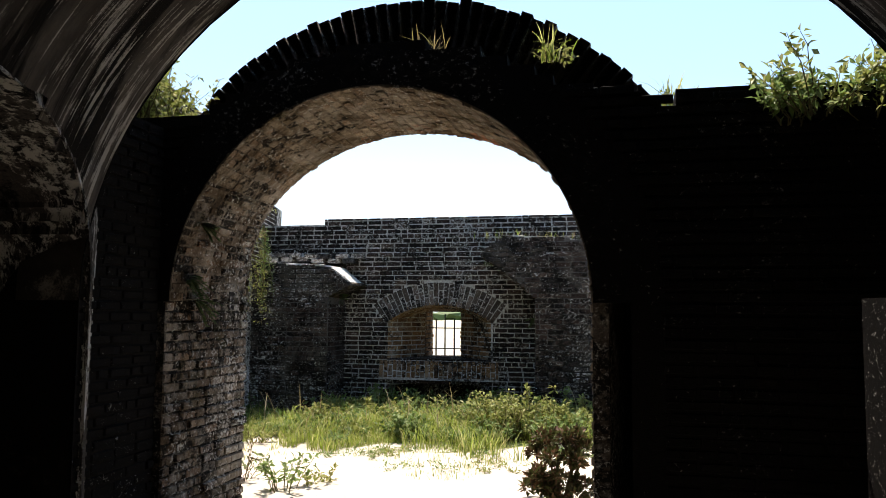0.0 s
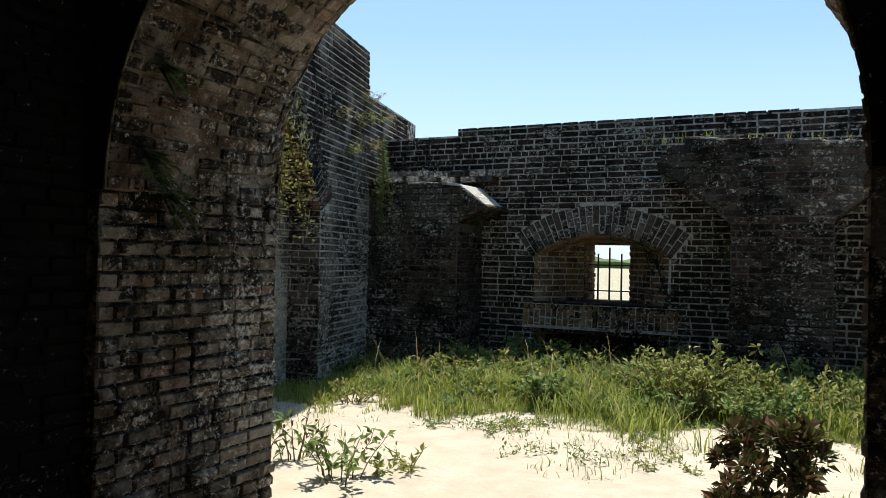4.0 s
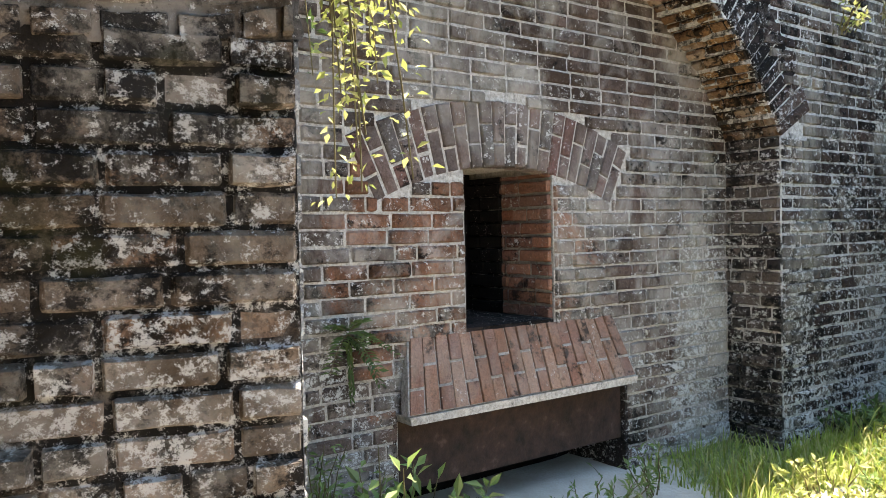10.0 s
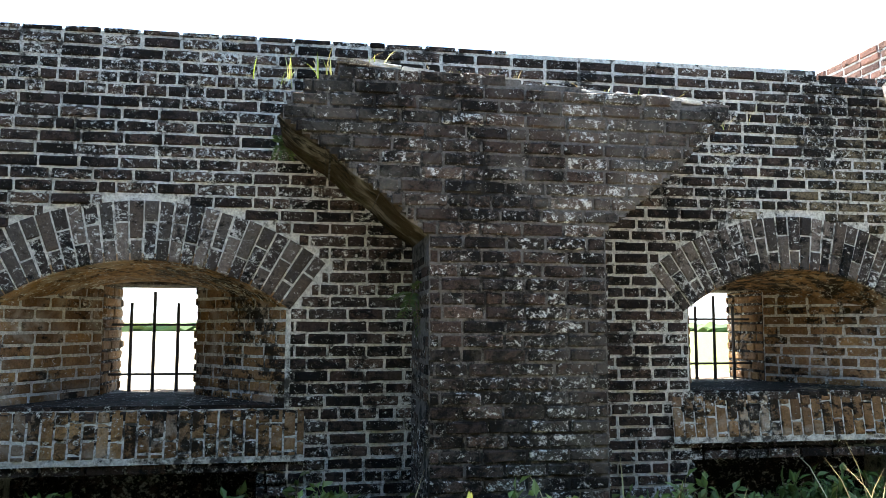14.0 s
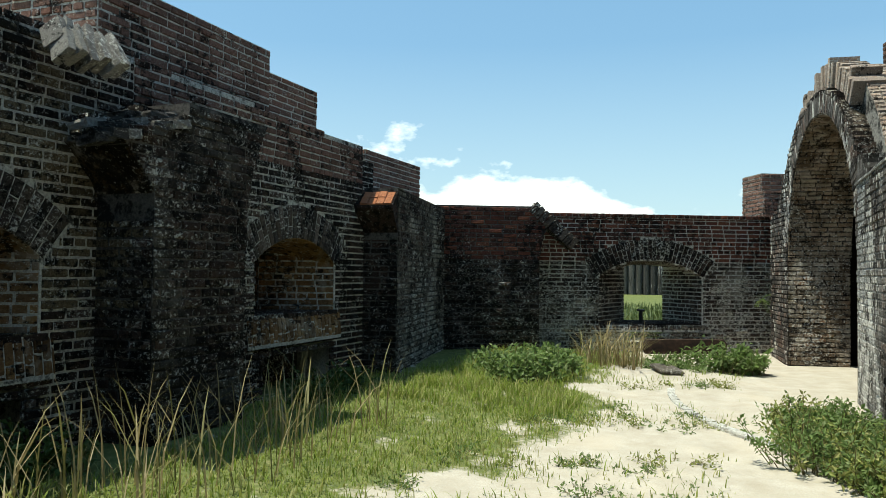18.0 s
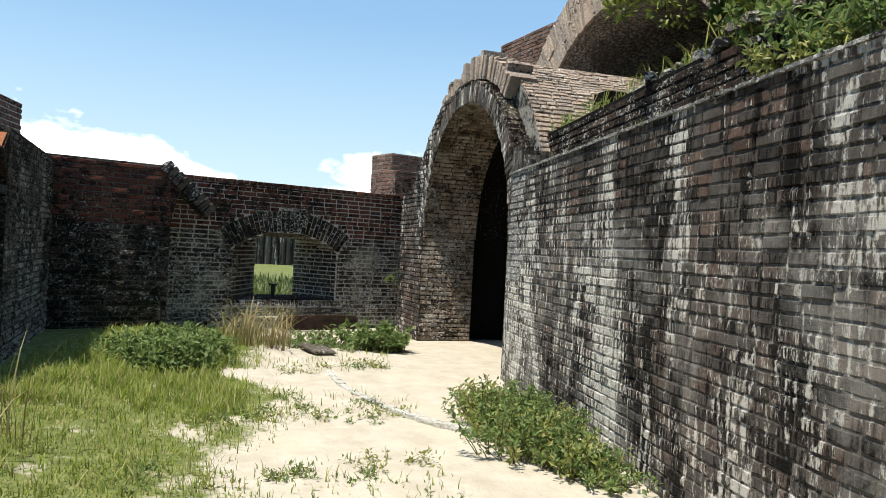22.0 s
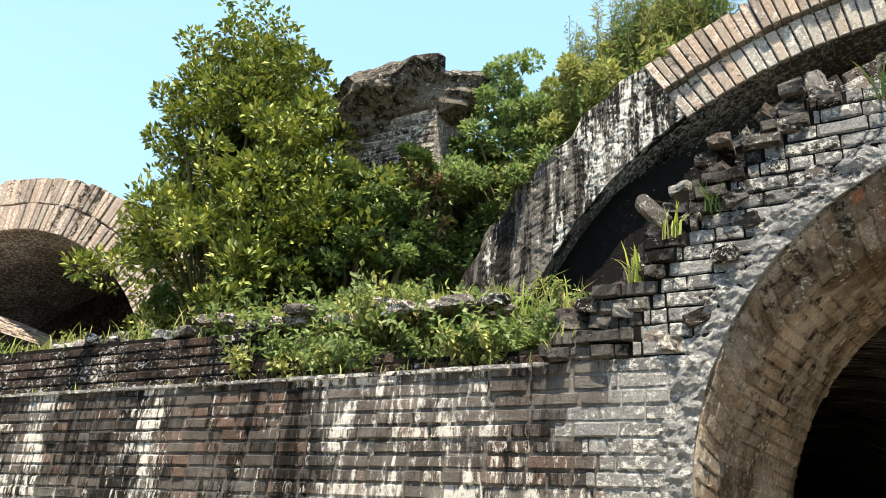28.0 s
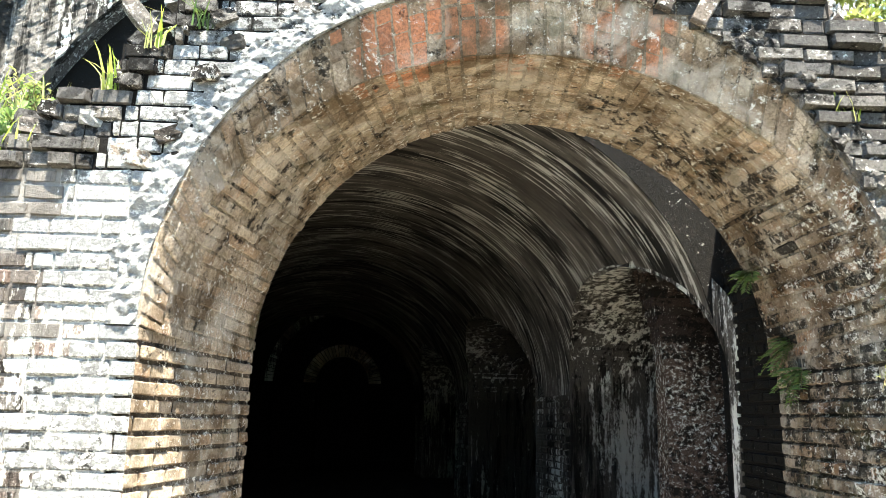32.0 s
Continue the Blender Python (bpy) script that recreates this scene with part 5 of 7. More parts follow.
for uc, w, sp, rise in PASS:
    bm = bmesh.new()
    prof = [(-w, -0.2)] + [(w * math.cos(math.pi - math.pi * i / 20), sp + rise * math.sin(math.pi * i / 20)) for i in range(21)] + [(w, -0.2)]
    cut = [VR * (1 - math.sqrt(max(0.0, 1 - (max(0.0, z - VSP) / VRISE) ** 2))) * abs(SW.n.dot(VX)) + 0.012 for a, z in prof]
    rowsv = [[bm.verts.new(SW.at(uc + a * k, z + (k - 1) * max(0.0, z - sp + 0.4), d - (k - 1) * 0.4)) for (a, z), d in zip(prof, ds)] for k, ds in ((1.14, cut), (1.0, cut), (1.0, [-1.5] * len(prof)))]
    for lo_, hi_ in zip(rowsv, rowsv[1:]):
        for i in range(22):
            bm.faces.new((lo_[i], lo_[i + 1], hi_[i + 1], hi_[i]))
    bm.faces.new(rowsv[2])
    part("passage", bm, M_BR_PASS, vault)
SWR = Frame(VO - VX * VR + VA * VLEN, -VA)
# plain side wall painted near-black for the casemate's shade
core(SWR, vault, M_BR_SHADE, 0, VLEN, -0.2, VSP + 0.02, 0.6)
lay(SWR, vault, M_BR_SHADE, 0, VLEN, 0, VSP, seed=703)
END = Frame((-0.8, -17.0, 0), (1, 0, 0))
END.n = Vector((0, 1, 0))
door_hole, blind = arch_open(3.05, 0.66, 2.2), arch_open(3.0, 1.78, 2.2)
inner = Frame(END.at(0, 0, -0.25), END.u)
inner.n = END.n
# end wall and doorway carry the deep shade as near-black brick
core(END, vault, M_BR_SHADE, -0.5, 7.5, -0.2, 4.6, 0.249, NOT(blind))
core(inner, vault, M_BR_SHADE, 0.5, 5.5, -0.2, 4.3, 0.4, NOT(door_hole))
lay(inner, vault, M_BR_SHADE, 1.2, 4.8, 0, 4.0, solid=AND(NOT(door_hole), NOT(lambda u, v: (np.hypot(u - 3.05, v - 2.2) < 1.02) & (v > 2.2))), seed=704)
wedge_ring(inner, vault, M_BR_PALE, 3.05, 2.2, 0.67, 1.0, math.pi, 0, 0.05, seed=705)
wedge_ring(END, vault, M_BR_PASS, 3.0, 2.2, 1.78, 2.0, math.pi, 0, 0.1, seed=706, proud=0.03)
part("doorway_back", slab(inner, [(2.2, -0.2), (3.9, -0.2), (3.9, 3.1), (2.2, 3.1)], -0.7, -0.402), M_BR_SHADE, vault)

# great arches over the casemates
M_BR_LIMED = brick_mat("bleached ring brick", [(0.42, 0.38, 0.33), (0.50, 0.46, 0.41), (0.45, 0.33, 0.26), (0.36, 0.33, 0.30)], 0.2, 0.4, 0.0)


def great_arch(fr, cz, r0, r1, a0, a1, mat, seed, depth, label, rough=False):
    """A ring of brick over a casemate with the barrel behind it; below the ring its haunches are rough rubble."""
    st = structure("wall_great_arch", label, "arch")
    if rough:
        wedge_ring(fr, st, M_BR_LIMED, 0, cz, r0, r0 + 0.30, a0, a1, 0.24, seed=seed, width=0.09, proud=0.0)
        wedge_ring(fr, st, mat, 0, cz, r0 + 0.31, r1, a0, a1, 0.24, seed=seed + 1, width=0.074, ragged=0.03, proud=0.03)
    else:
        wedge_ring(fr, st, mat, 0, cz, r0, r1, a0, a1, 0.24, seed=seed, rows=2, width=0.095, ragged=0.02)
    n = 48
    bm = bmesh.new()
    vs = [[[bm.verts.new(fr.at(q * math.cos(math.pi * i / n), cz + q * math.sin(math.pi * i / n), -d)) for i in range(n + 1)] for q in (r0 + 0.004, r1 - 0.02)] for d in (0.03, depth)]
    for i in range(n):
        bm.faces.new((vs[0][0][i], vs[0][0][i + 1], vs[1][0][i + 1], vs[1][0][i]))
        bm.faces.new((vs[0][1][i], vs[1][1][i], vs[1][1][i + 1], vs[0][1][i + 1]))
        bm.faces.new((vs[0][0][i], vs[0][1][i], vs[0][1][i + 1], vs[0][0][i + 1]))
    bmesh.ops.recalc_face_normals(bm, faces=bm.faces)
    part("vault_shell", bm, M_BR_BROKEN, st)
    part("lunette", slab(fr, [(-r0 * math.cos(math.pi * i / n), cz + r0 * math.sin(math.pi * i / n)) for i in range(n + 1) if not rough or abs(math.cos(math.pi * i / n)) * r0 > 0], -depth - 0.2, -depth + 0.02), M_BR_DARK, st) if not rough else None
    return st


TG = radians(10)
great_arch(Frame((-0.05, -2.0, 0), (-1, 0, 0)), 1.97, 3.35, 3.97, radians(52), radians(121), M_BR_RING, 801, 1.6, "broad double ring of pale brick over a casemate", True)
great_arch(Frame((10.3, -1.70, 0), (-math.cos(TG), -math.sin(TG), 0)), 2.16, 2.9, 3.65, radians(12), radians(168), M_BR_RING, 802, 2.4, "broad double ring of brick over a dark hollow")
# broken wall that runs on from the second great arch
st = structure("wall_upper", "rose brick wall running on from the great arch", "wall")
UP = Frame((15.3, -1.15, 0), (-0.964, -0.267, 0))
core(UP, st, M_MORTAR_DARK, 0, 2.6, 2.9, 5.55, 0.6)
lay(UP, st, M_BR_PINK, 0, 2.6, 2.95, 5.6, seed=810, near=(0.8, 5.4), limit=90)
lay(Frame(UP.at(0, 0, -0.6), UP.n), st, M_BR_PINK, 0, 0.6, 2.95, 5.6, seed=811)
# earth over the vaults
def mound_z(x, y):
    """Height of the earth that lies over and between the vaults."""
    z = 2.88 + 0.10 * fbm(x, y, 1.3, 4.0)
    if y < -1.6:
        over = 0.0
        for cx, cz, r in ((-0.05, 1.97, 3.97), (10.3, 2.16, 3.65)):
            if abs(x - cx) < r:
                over = max(over, cz + math.sqrt(r * r - (x - cx) ** 2) + 0.03)
        t = max(0.0, min(1.0, (-1.7 - y) / 1.6))
        bank = 3.0 + (1.1 + 1.1 * max(0.0, 1 - ((x - 3.9) / 1.9) ** 2)) * t * t * (3 - 2 * t) + 0.16 * fbm(x, y, 0.9, 8.0)
        if y < -2.15:
            z = max(bank, over + 0.06 * fbm(x, y, 2.0, 1.0))
        else:
            z = min(bank, 3.3)
    return z


def build_mound():
    xs, ys = np.arange(-5.2, 14.6, 0.17), np.arange(-9.0, -1.0, 0.16)
    verts = [(x, y, mound_z(x, y)) for y in ys for x in xs]
    n = len(xs)
    faces = []
    for j in range(len(ys) - 1):
        for i in range(n - 1):
            x, y = xs[i] + 0.08, ys[j] + 0.08
            if y > -2.2 and -2.4 < x < 3.0:
                continue
            if y > -2.6 and 7.0 < x < 14.0:
                continue
            faces.append((j * n + i, j * n + i + 1, (j + 1) * n + i + 1, (j + 1) * n + i))
    me = mesh_of("mound", verts, faces)
    m = Mat("dry earth", 0.95, 0.1)
    me.materials.append(m.done(m.ramp(m.noise(7, 6), [(0.3, (0.06, 0.055, 0.035)), (0.7, (0.16, 0.135, 0.09))]), m.noise(30, 6), 0.8, 0.02))
    return tagged(new("earth_mound", me), "dry earth bank over the casemates", "earth bank", kind="structure")


build_mound()
# turned-in ends of the great arches' mouths stay open; earth is held by rough rubble haunches
fill = structure("wall_lunette", "dark brick lunette between the great arch and the casemate", "wall")
core(Frame((-0.05, -3.3, 0), (-1, 0, 0)), fill, M_BR_DARK, -3.4, 3.4, -0.2, 5.4, 0.3, lambda u, v: ((np.hypot(u, np.maximum(v - 1.97, 0)) < 3.38)) & ~(np.hypot((u + 0.85) / 2.7, np.maximum(v - 1.7, 0) / 2.75) < 1))

M_BR_HAUNCH = brick_mat("lime-stained rubble", [(0.20, 0.185, 0.165), (0.24, 0.22, 0.20)], 0.45, 0.3, 0.05, streak=0.2, pits=0.4)
st = structure("wall_haunch", "rough lime-stained rubble haunch of the great arch", "wall")
rough_band(st, Frame((-0.05, -2.0, 0), (-1, 0, 0)), 0, 1.97, 3.35, 4.0, radians(121), radians(176), M_BR_HAUNCH, 0.015, 3, 96, 36, 0.6, 0.05)


def earth_slope():
    """Loose earth behind the broken wall top, where the weeds root."""
    xs, ys = np.arange(1.95, 4.5, 0.12), np.arange(-1.06, -0.3, 0.08)
    n = len(xs)
    verts = [(x, y, slope_z(x, y)) for y in ys for x in xs]
    faces = [(j * n + i, j * n + i + 1, (j + 1) * n + i + 1, (j + 1) * n + i) for j in range(len(ys) - 1) for i in range(n - 1)]
    me = mesh_of("earth_slope", verts, faces)
    me.materials.append(bpy.data.materials["dry earth"])
    tagged(new("earth_slope", me), "loose earth slope under weeds on the broken wall", "earth bank", kind="structure")


def slope_z(x, y):
    return 2.48 + 0.75 * (-0.34 - y) + 0.05 * fbm(x, y, 2.0, 6.0)


earth_slope()

# ---------------------------------------------------------------- plants
def leaf_mat(name, tones, trans=0.35, rough=0.55):
    """Leaves: varied greens, lit through by the sun."""
    m = Mat(name, rough, 0.25)
    col = m.ramp(m.chance(), [(i / len(tones), c) for i, c in enumerate(tones)])
    col = m.mix(m.math("MULTIPLY", m.noise(30, 3), 0.4), col, tuple(c * 0.6 for c in tones[0]))
    m.done(col)
    t = m.node("ShaderNodeBsdfTranslucent")
    m.link(col, t.inputs["Color"])
    mixer = m.node("ShaderNodeMixShader", Fac=trans)
    m.link(m.b.outputs[0], mixer.inputs[1]).link(t.outputs[0], mixer.inputs[2])
    m.link(mixer.outputs[0], m.t.nodes["Material Output"].inputs["Surface"])
    return m.m


M_LEAF = leaf_mat("weed leaves", [(0.141, 0.217, 0.0554), (0.202, 0.279, 0.0937), (0.101, 0.161, 0.0425), (0.269, 0.322, 0.153), (0.154, 0.23, 0.0682)], 0.45)
M_LEAF_YEL = leaf_mat("yellow-green leaves", [(0.243, 0.279, 0.0715), (0.297, 0.324, 0.099), (0.189, 0.234, 0.055), (0.351, 0.342, 0.132)])
M_LEAF_SHRUB = leaf_mat("shrub leaves", [(0.16, 0.21, 0.035), (0.27, 0.31, 0.05), (0.075, 0.115, 0.024), (0.37, 0.37, 0.075), (0.05, 0.08, 0.02)], 0.14)
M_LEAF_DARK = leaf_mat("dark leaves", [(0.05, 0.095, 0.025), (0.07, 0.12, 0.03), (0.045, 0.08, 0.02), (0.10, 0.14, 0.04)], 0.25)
M_LEAF_RUST = leaf_mat("rusty leaves", [(0.10, 0.055, 0.03), (0.14, 0.08, 0.04), (0.07, 0.07, 0.025), (0.06, 0.08, 0.02)], 0.25)
M_GRASS = leaf_mat("grass blades", [(0.207, 0.293, 0.0418), (0.276, 0.354, 0.0627), (0.355, 0.375, 0.101), (0.158, 0.232, 0.0334), (0.454, 0.425, 0.184)], 0.48)
M_MEADOW = leaf_mat("meadow grass", [(0.08, 0.11, 0.03), (0.12, 0.15, 0.045), (0.17, 0.18, 0.07), (0.06, 0.09, 0.025)], 0.2)
M_STRAW = leaf_mat("dry straw", [(0.34, 0.27, 0.14), (0.40, 0.33, 0.19), (0.26, 0.20, 0.10), (0.2, 0.19, 0.07)], 0.3)
M_STEM = Mat("plant stems", 0.8, 0.2).done((0.12, 0.10, 0.045))

LEAF = np.array([(0, 0, 0), (-0.5, 0.45, 0.09), (0.5, 0.45, 0.09), (0, 0.45, -0.03), (0, 1.0, -0.12)])
LEAF_F = np.array([(0, 3, 1), (3, 4, 1), (0, 2, 3), (3, 2, 4)])


def leaves_mesh(name, at, way, size, slim, r, droop=0.2):
    """Folded leaves at places, each pointing along its way with a random roll."""
    n = len(at)
    way = np.asarray(way, float)
    way[:, 2] -= droop * r.random(n)
    way /= np.linalg.norm(way, axis=1, keepdims=True) + 1e-9
    up = r.normal(0, 0.55, (n, 3)) + (0, 0, 1)
    side = np.cross(way, up)
    side /= np.linalg.norm(side, axis=1, keepdims=True) + 1e-9
    nor = np.cross(side, way)
    s = np.asarray(size)[:, None, None]
    v = at[:, None, :] + s * (LEAF[None, :, 0:1] * slim * side[:, None, :] + LEAF[None, :, 1:2] * way[:, None, :] + LEAF[None, :, 2:3] * nor[:, None, :])
    f = (np.arange(n)[:, None, None] * 5 + LEAF_F[None]).reshape(-1, 3)
    me = bpy.data.meshes.new(name)
    me.from_pydata(v.reshape(-1, 3).tolist(), [], f.tolist())
    me.update()
    return me


def stems_mesh(name, lines, r0, r1):
    """Thin three-sided tapering stems along lines of points."""
    verts, faces = [], []
    for line in lines:
        k0 = len(verts)
        for i, p in enumerate(line):
            rad = r0 + (r1 - r0) * i / (len(line) - 1)
            for a in range(3):
                verts.append((p[0] + rad * math.cos(a * 2.094), p[1] + rad * math.sin(a * 2.094), p[2]))
        for i in range(len(line) - 1):
            for a in range(3):
                faces.append((k0 + i * 3 + a, k0 + i * 3 + (a + 1) % 3, k0 + i * 3 + 3 + (a + 1) % 3, k0 + i * 3 + 3 + a))
    return mesh_of(name, verts, faces)


def grow(base, n, height, spread, r, lean=(0, 0), steps=6):
    """Lines of stems that rise and arch outwards from a base."""
    lines = []
    for _ in range(n):
        a, q = r.uniform(0, 2 * math.pi), spread * math.sqrt(r.random())
        h = height * r.uniform(0.55, 1.0) * (1 - 0.3 * q / max(spread, 0.01))
        dx, dy = math.cos(a) * q + lean[0], math.sin(a) * q + lean[1]
        b = (base[0] + dx * 0.35, base[1] + dy * 0.35, base[2])
        bend = r.uniform(0.8, 1.9)
        lines.append([(b[0] + dx * 0.75 * t ** bend + r.normal(0, 0.008), b[1] + dy * 0.75 * t ** bend + r.normal(0, 0.008), b[2] + h * t * (1 - 0.12 * t)) for t in np.linspace(0, 1, steps)])
    return lines


def on_stems(lines, count, r, first=0.25, out=0.03):
    pts, ways = [], []
    for _ in range(count):
        ln = lines[r.integers(len(lines))]
        t = first + (1 - first) * r.random() ** 0.8
        k = min(int(t * (len(ln) - 1)), len(ln) - 2)
        f = t * (len(ln) - 1) - k
        a, b = np.array(ln[k]), np.array(ln[k + 1])
        w = r.normal(0, 1, 3) + (0, 0, 0.35)
        w /= np.linalg.norm(w)
        pts.append(a + (b - a) * f + w * out * r.random())
        ways.append(w)
    return np.array(pts), np.array(ways)


def weed(name, label, base, height, spread, stems, count, size, mat, seed, slim=0.5, category="plant", lean=(0, 0), group="", first=0.25, droop=0.25):
    """A leafy plant: its stems and its leaves."""
    r = np.random.default_rng(seed)
    ob = tagged(new(name), label, category, group)
    ob.location = base
    lines = grow((0, 0, -0.03), stems, height, spread, r, lean)
    tagged(part("stem", stems_mesh("stem", lines, 0.006, 0.002), M_STEM, ob), kind="stuff")
    at, way = on_stems(lines, count, r, first)
    tagged(part("leaf", leaves_mesh("leaves", at, way, size * r.uniform(0.55, 1.2, len(at)), slim, r, droop), mat, ob), kind="stuff")
    return ob


def shrub(name, label, base, height, spread, clumps, per, size, mat, seed, category="shrub", flat=1.0, lobes=0):
    """A woody shrub: limbs, and a crown of leaf clumps with gaps between them."""
    r = np.random.default_rng(seed)
    ob = tagged(new(name), label, category)
    ob.location = base
    lines, pts, ways = [], [], []
    heads = []
    for c in range(lobes):
        h, a = 0.18 + 0.74 * c / max(1, lobes - 1), 2.4 * c + r.normal(0, 0.3)
        wide = spread * (0.95 - 0.75 * h) * r.uniform(0.75, 1.15)
        heads.append(np.array((math.cos(a) * wide, math.sin(a) * wide * flat, height * h)))
    for c in range(clumps):
        a, q, h = r.uniform(0, 2 * math.pi), math.sqrt(r.random()), r.uniform(0.16, 1.0)
        wide = spread * (1.05 - 0.62 * h) * q
        tip = np.array((math.cos(a) * wide, math.sin(a) * wide * flat, height * h))
        if heads and c % 8:
            tip = heads[c % lobes] + r.normal(0, 1, 3) * (0.2, 0.2, 0.26) * spread / 1.4
        root = np.array((tip[0] * 0.12, tip[1] * 0.12, -0.05))
        (lines.append if c % 5 == 0 else len)([tuple(root + (tip - root) * t + np.array((0, 0, 0.12 * height * math.sin(math.pi * t) * (1 - h)))) for t in np.linspace(0, 1, 6)])
        rad = r.uniform(0.09, 0.21) * min(spread, 1.3) / 1.1
        d = r.normal(0, 1, (per, 3))
        d /= np.linalg.norm(d, axis=1, keepdims=True)
        off = d * (rad * r.uniform(0.35, 1.0, per) ** 0.6)[:, None] * (1, 1, 0.8)
        pts.append(tip + off)
        ways.append(d + (0, 0, 0.6) + r.normal(0, 0.5, (per, 3)))
    tagged(part("limb", stems_mesh("limb", lines, 0.03, 0.006), M_STEM, ob), kind="stuff")
    pts, ways = np.concatenate(pts), np.concatenate(ways)
    tagged(part("crown", leaves_mesh("leaves", pts, ways, size * r.uniform(0.6, 1.25, len(pts)), 0.55, r), mat, ob), kind="stuff")
    return ob


def blades(name, label, spots, heights, mat, seed, width=0.006, curl=0.5, category="grass", seeds=False):
    """Grass as one sheet of separate, curved, tapering blades."""
    r = np.random.default_rng(seed)
    n = len(spots)
    spots = np.asarray(spots, float)
    a = r.uniform(0, 2 * math.pi, n)
    lean = r.uniform(0.1, 1.0, n) * curl
    h = np.asarray(heights)
    d = np.stack([np.cos(a), np.sin(a), np.zeros(n)], 1)
    s = np.stack([-np.sin(a), np.cos(a), np.zeros(n)], 1)
    wd = width * r.uniform(0.6, 1.4, n) * (0.6 + h)
    rows = []
    for t, k in ((0, 1.0), (0.4, 0.85), (0.75, 0.55)):
        c = spots + d * (lean * h * t * t)[:, None] + np.stack([np.zeros(n), np.zeros(n), h * t * (1 - 0.25 * lean * t)], 1)
        rows += [c - s * (wd * k)[:, None], c + s * (wd * k)[:, None]]
    rows.append(spots + d * (lean * h)[:, None] + np.stack([np.zeros(n), np.zeros(n), h * (1 - 0.3 * lean)], 1))
    v = np.stack(rows, 1).reshape(-1, 3)
    f = (np.arange(n)[:, None, None] * 7 + np.array([(0, 1, 3, 2), (2, 3, 5, 4)])[None]).reshape(-1, 4).tolist()
    f += (np.arange(n)[:, None] * 7 + np.array([(4, 5, 6)])).tolist()
    me = bpy.data.meshes.new(name)
    me.from_pydata(v.tolist(), [], f)
    me.update()
    me.materials.append(mat)
    return tagged(new(name, me), label, category, kind="stuff")


def scatter(n, x0, x1, y0, y1, keep, r):
    out = []
    while len(out) < n:
        x, y = r.uniform(x0, x1), r.uniform(y0, y1)
        if r.random() < keep(x, y):
            out.append((x, y, ground_z(x, y) - 0.01))
    return out


def free_of_wall(x, y):
    if y > 5.6 or (y > 4.86 and (x < -3.05 or 0.05 < x < 1.0 or 3.2 < x < 4.7)) or (x > 8.2 and y > 5.1):
        return 0.0
    if x < -2.0 and x < -3.56 - 0.236 * y + 0.5 and y > 0:
        return 0.0
    if (x - 14.42) * -0.893 + (y - 1.23) * -0.45 < 0.5:
        return 0.0
    if x > 9 and y < 0.15 + (x - 9) * 0.15:
        return 0.0
    return 1.0


r = np.random.default_rng(21)
turf_keep = lambda x, y: free_of_wall(x, y) * grassy(x, y) ** 1.4  # noqa: E731
spots = scatter(64000, -4.4, 13.5, 1.2, 5.5, turf_keep, r)
blades("grass", "sunlit turf of short uneven grass", spots, r.uniform(0.02, 0.075, len(spots)) + 0.07 * (r.random(len(spots)) < 0.12), M_GRASS, 22, 0.006, 0.9)
spots = scatter(5000, -3.8, 2.6, 2.4, 4.6, lambda x, y: turf_keep(x, y) * (fbm(x, y, 1.3, 6.0) > 0.0), r)
blades("grass", "taller sunlit grass by the embrasure wall", spots, r.uniform(0.12, 0.34, len(spots)), M_GRASS, 23, 0.006, 0.9)
spots = scatter(5000, 6.5, 10.5, 2.8, 4.6, lambda x, y: turf_keep(x, y) * (fbm(x, y, 1.6, 16.0) > -0.05), r)
blades("grass", "taller green grass in the turf", spots, r.uniform(0.08, 0.22, len(spots)), M_GRASS, 27, 0.006, 0.8)
# low mats of weeds that creep over the sand
mats = 0
while mats < 75:
    x, y = r.uniform(-3.2, 12.4), r.uniform(1.3, 3.5)
    if not free_of_wall(x, y) or fbm(x, y, 0.9, 12.0) < 0.06 or (x < 3 and y < 1.9):
        continue
    mats += 1
    for j in range(1):
        h = r.uniform(0.05, 0.13)
        xx, yy = x + r.normal(0, 0.12), y + r.normal(0, 0.09)
        weed("ground_weed", "low creeping weed on pale sand", (xx, yy, ground_z(xx, yy)), h, r.uniform(0.18, 0.36), 14, 190, 0.035, M_LEAF if mats % 3 else M_LEAF_YEL, 5000 + mats * 2 + j, group="creeping weeds")
spots = scatter(1800, -3.6, 12, 1.2, 3.6, lambda x, y: free_of_wall(x, y) * (fbm(x, y, 0.9, 12.0) > 0.08) * (0.9 if grassy(x, y) < 0.6 else 0.2), r)
blades("grass", "scattered grass tufts on pale sand", spots, r.uniform(0.03, 0.11, len(spots)), M_GRASS, 24, 0.006, 1.0)
spots = scatter(200, 2.2, 5.6, 3.9, 4.85, free_of_wall, r)
blades("tall_grass", "tall straw-coloured grass against the dark wall", spots, r.uniform(0.35, 0.85, len(spots)), M_STRAW, 25, 0.0045, 0.75)
spots = scatter(240, 10.3, 11.3, 2.5, 3.4, free_of_wall, r)
blades("tall_grass", "rust-brown clump of dry grass by the end wall", spots, r.uniform(0.3, 0.75, len(spots)), M_STRAW, 26, 0.006, 1.1)

spots = scatter(7000, -4.2, -1.4, 1.9, 4.7, lambda x, y: free_of_wall(x, y) * (grassy(x, y) > 0.25), r)
blades("grass", "sunlit grass beside the niche wall", spots, r.uniform(0.05, 0.2, len(spots)), M_GRASS, 29, 0.006, 0.9)
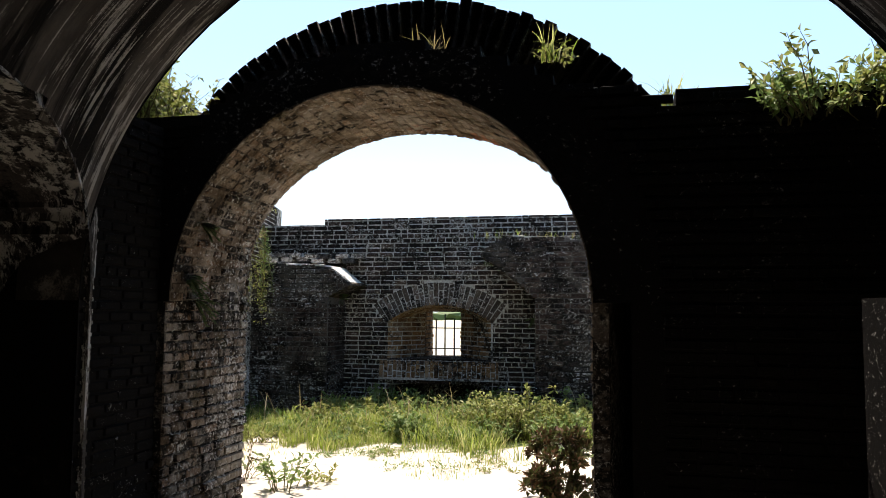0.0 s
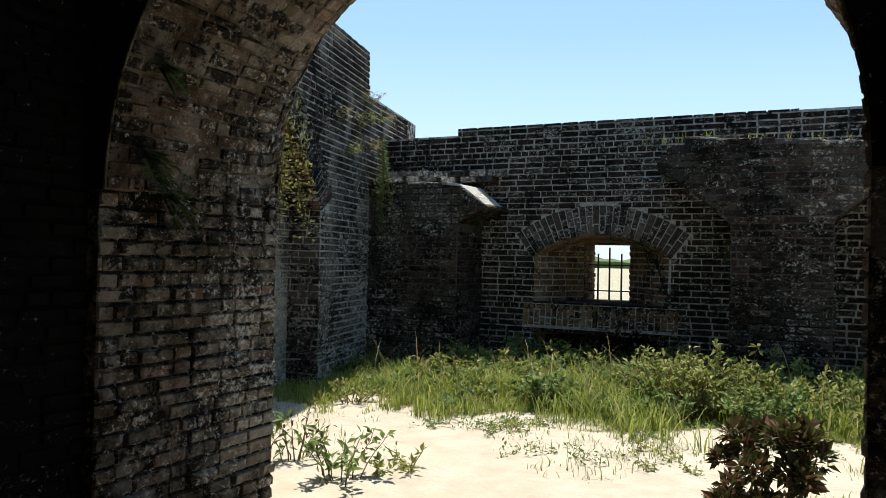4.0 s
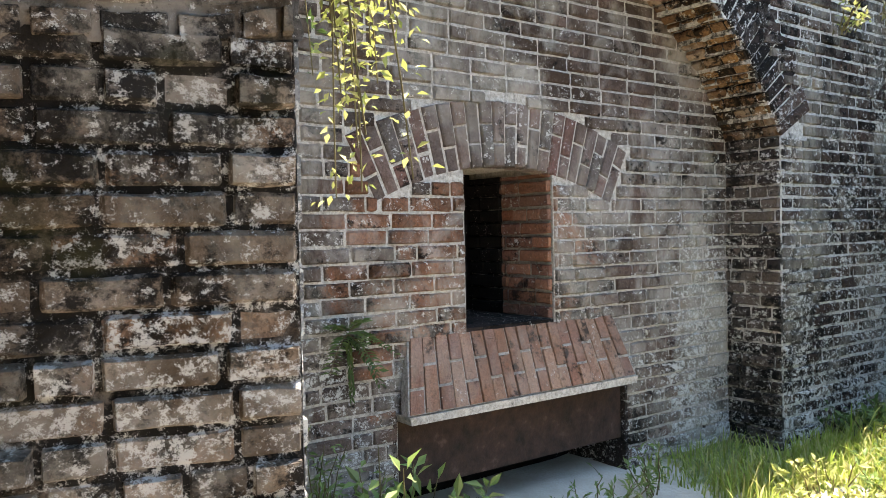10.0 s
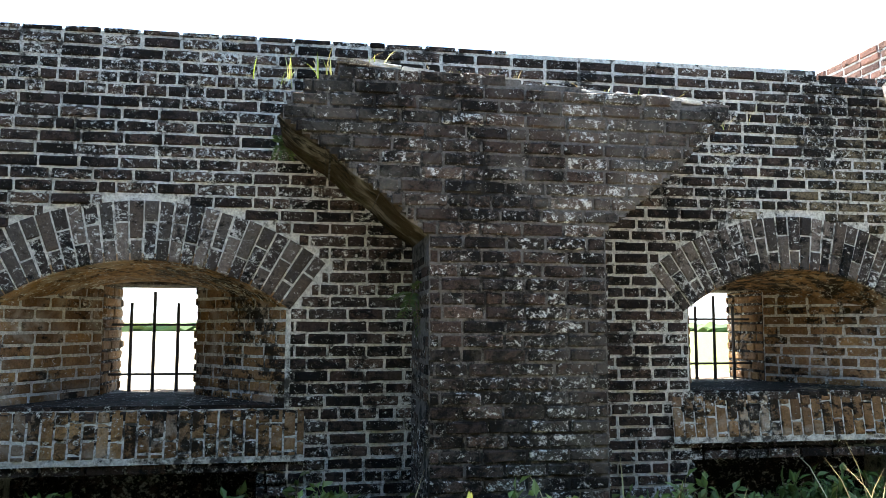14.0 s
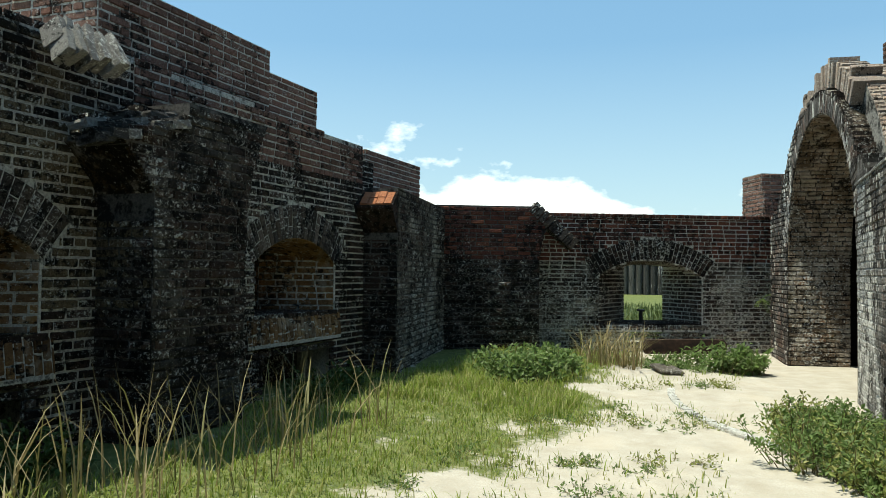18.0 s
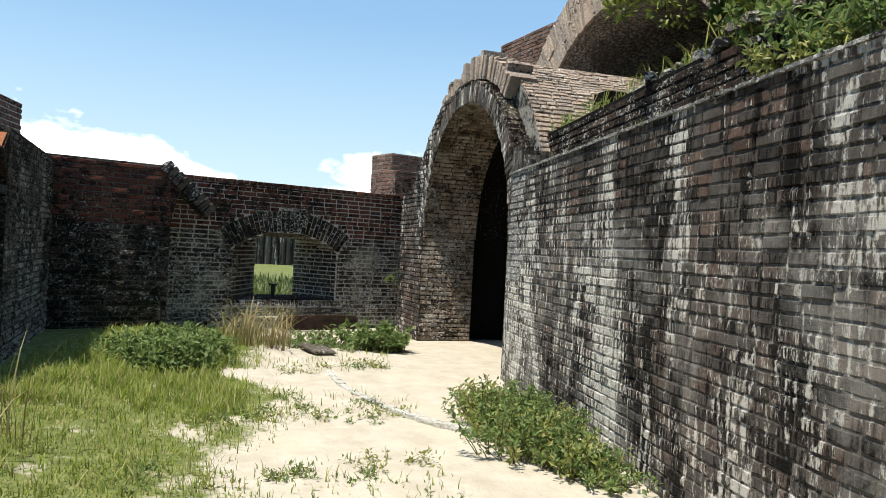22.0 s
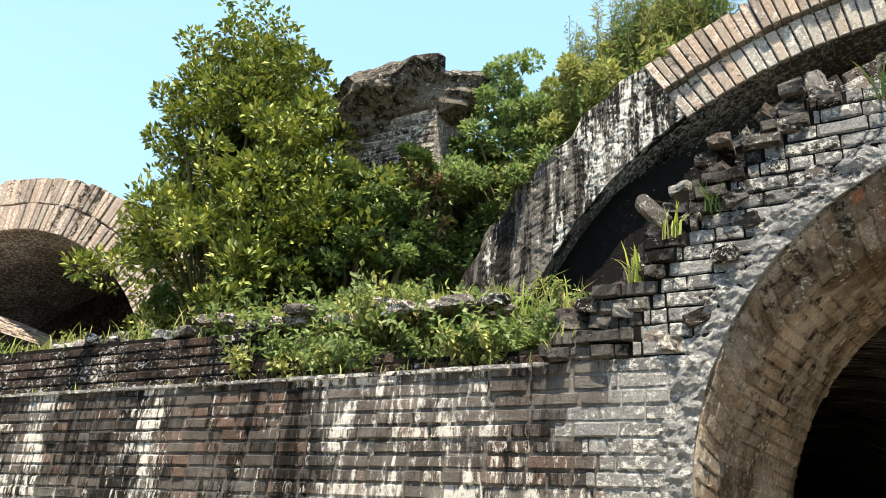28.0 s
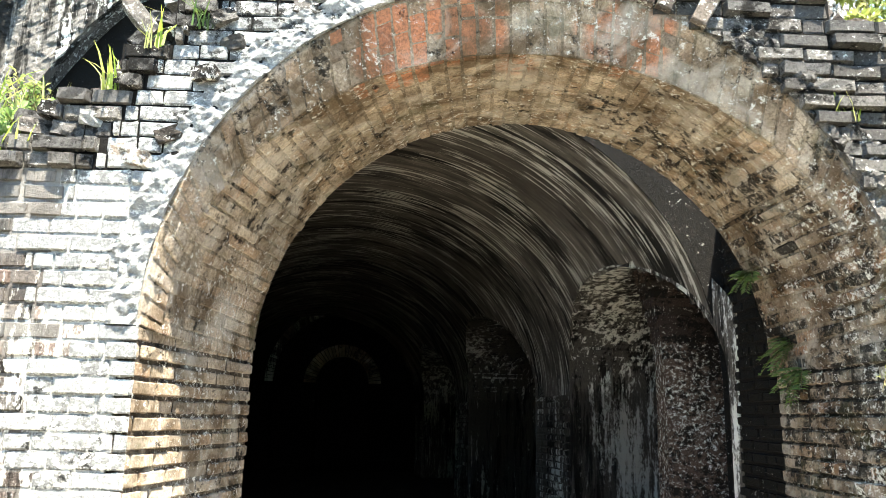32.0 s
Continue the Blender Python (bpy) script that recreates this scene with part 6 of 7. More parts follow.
# leaves darkened to carry the wall's shade
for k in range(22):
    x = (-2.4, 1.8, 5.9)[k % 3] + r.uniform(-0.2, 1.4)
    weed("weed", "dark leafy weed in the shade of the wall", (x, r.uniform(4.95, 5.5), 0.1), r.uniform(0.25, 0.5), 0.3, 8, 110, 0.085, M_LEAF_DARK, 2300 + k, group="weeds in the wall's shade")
spots = [(r.uniform(16.0, 30.0), r.uniform(0.5, 9.0), -0.08) for _ in range(9000)]
blades("meadow_grass", "rough green meadow grass beyond the end wall", spots, r.uniform(0.2, 0.6, len(spots)), M_MEADOW, 31, 0.02, 0.9)
# leafy weeds in front of the embrasure wall
for k in range(130):
    x = r.uniform(-3.0, 1.3)
    y = r.uniform(3.3, 4.75) if k % 3 else r.uniform(4.3, 5.2)
    if not free_of_wall(x, y):
        continue
    hot = y < 4.4
    weed("weed", "leafy green weed in front of the brick wall", (x, y, ground_z(x, y)), r.uniform(0.22, 0.52) * (1.25 if x > 0.2 else 1.0), r.uniform(0.2, 0.36), 9, 190, r.uniform(0.05, 0.085), M_LEAF if r.random() < 0.6 else M_LEAF_YEL, 1000 + k, group="weeds along the wall")
for k, (x, y, h) in enumerate(((-0.1, 3.72, 0.72), (0.2, 3.66, 0.92), (0.45, 3.7, 0.75), (-1.55, 4.4, 0.7), (1.25, 3.6, 0.7))):
    weed("vine_weed", "sprawling yellow-green vine weed", (x, y, ground_z(x, y)), h, 0.42, 12, 230, 0.06, M_LEAF_YEL, 1200 + k, group="vine weeds")
spots = scatter(110, -3.6, 2.4, 3.3, 4.8, free_of_wall, r)
blades("tall_grass", "grass stalks with pale seed heads", spots, r.uniform(0.35, 0.7, len(spots)), M_STRAW, 28, 0.005, 0.8)
for k in range(46):
    x, y = r.uniform(8.4, 10.3), r.uniform(3.2, 4.4)
    if (x - 9.35) ** 2 / 0.9 + (y - 3.75) ** 2 / 0.35 < 1:
        weed("weed", "low mound of leafy weeds in the turf", (x, y, ground_z(x, y)), r.uniform(0.25, 0.62), 0.3, 8, 130, 0.085, M_LEAF, 1300 + k, group="weeds in the turf")
for k in range(14):
    weed("weed", "leafy weed at the foot of the end wall", (r.uniform(10.6, 12.2), 2.2 + r.uniform(-0.4, 0.5), 0.05), r.uniform(0.15, 0.32), 0.25, 7, 110, 0.06, M_LEAF, 1400 + k, group="weeds by the end wall")
for k in range(12):
    weed("bush", "dense green leafy bush beside the far arch", (11.25 + r.normal(0, 0.2), 1.35 + r.normal(0, 0.16), 0), r.uniform(0.45, 0.75), 0.34, 9, 150, 0.1, M_LEAF, 1450 + k, group="bushes by the far arch", category="bush")
for k in range(50):
    t = (k % 25) / 24
    weed("weed", "thick green weeds at the foot of the streaked wall", (5.0 + 2.4 * t + r.uniform(-0.1, 0.1), 0.28 + r.uniform(0, 0.75) * math.sin(math.pi * t), 0), r.uniform(0.32, 0.6) * (0.6 + 0.6 * math.sin(math.pi * t)), 0.34, 10, 230, 0.05, M_LEAF if k % 3 else M_LEAF_YEL, 1500 + k, group="weeds under the wall")
shrub("bush", "small dark bush with rusty leaves by the arch", (0.72, 0.5, 0), 0.62, 0.40, 34, 80, 0.06, M_LEAF_RUST, 51, "bush")
weed("weed", "leafy plant at the foot of the arch", (-1.72, 0.42, 0), 0.55, 0.34, 10, 170, 0.075, M_LEAF, 1601)
for k, (x, y, h) in enumerate(((-2.7, 0.46, 0.75), (-2.95, 0.5, 0.85), (-3.2, 0.6, 0.75), (-2.9, 0.75, 0.6), (-2.55, 0.62, 0.5), (-3.3, 0.85, 0.5))):
    weed("weed", "bright leafy plant at the foot of the jamb", (x, y, 0), h, 0.3, 9, 170, 0.085, M_LEAF, 1650 + k, slim=0.4, group="plants at the jamb")
weed("weed", "dry rusty plant by the niche", (-2.3, 0.72, 0), 0.55, 0.25, 9, 70, 0.05, M_LEAF_RUST, 1602)
weed("weed", "small weed on the sand", (-1.55, 0.95, 0), 0.22, 0.36, 9, 110, 0.055, M_LEAF_YEL, 1603)
for k in range(10):
    weed("weed", "low green weeds by the niche", (r.uniform(-3.2, -2.1), r.uniform(2.4, 3.6), 0.03), r.uniform(0.2, 0.4), 0.28, 8, 120, 0.055, M_LEAF_YEL if k % 2 else M_LEAF, 1610 + k, group="weeds by the niche")


def hanging(name, label, base, length, n, count, size, mat, seed, spread=0.12):
    """A vine that hangs down a wall."""
    q = np.random.default_rng(seed)
    ob = tagged(new(name), label, "vine")
    ob.location = base
    lines = []
    for _ in range(n):
        dx, dy, ln = q.normal(0, spread), q.uniform(0.0, spread), length * q.uniform(0.5, 1.0)
        lines.append([(dx * t + 0.02 * math.sin(5 * t + dx * 30), dy * math.sqrt(t), -ln * t) for t in np.linspace(0, 1, 7)])
    tagged(part("stem", stems_mesh("stem", lines, 0.004, 0.002), M_STEM, ob), kind="stuff")
    at, way = on_stems(lines, count, q, 0.05, 0.06)
    tagged(part("leaf", leaves_mesh("leaves", at, way, size * q.uniform(0.6, 1.2, len(at)), 0.5, q, 0.6), mat, ob), kind="stuff")
    return ob


hanging("hanging_vine", "yellow-green vine hanging at the arch's edge", (-2.02, 0.06, 2.62), 1.2, 14, 1100, 0.027, M_LEAF_YEL, 71, 0.17)

hanging("hanging_vine", "dark creeper in the corner beside the pier", (-4.1, 4.78, 2.95), 1.35, 12, 1100, 0.03, M_LEAF, 74, 0.09)


def fern(name, label, base, out, n, length, seed, mat=None):
    """Fronds that arch out of a wall, with paired leaflets."""
    q = np.random.default_rng(seed)
    ob = tagged(new(name), label, "fern")
    ob.location = base
    lines, pts, ways = [], [], []
    out = np.array(out, float)
    for _ in range(n):
        d = out + q.normal(0, 0.5, 3)
        d /= np.linalg.norm(d)
        ln = length * q.uniform(0.6, 1.0)
        line = [tuple(d * ln * t + np.array((0, 0, -0.45 * ln * t * t))) for t in np.linspace(0, 1, 7)]
        lines.append(line)
        side = np.cross(d, (0, 0, 1))
        for t in np.linspace(0.15, 1, 12):
            for s in (-1, 1):
                pts.append(d * ln * t + np.array((0, 0, -0.45 * ln * t * t)))
                ways.append(side * s + d * 0.5)
    tagged(part("stem", stems_mesh("stem", lines, 0.003, 0.0015), M_STEM, ob), kind="stuff")
    pts, ways = np.array(pts), np.array(ways)
    tagged(part("frond", leaves_mesh("fronds", pts, ways, 0.05 * q.uniform(0.7, 1.1, len(pts)), 0.32, q, 0.1), mat or M_LEAF_DARK, ob), kind="stuff")
    return ob


fern("wall_fern", "dark fern growing from the brick jamb", (-1.92, -1.0, 1.86), (1, 0.1, -0.3), 9, 0.2, 81)
fern("wall_fern", "green fern growing from the arch's brick soffit", (-1.91, -0.9, 1.70), (1, 0.5, 0), 8, 0.2, 82)
fern("wall_fern", "small green fern high in the arch", (-1.76, -1.1, 2.26), (1, 0.4, -0.3), 6, 0.14, 83)
fern("wall_fern", "fern beside the niche's sill", tuple(NW.at(0.55, 0.95, 0.02)), (0.95, 0.2, 0.1), 9, 0.26, 84)
fern("wall_fern", "pale plant growing from the end wall", tuple(W3.at(0.35, 0.95, 0.02)), (-0.9, -0.4, 0.2), 7, 0.3, 85, M_LEAF)
fern("wall_fern", "fern in the corner of the pier", (0.02, 5.3, 1.55), (-0.6, -0.8, 0), 7, 0.2, 86)
fern("wall_fern", "fern in the corner of the pier", (-3.0, 5.3, 1.9), (0.6, -0.8, 0), 7, 0.2, 87)
fern("wall_fern", "small fern in the brick face", (-0.75, 5.6, 2.45), (0.1, -1, -0.2), 6, 0.13, 88)

# plants on the wall tops
def tuft(label, x, y, z, h, n, seed, mat=None, spread=0.14, curl=0.9, width=0.005):
    q = np.random.default_rng(seed)
    sp = [(x + q.normal(0, spread), y + q.normal(0, spread * 0.5), z - 0.02) for _ in range(n)]
    blades("grass_tuft", label, sp, q.uniform(0.4, 1.0, n) * h, mat or M_GRASS, seed, width, curl)


k = 0
for x in np.arange(-0.6, 2.0, 0.22):
    tuft("dry grass on top of the pier", x, 5.2, 2.74 - 0.07 * (x + 0.44), 0.2, 12, 3000 + k, M_STRAW if k % 2 else M_GRASS)
    k += 1
for u, z in ((4.35, 3.0), (4.6, 2.75), (4.75, 3.15), (3.7, 2.95), (3.9, 2.6), (4.5, 3.3)):
    p = NF.at(u, z, 0.02)
    weed("wall_weed", "dried weed growing out of the brick wall", tuple(p), 0.22, 0.2, 9, 60, 0.05, M_STRAW if k % 2 else M_LEAF_YEL, 3100 + k, lean=(0.15, 0), group="weeds in the wall")
    k += 1
for x in np.arange(2.1, 9.4, 0.2):
    z = 2.9
    weed("ledge_weed", "sunlit weed on the broken wall top", (x + r.uniform(-0.1, 0.1), -0.75 + r.uniform(-0.25, 0.2), z), r.uniform(0.15, 0.42), 0.22, 7, 110, 0.045, M_LEAF_YEL if k % 3 else M_LEAF, 3200 + k, group="weeds on the wall top")
    if k % 2:
        tuft("grass on the broken wall top", x, -0.5, 2.88, 0.3, 22, 3300 + k)
    if k % 3 == 0:
        tuft("small tuft on the brick ledge", x + 0.15, -0.2, 2.44, 0.13, 10, 3400 + k)
    k += 1
shrub("shrub", "big sunlit shrub growing over the casemates", (5.75, -1.45, 2.95), 3.3, 1.5, 320, 150, 0.07, M_LEAF_SHRUB, 52, lobes=17)
# darker leaves stand for the shade inside the crown
shrub("shrub", "inner growth of the big shrub, darkened for its shade", (5.85, -1.8, 2.95), 2.5, 1.0, 90, 160, 0.075, M_LEAF_DARK, 53)
shrub("bush", "bright leafy growth above the arch's haunch", (3.35, -2.35, 4.2), 1.75, 0.75, 60, 170, 0.055, M_LEAF, 54, "bush")
shrub("bush", "bright leafy growth above the arch's haunch", (2.6, -2.4, 4.7), 1.15, 0.75, 46, 170, 0.055, M_LEAF_YEL, 55, "bush")
shrub("bush", "dark leafy vines over the bank's stub wall", (3.75, -2.45, 3.7), 1.6, 0.65, 46, 130, 0.065, M_LEAF_DARK, 56, "bush")
for q in range(60):
    x, y = r.uniform(2.2, 4.8), r.uniform(-1.5, -0.6)
    if x < 2.6 and y > -1.2:
        continue
    weed("bank_weed", "bright green weeds on the earth bank", (x, y, mound_z(x, y) - 0.05), r.uniform(0.35, 0.7), 0.4, 11, 300, 0.065, M_LEAF if q % 3 else M_LEAF_YEL, 3500 + q, group="weeds on the bank")
for q in range(60):
    x, y = r.uniform(2.1, 4.3), r.uniform(-0.98, -0.36)
    weed("bank_weed", "bright sunlit weeds at the bank's edge", (x, y, slope_z(x, y) - 0.03), r.uniform(0.3, 0.62) * (0.7 if x < 2.6 or y < -0.72 else 1.0), 0.34, 11, 260, 0.06, M_LEAF_YEL if q % 3 == 0 else M_LEAF, 3760 + q, group="weeds on the bank")
for q in range(28):
    x = r.uniform(3.95, 5.3)
    weed("bank_vine", "dark and rusty vines climbing the stub wall", (x, -1.86 + r.uniform(-0.05, 0.1), r.uniform(3.2, 4.55)), r.uniform(0.4, 0.65), 0.36, 9, 200, 0.07, (M_LEAF_DARK, M_LEAF, M_LEAF_RUST)[q % 3], 3590 + q, group="vines on the bank")
for q in range(18):
    x, y = r.uniform(3.1, 5.2), r.uniform(-2.6, -2.2)
    weed("bank_vine", "dark leafy vines climbing the bank", (x, y, mound_z(x, y) + r.uniform(0.2, 0.9)), r.uniform(0.4, 0.8), 0.4, 9, 240, 0.08, M_LEAF_DARK if q % 3 else M_LEAF, 3560 + q, group="vines on the bank")
for q in range(54):
    x, y = r.uniform(1.9, 4.0), r.uniform(-2.7, -2.22)
    weed("bank_weed", "bright green weeds above the great arch", (x, y, mound_z(x, y) - 0.05), r.uniform(0.45, 0.85), 0.4, 11, 300, 0.065, M_LEAF if q % 3 else M_LEAF_YEL, 3600 + q, group="weeds on the bank")
for q in range(30):
    x, y = r.uniform(1.4, 3.7), r.uniform(-2.7, -2.22)
    weed("tall_weed", "tall feathery weed on the vault's crown", (x, y, mound_z(x, y) - 0.05), r.uniform(0.9, 1.6), 0.22, 7, 620, 0.075, M_LEAF, 3700 + q, slim=0.16, group="tall weeds", first=0.05)
for q in range(56):
    x, y = r.uniform(-4.0, -0.9), r.uniform(-2.7, -2.22)
    weed("bank_weed", "sunlit weeds over the casemate", (x, y, mound_z(x, y) - 0.05), r.uniform(0.4, 0.75) * (1.35 if x < -1.6 else 0.55), 0.34, 10, 220, 0.055, M_LEAF_YEL if q % 3 else M_LEAF, 3800 + q, slim=0.3, group="weeds over the casemate")
for q in range(26):
    x = r.uniform(-3.6, -2.15)
    weed("wall_weed", "yellow-green bush on the broken wall", (x, r.uniform(-1.2, -0.4), 3.05), r.uniform(0.5, 1.2), 0.4, 10, 220, 0.06, M_LEAF_YEL, 3900 + q, group="bushes on the broken wall")
shrub("bush", "sunlit yellow-green bush behind the broken arch", (-2.95, -1.0, 3.0), 1.9, 0.85, 70, 170, 0.055, M_LEAF_YEL, 57, "bush")
shrub("bush", "tall sunlit bush on the vault's flank", (-3.8, -1.7, 3.0), 2.4, 1.0, 80, 170, 0.055, M_LEAF_SHRUB, 58, "bush")
for q, (x, y, z) in enumerate(((1.2, -0.25, 3.1), (1.38, -0.2, 2.85), (0.95, -0.3, 3.45), (1.75, -0.3, 2.6), (-0.5, -0.2, 3.72), (0.2, -0.3, 3.75), (-1.5, -0.2, 3.4), (1.6, -0.8, 3.05), (2.2, -0.9, 2.95), (2.6, -0.8, 2.95), (-0.1, -0.9, 3.45), (0.8, -0.9, 3.4))):
    tuft("grass in the broken arch", x, y, z, 0.3, 26, 4000 + q, M_GRASS if q % 2 else M_STRAW, 0.06, 1.0, 0.007)
    if q % 2:
        weed("wall_weed", "weed rooted in the broken arch", (x, y, z), 0.18, 0.18, 6, 60, 0.05, M_LEAF_YEL, 4100 + q, group="weeds in the arch")

hanging("hanging_vine", "leafy vine hanging from the broken wall", (-2.35, 0.05, 3.25), 1.5, 9, 700, 0.034, M_LEAF, 72, 0.16)
hanging("hanging_vine", "leafy vine hanging from the broken wall", (-2.75, 0.05, 3.3), 1.7, 9, 700, 0.034, M_LEAF_DARK, 73, 0.18)
for q, (x, y, z) in enumerate(((1.32, 0.02, 3.0), (1.12, 0.03, 3.1), (1.5, 0.0, 2.8), (0.35, 0.02, 3.52), (-0.25, 0.02, 3.55), (-0.6, 0.0, 3.5), (-1.75, 0.02, 2.75), (-1.95, 0.03, 2.5), (1.9, 0.0, 2.48))):
    tuft("spiky grass tuft rooted in the broken bricks", x, y, z, 0.22, 14, 4200 + q, M_LEAF_DARK if q % 2 else M_GRASS, 0.03, 1.1, 0.006)
# dense creepers that hide the bank stub's foot
shrub("bush", "dark creepers hiding the foot of the stub wall", (4.45, -1.6, 3.2), 1.55, 0.55, 60, 170, 0.06, M_LEAF_DARK, 61, "bush")
shrub("bush", "green creepers hiding the foot of the stub wall", (4.1, -1.55, 3.15), 1.35, 0.42, 46, 170, 0.055, M_LEAF, 62, "bush")
r2 = np.random.default_rng(4500)
for q in range(22):
    x, y = r2.uniform(1.5, 3.3), r2.uniform(-2.6, -2.22)
    weed("tall_weed", "tall feathery weed on the vault's crown", (x, y, mound_z(x, y) + 0.1), r2.uniform(1.1, 1.8), 0.2, 8, 700, 0.07, M_LEAF if q % 2 else M_LEAF_YEL, 4510 + q, slim=0.16, group="tall weeds", first=0.05)
# growth along the embrasure wall's foot, mostly in leaves darkened for the wall's shade
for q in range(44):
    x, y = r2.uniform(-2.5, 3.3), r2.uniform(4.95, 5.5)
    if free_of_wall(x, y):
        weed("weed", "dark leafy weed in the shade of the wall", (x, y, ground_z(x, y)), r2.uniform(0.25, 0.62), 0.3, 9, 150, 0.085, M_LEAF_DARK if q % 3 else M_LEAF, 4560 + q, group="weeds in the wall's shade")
# turf and ferns at the niche's foot
spots = [tuple(NF.at(u, 0, d)) for u, d in zip(r2.uniform(3.3, 6.4, 1500), 0.03 + 0.75 * r2.random(1500) ** 1.3)]
spots = [(x, y, ground_z(x, y) - 0.01) for x, y, z in spots]
blades("grass", "short grass along the niche wall's foot", spots, r2.uniform(0.06, 0.2, len(spots)), M_GRASS, 4620, 0.006, 0.9)
for q in range(12):
    x, y, z = NF.at(r2.uniform(3.75, 6.2), 0, r2.uniform(0.1, 0.4))
    weed("weed", "dark weed at the foot of the niche wall", (x, y, ground_z(x, y)), r2.uniform(0.2, 0.45), 0.26, 8, 110, 0.06, M_LEAF if q % 2 else M_LEAF_DARK, 4630 + q, group="weeds by the niche")
for q, (u, h) in enumerate(((0.28, 0.85), (0.42, 0.7), (0.55, 0.45), (0.9, 0.3), (1.3, 0.25), (1.75, 0.3), (2.15, 0.35))):
    x, y, z = NW.at(u, 0, 0.16 + 0.2 * (u > 0.7))
    weed("weed", "fresh green fern weed below the niche sill", (x, y, ground_z(x, y)), h, 0.24, 8, 130, 0.05, M_LEAF, 4650 + q, slim=0.3, group="weeds by the niche")
shrub("bush", "dark creepers hiding the corner of the stub wall", (4.05, -1.72, 3.4), 1.45, 0.4, 60, 170, 0.06, M_LEAF_DARK, 63, "bush")
for q in range(14):
    weed("bank_vine", "green and rusty vines climbing the stub wall", (r2.uniform(3.85, 4.35), -1.82 + r2.uniform(-0.05, 0.1), r2.uniform(3.6, 4.5)), r2.uniform(0.4, 0.65), 0.3, 9, 260, 0.075, (M_LEAF, M_LEAF_YEL, M_LEAF_RUST)[q % 3], 4700 + q, group="vines on the bank")
for q, (x, y, h) in enumerate(((-0.32, 3.7, 0.95), (-0.16, 3.62, 0.85), (0.05, 3.58, 0.85), (0.25, 3.75, 0.9), (-0.5, 3.85, 0.7), (-0.02, 3.8, 0.8))):
    weed("vine_weed", "sprawling yellow-green vine weed", (x, y, ground_z(x, y)), h, 0.34, 12, 260, 0.065, M_LEAF_YEL, 4720 + q, group="vine weeds")
spots = [tuple(NW.at(u, 0, d)) for u, d in zip(r2.uniform(2.2, 4.2, 3000), r2.uniform(0.05, 1.3, 3000)) if u < 3.22 or d > 0.4]
spots = [(x, y, ground_z(x, y) - 0.01) for x, y, z in spots if grassy(x, y) > 0.1]
blades("grass", "short grass in front of the niche", spots, r2.uniform(0.04, 0.15, len(spots)), M_GRASS, 4740, 0.006, 0.9)
for q in range(16):
    x, y = r2.uniform(1.9, 3.0), r2.uniform(-2.5, -2.22)
    weed("tall_weed", "tall feathery weed on the vault's crown", (x, y, mound_z(x, y) - 0.05), r2.uniform(1.6, 2.2), 0.2, 7, 800, 0.07, M_LEAF if q % 2 else M_LEAF_YEL, 4760 + q, slim=0.16, group="tall weeds", first=0.05)

# ---------------------------------------------------------------- rubble, rock and far things
def stone(name, label, at, size, turn, mat, seed, parent=None, rough=0.12, category="stone", worn=0.16):
    """A broken, worn block: a bevelled box pushed about by noise."""
    bm = bmesh.new()
    bmesh.ops.create_cube(bm, size=1)
    bmesh.ops.subdivide_edges(bm, edges=bm.edges[:], cuts=2, use_grid_fill=True)
    q = np.random.default_rng(seed)
    for v in bm.verts:
        c = v.co * 2
        v.co -= v.co * worn * max(0.0, (abs(c.x) ** 4 + abs(c.y) ** 4 + abs(c.z) ** 4 - 1.3)) / 2
        v.co += Vector(q.normal(0, rough * 0.25, 3))
    m = Matrix.LocRotScale(at, Euler([radians(a) for a in turn]), size)
    bmesh.ops.transform(bm, matrix=m, verts=bm.verts)
    ob = part(name, bm, mat, parent)
    return tagged(ob, label, category) if parent is None else ob


M_STONE = brick_mat("bleached lime stone", [(0.5, 0.48, 0.44), (0.58, 0.56, 0.52), (0.42, 0.4, 0.37)], 0.15, 0.7, 0.0)
M_SPRSTONE = brick_mat("chalky grey brick", [(0.30, 0.285, 0.265), (0.38, 0.36, 0.33), (0.24, 0.225, 0.21)], 0.22, 0.3, 0.0)
M_ROCK = brick_mat("rough dark concrete", [(0.11, 0.095, 0.08), (0.15, 0.13, 0.11)], 0.5, 0.22, 0.1)
q = np.random.default_rng(90)
spr = tagged(new("broken_springer"), "bleached broken springer stones on the brick pier", "rubble")
spr.location = (3.5, 5.42, 2.76)
for i in range(12):
    a = i % 6
    stone("springer_stone", "", (-0.27 + 0.095 * a + q.normal(0, 0.008), -0.02 - 0.09 * (i // 6) + q.normal(0, 0.015), 0.18 - 0.10 * (i // 6) + 0.025 * (a % 2)), (0.062, 0.17, 0.2), (-30 + q.normal(0, 6), 14 + q.normal(0, 5), q.normal(0, 6)), M_SPRSTONE, 900 + i, spr, 0.05, worn=0.05)
for i in range(21):
    col_, row_ = i % 7, i // 7
    stone("springer_stone", "", (-0.09 + 0.115 * col_ + 0.05 * row_ + q.normal(0, 0.012), -0.26 + 0.12 * row_ + q.normal(0, 0.02), -0.50 + 0.036 * col_ + 0.06 * row_ + 0.015 * (col_ % 2)), (0.17, 0.2, 0.068), (q.normal(0, 6), q.normal(-8, 6), q.normal(0, 12)), (M_BR_STEP, M_BR_STEP, M_SPRSTONE, M_BR_DARK)[i % 4], 920 + i, spr, 0.08, worn=0.06)
cap = tagged(new("sloping_cap"), "whitened sloping capstones on the brick pier", "capstone")
cap.location = (-3.2, 5.2, 2.3)
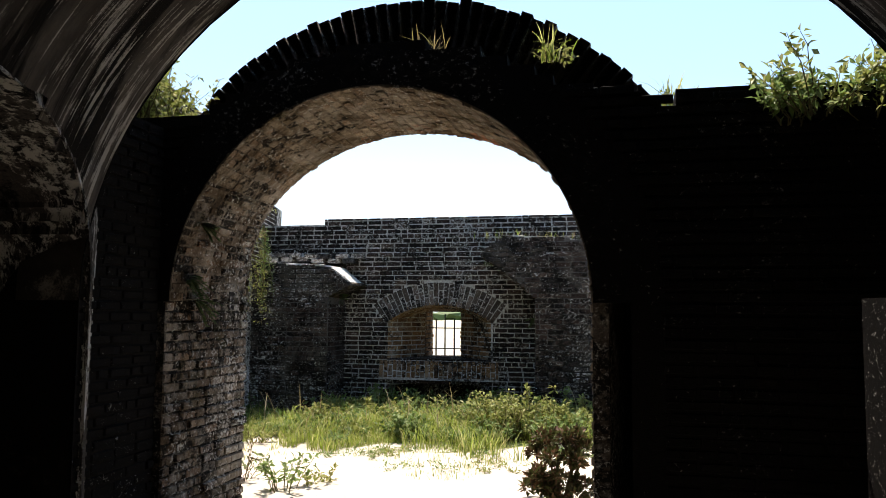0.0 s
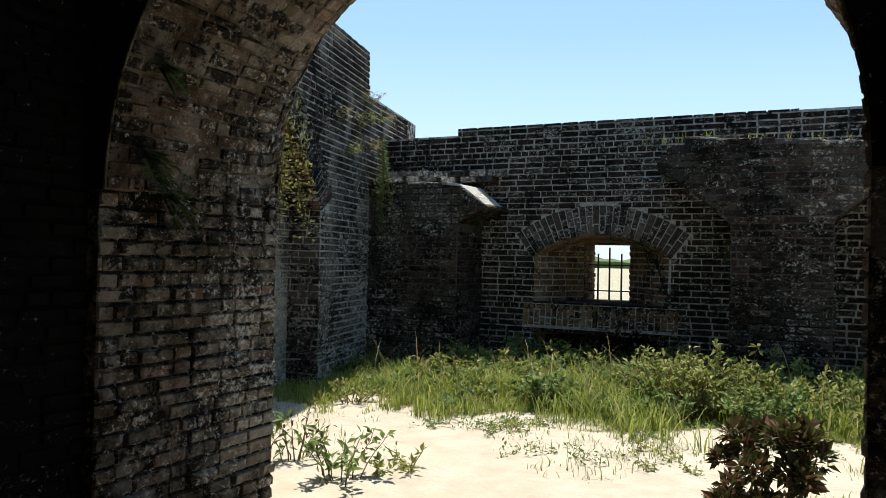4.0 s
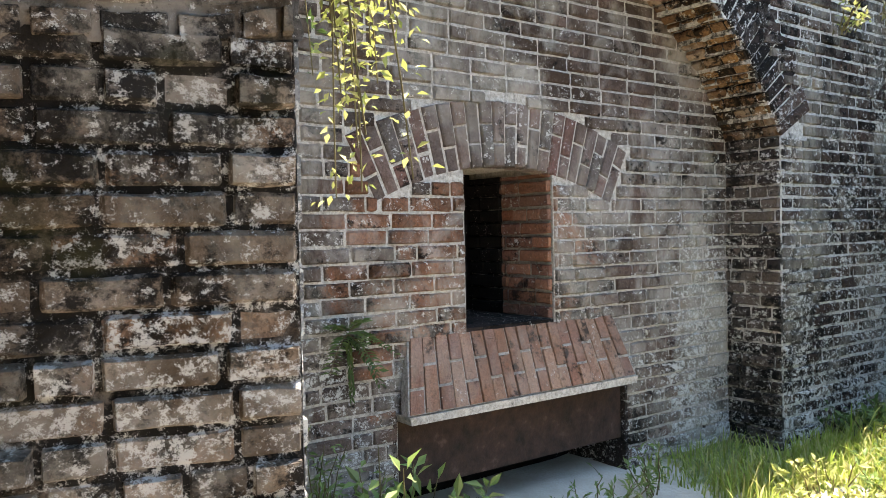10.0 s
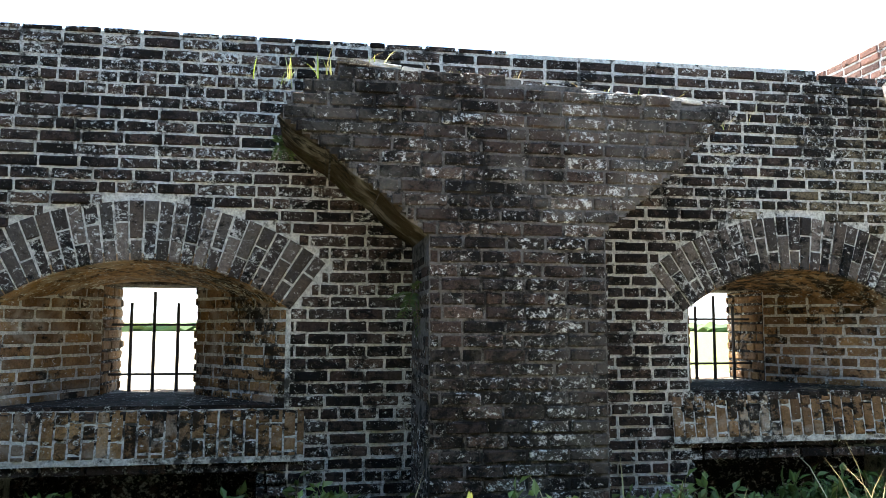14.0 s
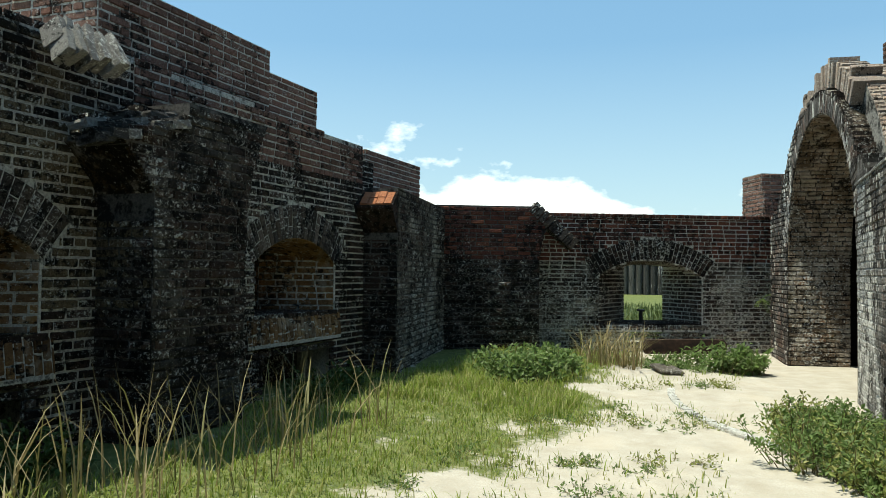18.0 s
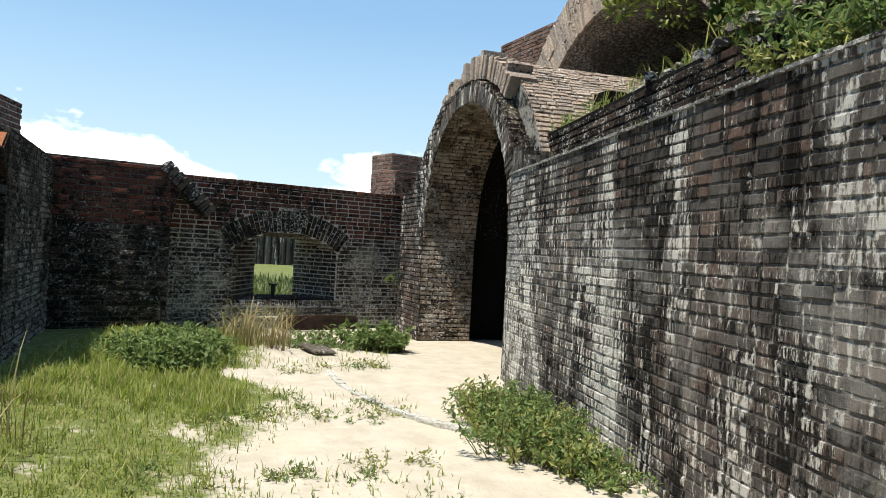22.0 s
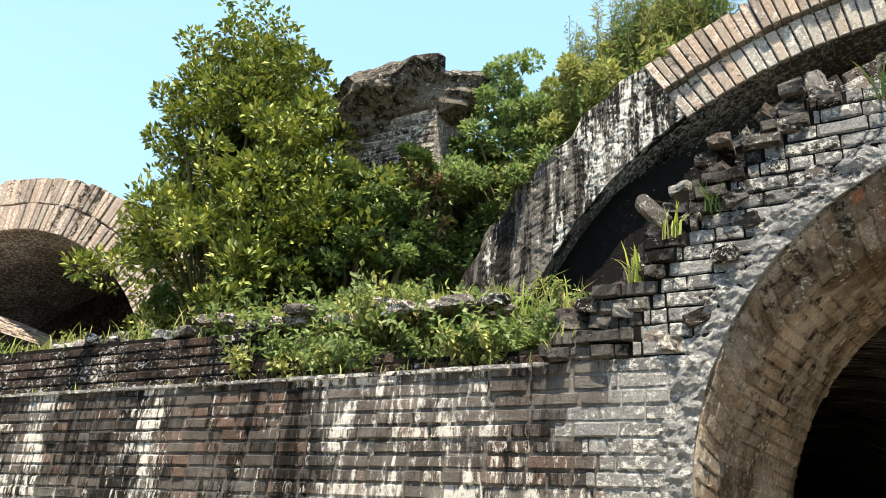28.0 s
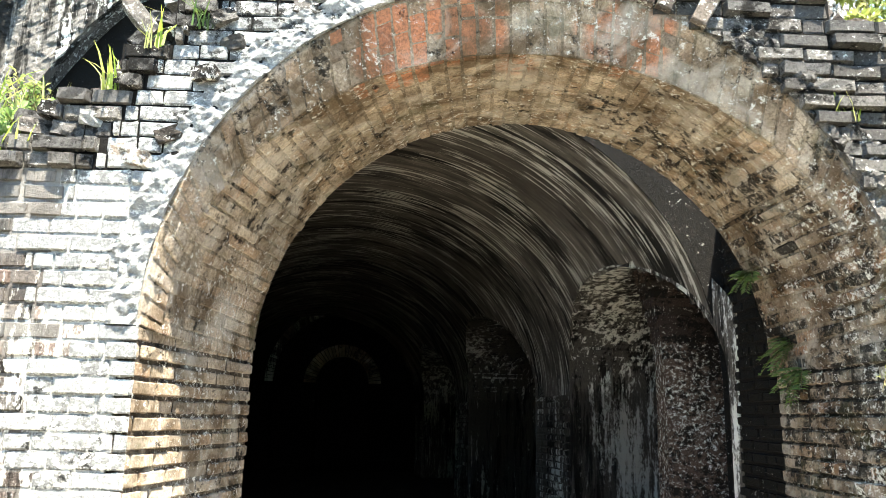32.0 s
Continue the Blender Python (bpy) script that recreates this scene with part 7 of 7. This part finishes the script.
for i in range(10):
    x = -1.42 + 0.155 * i
    stone("capstone", "", (x, -0.02, 0.085 - 0.055 * max(0, x + 1.0) + q.normal(0, 0.006)), (0.15, 0.62, 0.035), (q.normal(0, 1.5), q.normal(2, 1), q.normal(0, 2)), M_STONE if i > 5 else M_BR_BROKEN, 940 + i, cap, 0.03, worn=0.03)
for i in range(3):
    stone("capstone", "", (0.20 + 0.105 * i, 0.0, -0.035 - 0.083 * i), (0.135, 0.62, 0.035), (q.normal(0, 1.5), 38, q.normal(0, 2)), M_STONE, 950 + i, cap, 0.03, worn=0.03)
for i in range(14):
    stone("capstone", "", (-1.3 + 0.13 * i, 0.30, 0.13 + 0.072 * (i % 2) + 0.03 * (i < 7)), (0.2, 0.22, 0.068), (0, 0, q.normal(0, 5)), M_BR_BROKEN if i % 3 else M_BR_STEP, 960 + i, cap, 0.04, worn=0.04)
# ragged bricks on the broken arch and its stepped flank
rag = tagged(new("broken_brickwork"), "ragged broken bricks over the arch's crown", "rubble")
rag.location = (-0.3, -0.1, 3.6)
for i in range(170):
    a = radians(q.uniform(22, 62) if i % 2 else q.uniform(62, 148))
    rr_ = q.uniform(1.72, 2.24) if i % 2 else q.uniform(1.84, 2.24)
    x, z = rr_ * math.cos(a), 1.76 + rr_ * math.sin(a) - 3.6
    lying = i % 3
    stone("broken_brick", "", (x, q.uniform(-0.30, 0.05), z), (0.11, 0.21, 0.065) if lying else (0.07, 0.11, 0.2), (q.normal(0, 9), q.normal(0, 10) - (0 if lying else math.degrees(a) - 90), q.normal(0, 16)), (M_BR_STEP, M_BR_BROKEN, M_BR_RINGD, M_BR_STEP, M_SPRSTONE)[i % 5], 1000 + i, rag, 0.10, worn=0.06)
stairs = tagged(new("broken_flank"), "stepped broken brickwork beside the arch", "rubble")
stairs.location = (1.6, -0.1, 2.8)
for i in range(46):
    t = q.random()
    x, z = 2.0 - 1.3 * t, 2.46 + 1.2 * t
    stone("broken_brick", "", (x - 1.6 + q.normal(0, 0.05), q.uniform(-0.3, 0.02), z - 2.8 + q.normal(0, 0.03)), (0.21, 0.11, 0.068), (q.normal(0, 5), q.normal(0, 5), q.normal(0, 25)), M_BR_STEP if i % 3 else M_BR_BROKEN, 1200 + i, stairs, 0.08, worn=0.05)
ledge = tagged(new("broken_ledge"), "broken sunlit bricks on the wall's upper ledge", "rubble")
ledge.location = (5.0, -0.5, 2.9)
for i in range(60):
    x = q.uniform(-2.6, 1.6)
    stone("broken_brick", "", (x, q.uniform(-0.3, 0.12), 0.02 + (0.075 if q.random() < 0.35 * math.exp(-(x + 0.5) ** 2) + 0.1 else 0)), (0.22, 0.11, 0.07), (q.normal(0, 4), q.normal(0, 4), q.normal(0, 20)), M_BR_BROKEN, 1300 + i, ledge, 0.15)
# sunlit tops of the broken flank's steps
for x, z in ((1.83, 2.56), (1.59, 2.77), (1.355, 2.99), (1.11, 3.27), (0.8, 3.57)):
    for i in range(2):
        stone("step_brick", "", (x - 1.6 + 0.055 * (2 * i - 1), -0.06 + q.normal(0, 0.012), z - 2.8 - 0.015), (0.11, 0.3, 0.065), (0, 0, q.normal(0, 2)), M_BR_STEP, 1260 + i + int(x * 10), stairs, 0.04, worn=0.04)
# rock mass and a stub of wall behind the shrub
bm = bmesh.new()
bmesh.ops.create_icosphere(bm, subdivisions=4, radius=1)
for v in bm.verts:
    n_ = noise.fractal(v.co * 1.6, 1.0, 2.1, 5) * 0.35 + noise.fractal(v.co * 6, 1.0, 2.0, 3) * 0.08
    v.co *= 1 + n_
bmesh.ops.scale(bm, vec=(0.85, 0.55, 0.42), verts=bm.verts)
bmesh.ops.translate(bm, vec=(4.6, -2.25, 5.78), verts=bm.verts)
tagged(part("rubble_mass", bm, M_ROCK, None), "rough dark lump of concrete rubble on a brick stub", "rubble")
st = structure("wall_bank_stub", "grey brick stub of wall in the earth bank", "wall")
fr = Frame((0, -1.98, 0), (-1, 0, 0))
core(fr, st, M_BR_BROKEN, -5.2, -4.0, 2.6, 5.7, 0.6)
lay(fr, st, M_BR_BROKEN, -5.2, -4.0, 3.6, 5.68, seed=95, near=(-4.6, 5.0), limit=150)
# curved kerb and a slab in the sand
kerb = tagged(new("curved_kerb"), "pale curved kerb half buried in the sand", "kerb")
for i in range(26):
    a = radians(96 + 3.4 * i)
    stone("kerb_stone", "", (9.6 + 3.0 * math.cos(a) * 1.3, -0.6 + 2.6 * math.sin(a), 0.0), (0.2, 0.09, 0.06), (0, 0, math.degrees(a) + 90), M_STONE, 1400 + i, kerb, 0.08)
stone("stone_slab", "grey flat slab lying on the sand", (10.35, 2.15, 0.13), (0.55, 0.32, 0.05), (3, -4, 25), M_ROCK, 1450, None, 0.04, "slab")
# iron pipe on the far sill, and the rusty trough below it
pipe = tagged(new("iron_pipe"), "short black iron pipe stub with a flange on the sill", "pipe")
pb = W3.at(-1.66, 0.42, -0.55)
pipe.location = pb
for rad, z0, z1, nm in ((0.035, 0.0, 0.30, "shaft"), (0.075, 0.30, 0.335, "flange"), (0.06, -0.02, 0.03, "foot")):
    bm = bmesh.new()
    bmesh.ops.create_cone(bm, cap_ends=True, segments=14, radius1=rad, radius2=rad, depth=z1 - z0)
    bmesh.ops.translate(bm, vec=(0, 0, (z0 + z1) / 2), verts=bm.verts)
    part(nm, bm, M_IRON, pipe)
stone("rusted_beam", "rusty iron beam at the foot of the end wall", tuple(W3.at(-1.2, 0.16, 0.35)), (1.5, 0.12, 0.26), (0, 0, -63), M_RUST, 1460, None, 0.02, "beam")
# palisade beyond the end wall
pal = tagged(new("palisade"), "weathered grey timber palisade beyond the end wall", "fence")
pal.location = (58.0, 4.0, -0.06)
M_TIMBER = brick_mat("grey timber", [(0.10, 0.095, 0.085), (0.14, 0.13, 0.12), (0.07, 0.065, 0.06)], 0.35, 0.2, 0.0, streak=1.0)
for i in range(44):
    bm = bmesh.new()
    bmesh.ops.create_cone(bm, cap_ends=True, segments=9, radius1=0.27, radius2=0.25, depth=4.6 + q.uniform(-0.2, 0.2))
    bmesh.ops.translate(bm, vec=(0.1 * (i - 17) * 1.0, -0.5 * (i - 22), 2.2), verts=bm.verts)
    part("post", bm, M_TIMBER, pal)
# far shore and trees
tl = []
qf = np.random.default_rng(77)
bm = bmesh.new()
for i in range(260):
    x, y = qf.uniform(-160, 160), qf.uniform(170, 230)
    h = qf.uniform(1.3, 2.8)
    m = Matrix.Translation((x, y, h * 0.3)) @ Matrix.Diagonal((qf.uniform(3, 7), 3, h * 0.6, 1))
    bmesh.ops.create_icosphere(bm, subdivisions=1, radius=1, matrix=m)
for v in bm.verts:
    v.co += Vector(qf.normal(0, 0.25, 3))
far = part("far_trees", bm, M_LEAF_DARK, None)
tagged(far, "low dark line of far trees on the horizon", "trees", kind="stuff")
# thin pale slabs added to paint sunlight along the middle pier's broken top
cop = tagged(new("pier_sunlit_edge"), "thin pale slabs for the sunlit edge of the middle pier's broken top", "capstone")
cop.location = (0.5, 5.05, 2.7)
for i in range(13):
    x = -0.36 + 0.17 * i
    stone("coping_slab", "", (x - 0.5, q.normal(0.03, 0.01), 2.735 - 0.068 * (x + 0.44) - 2.7 + 0.012), (0.17, 0.40, 0.022), (q.normal(0, 1), q.normal(3.6, 0.7), q.normal(0, 2)), M_STONE if i % 3 else M_BR_BROKEN, 1500 + i, cop, 0.03, worn=0.02)
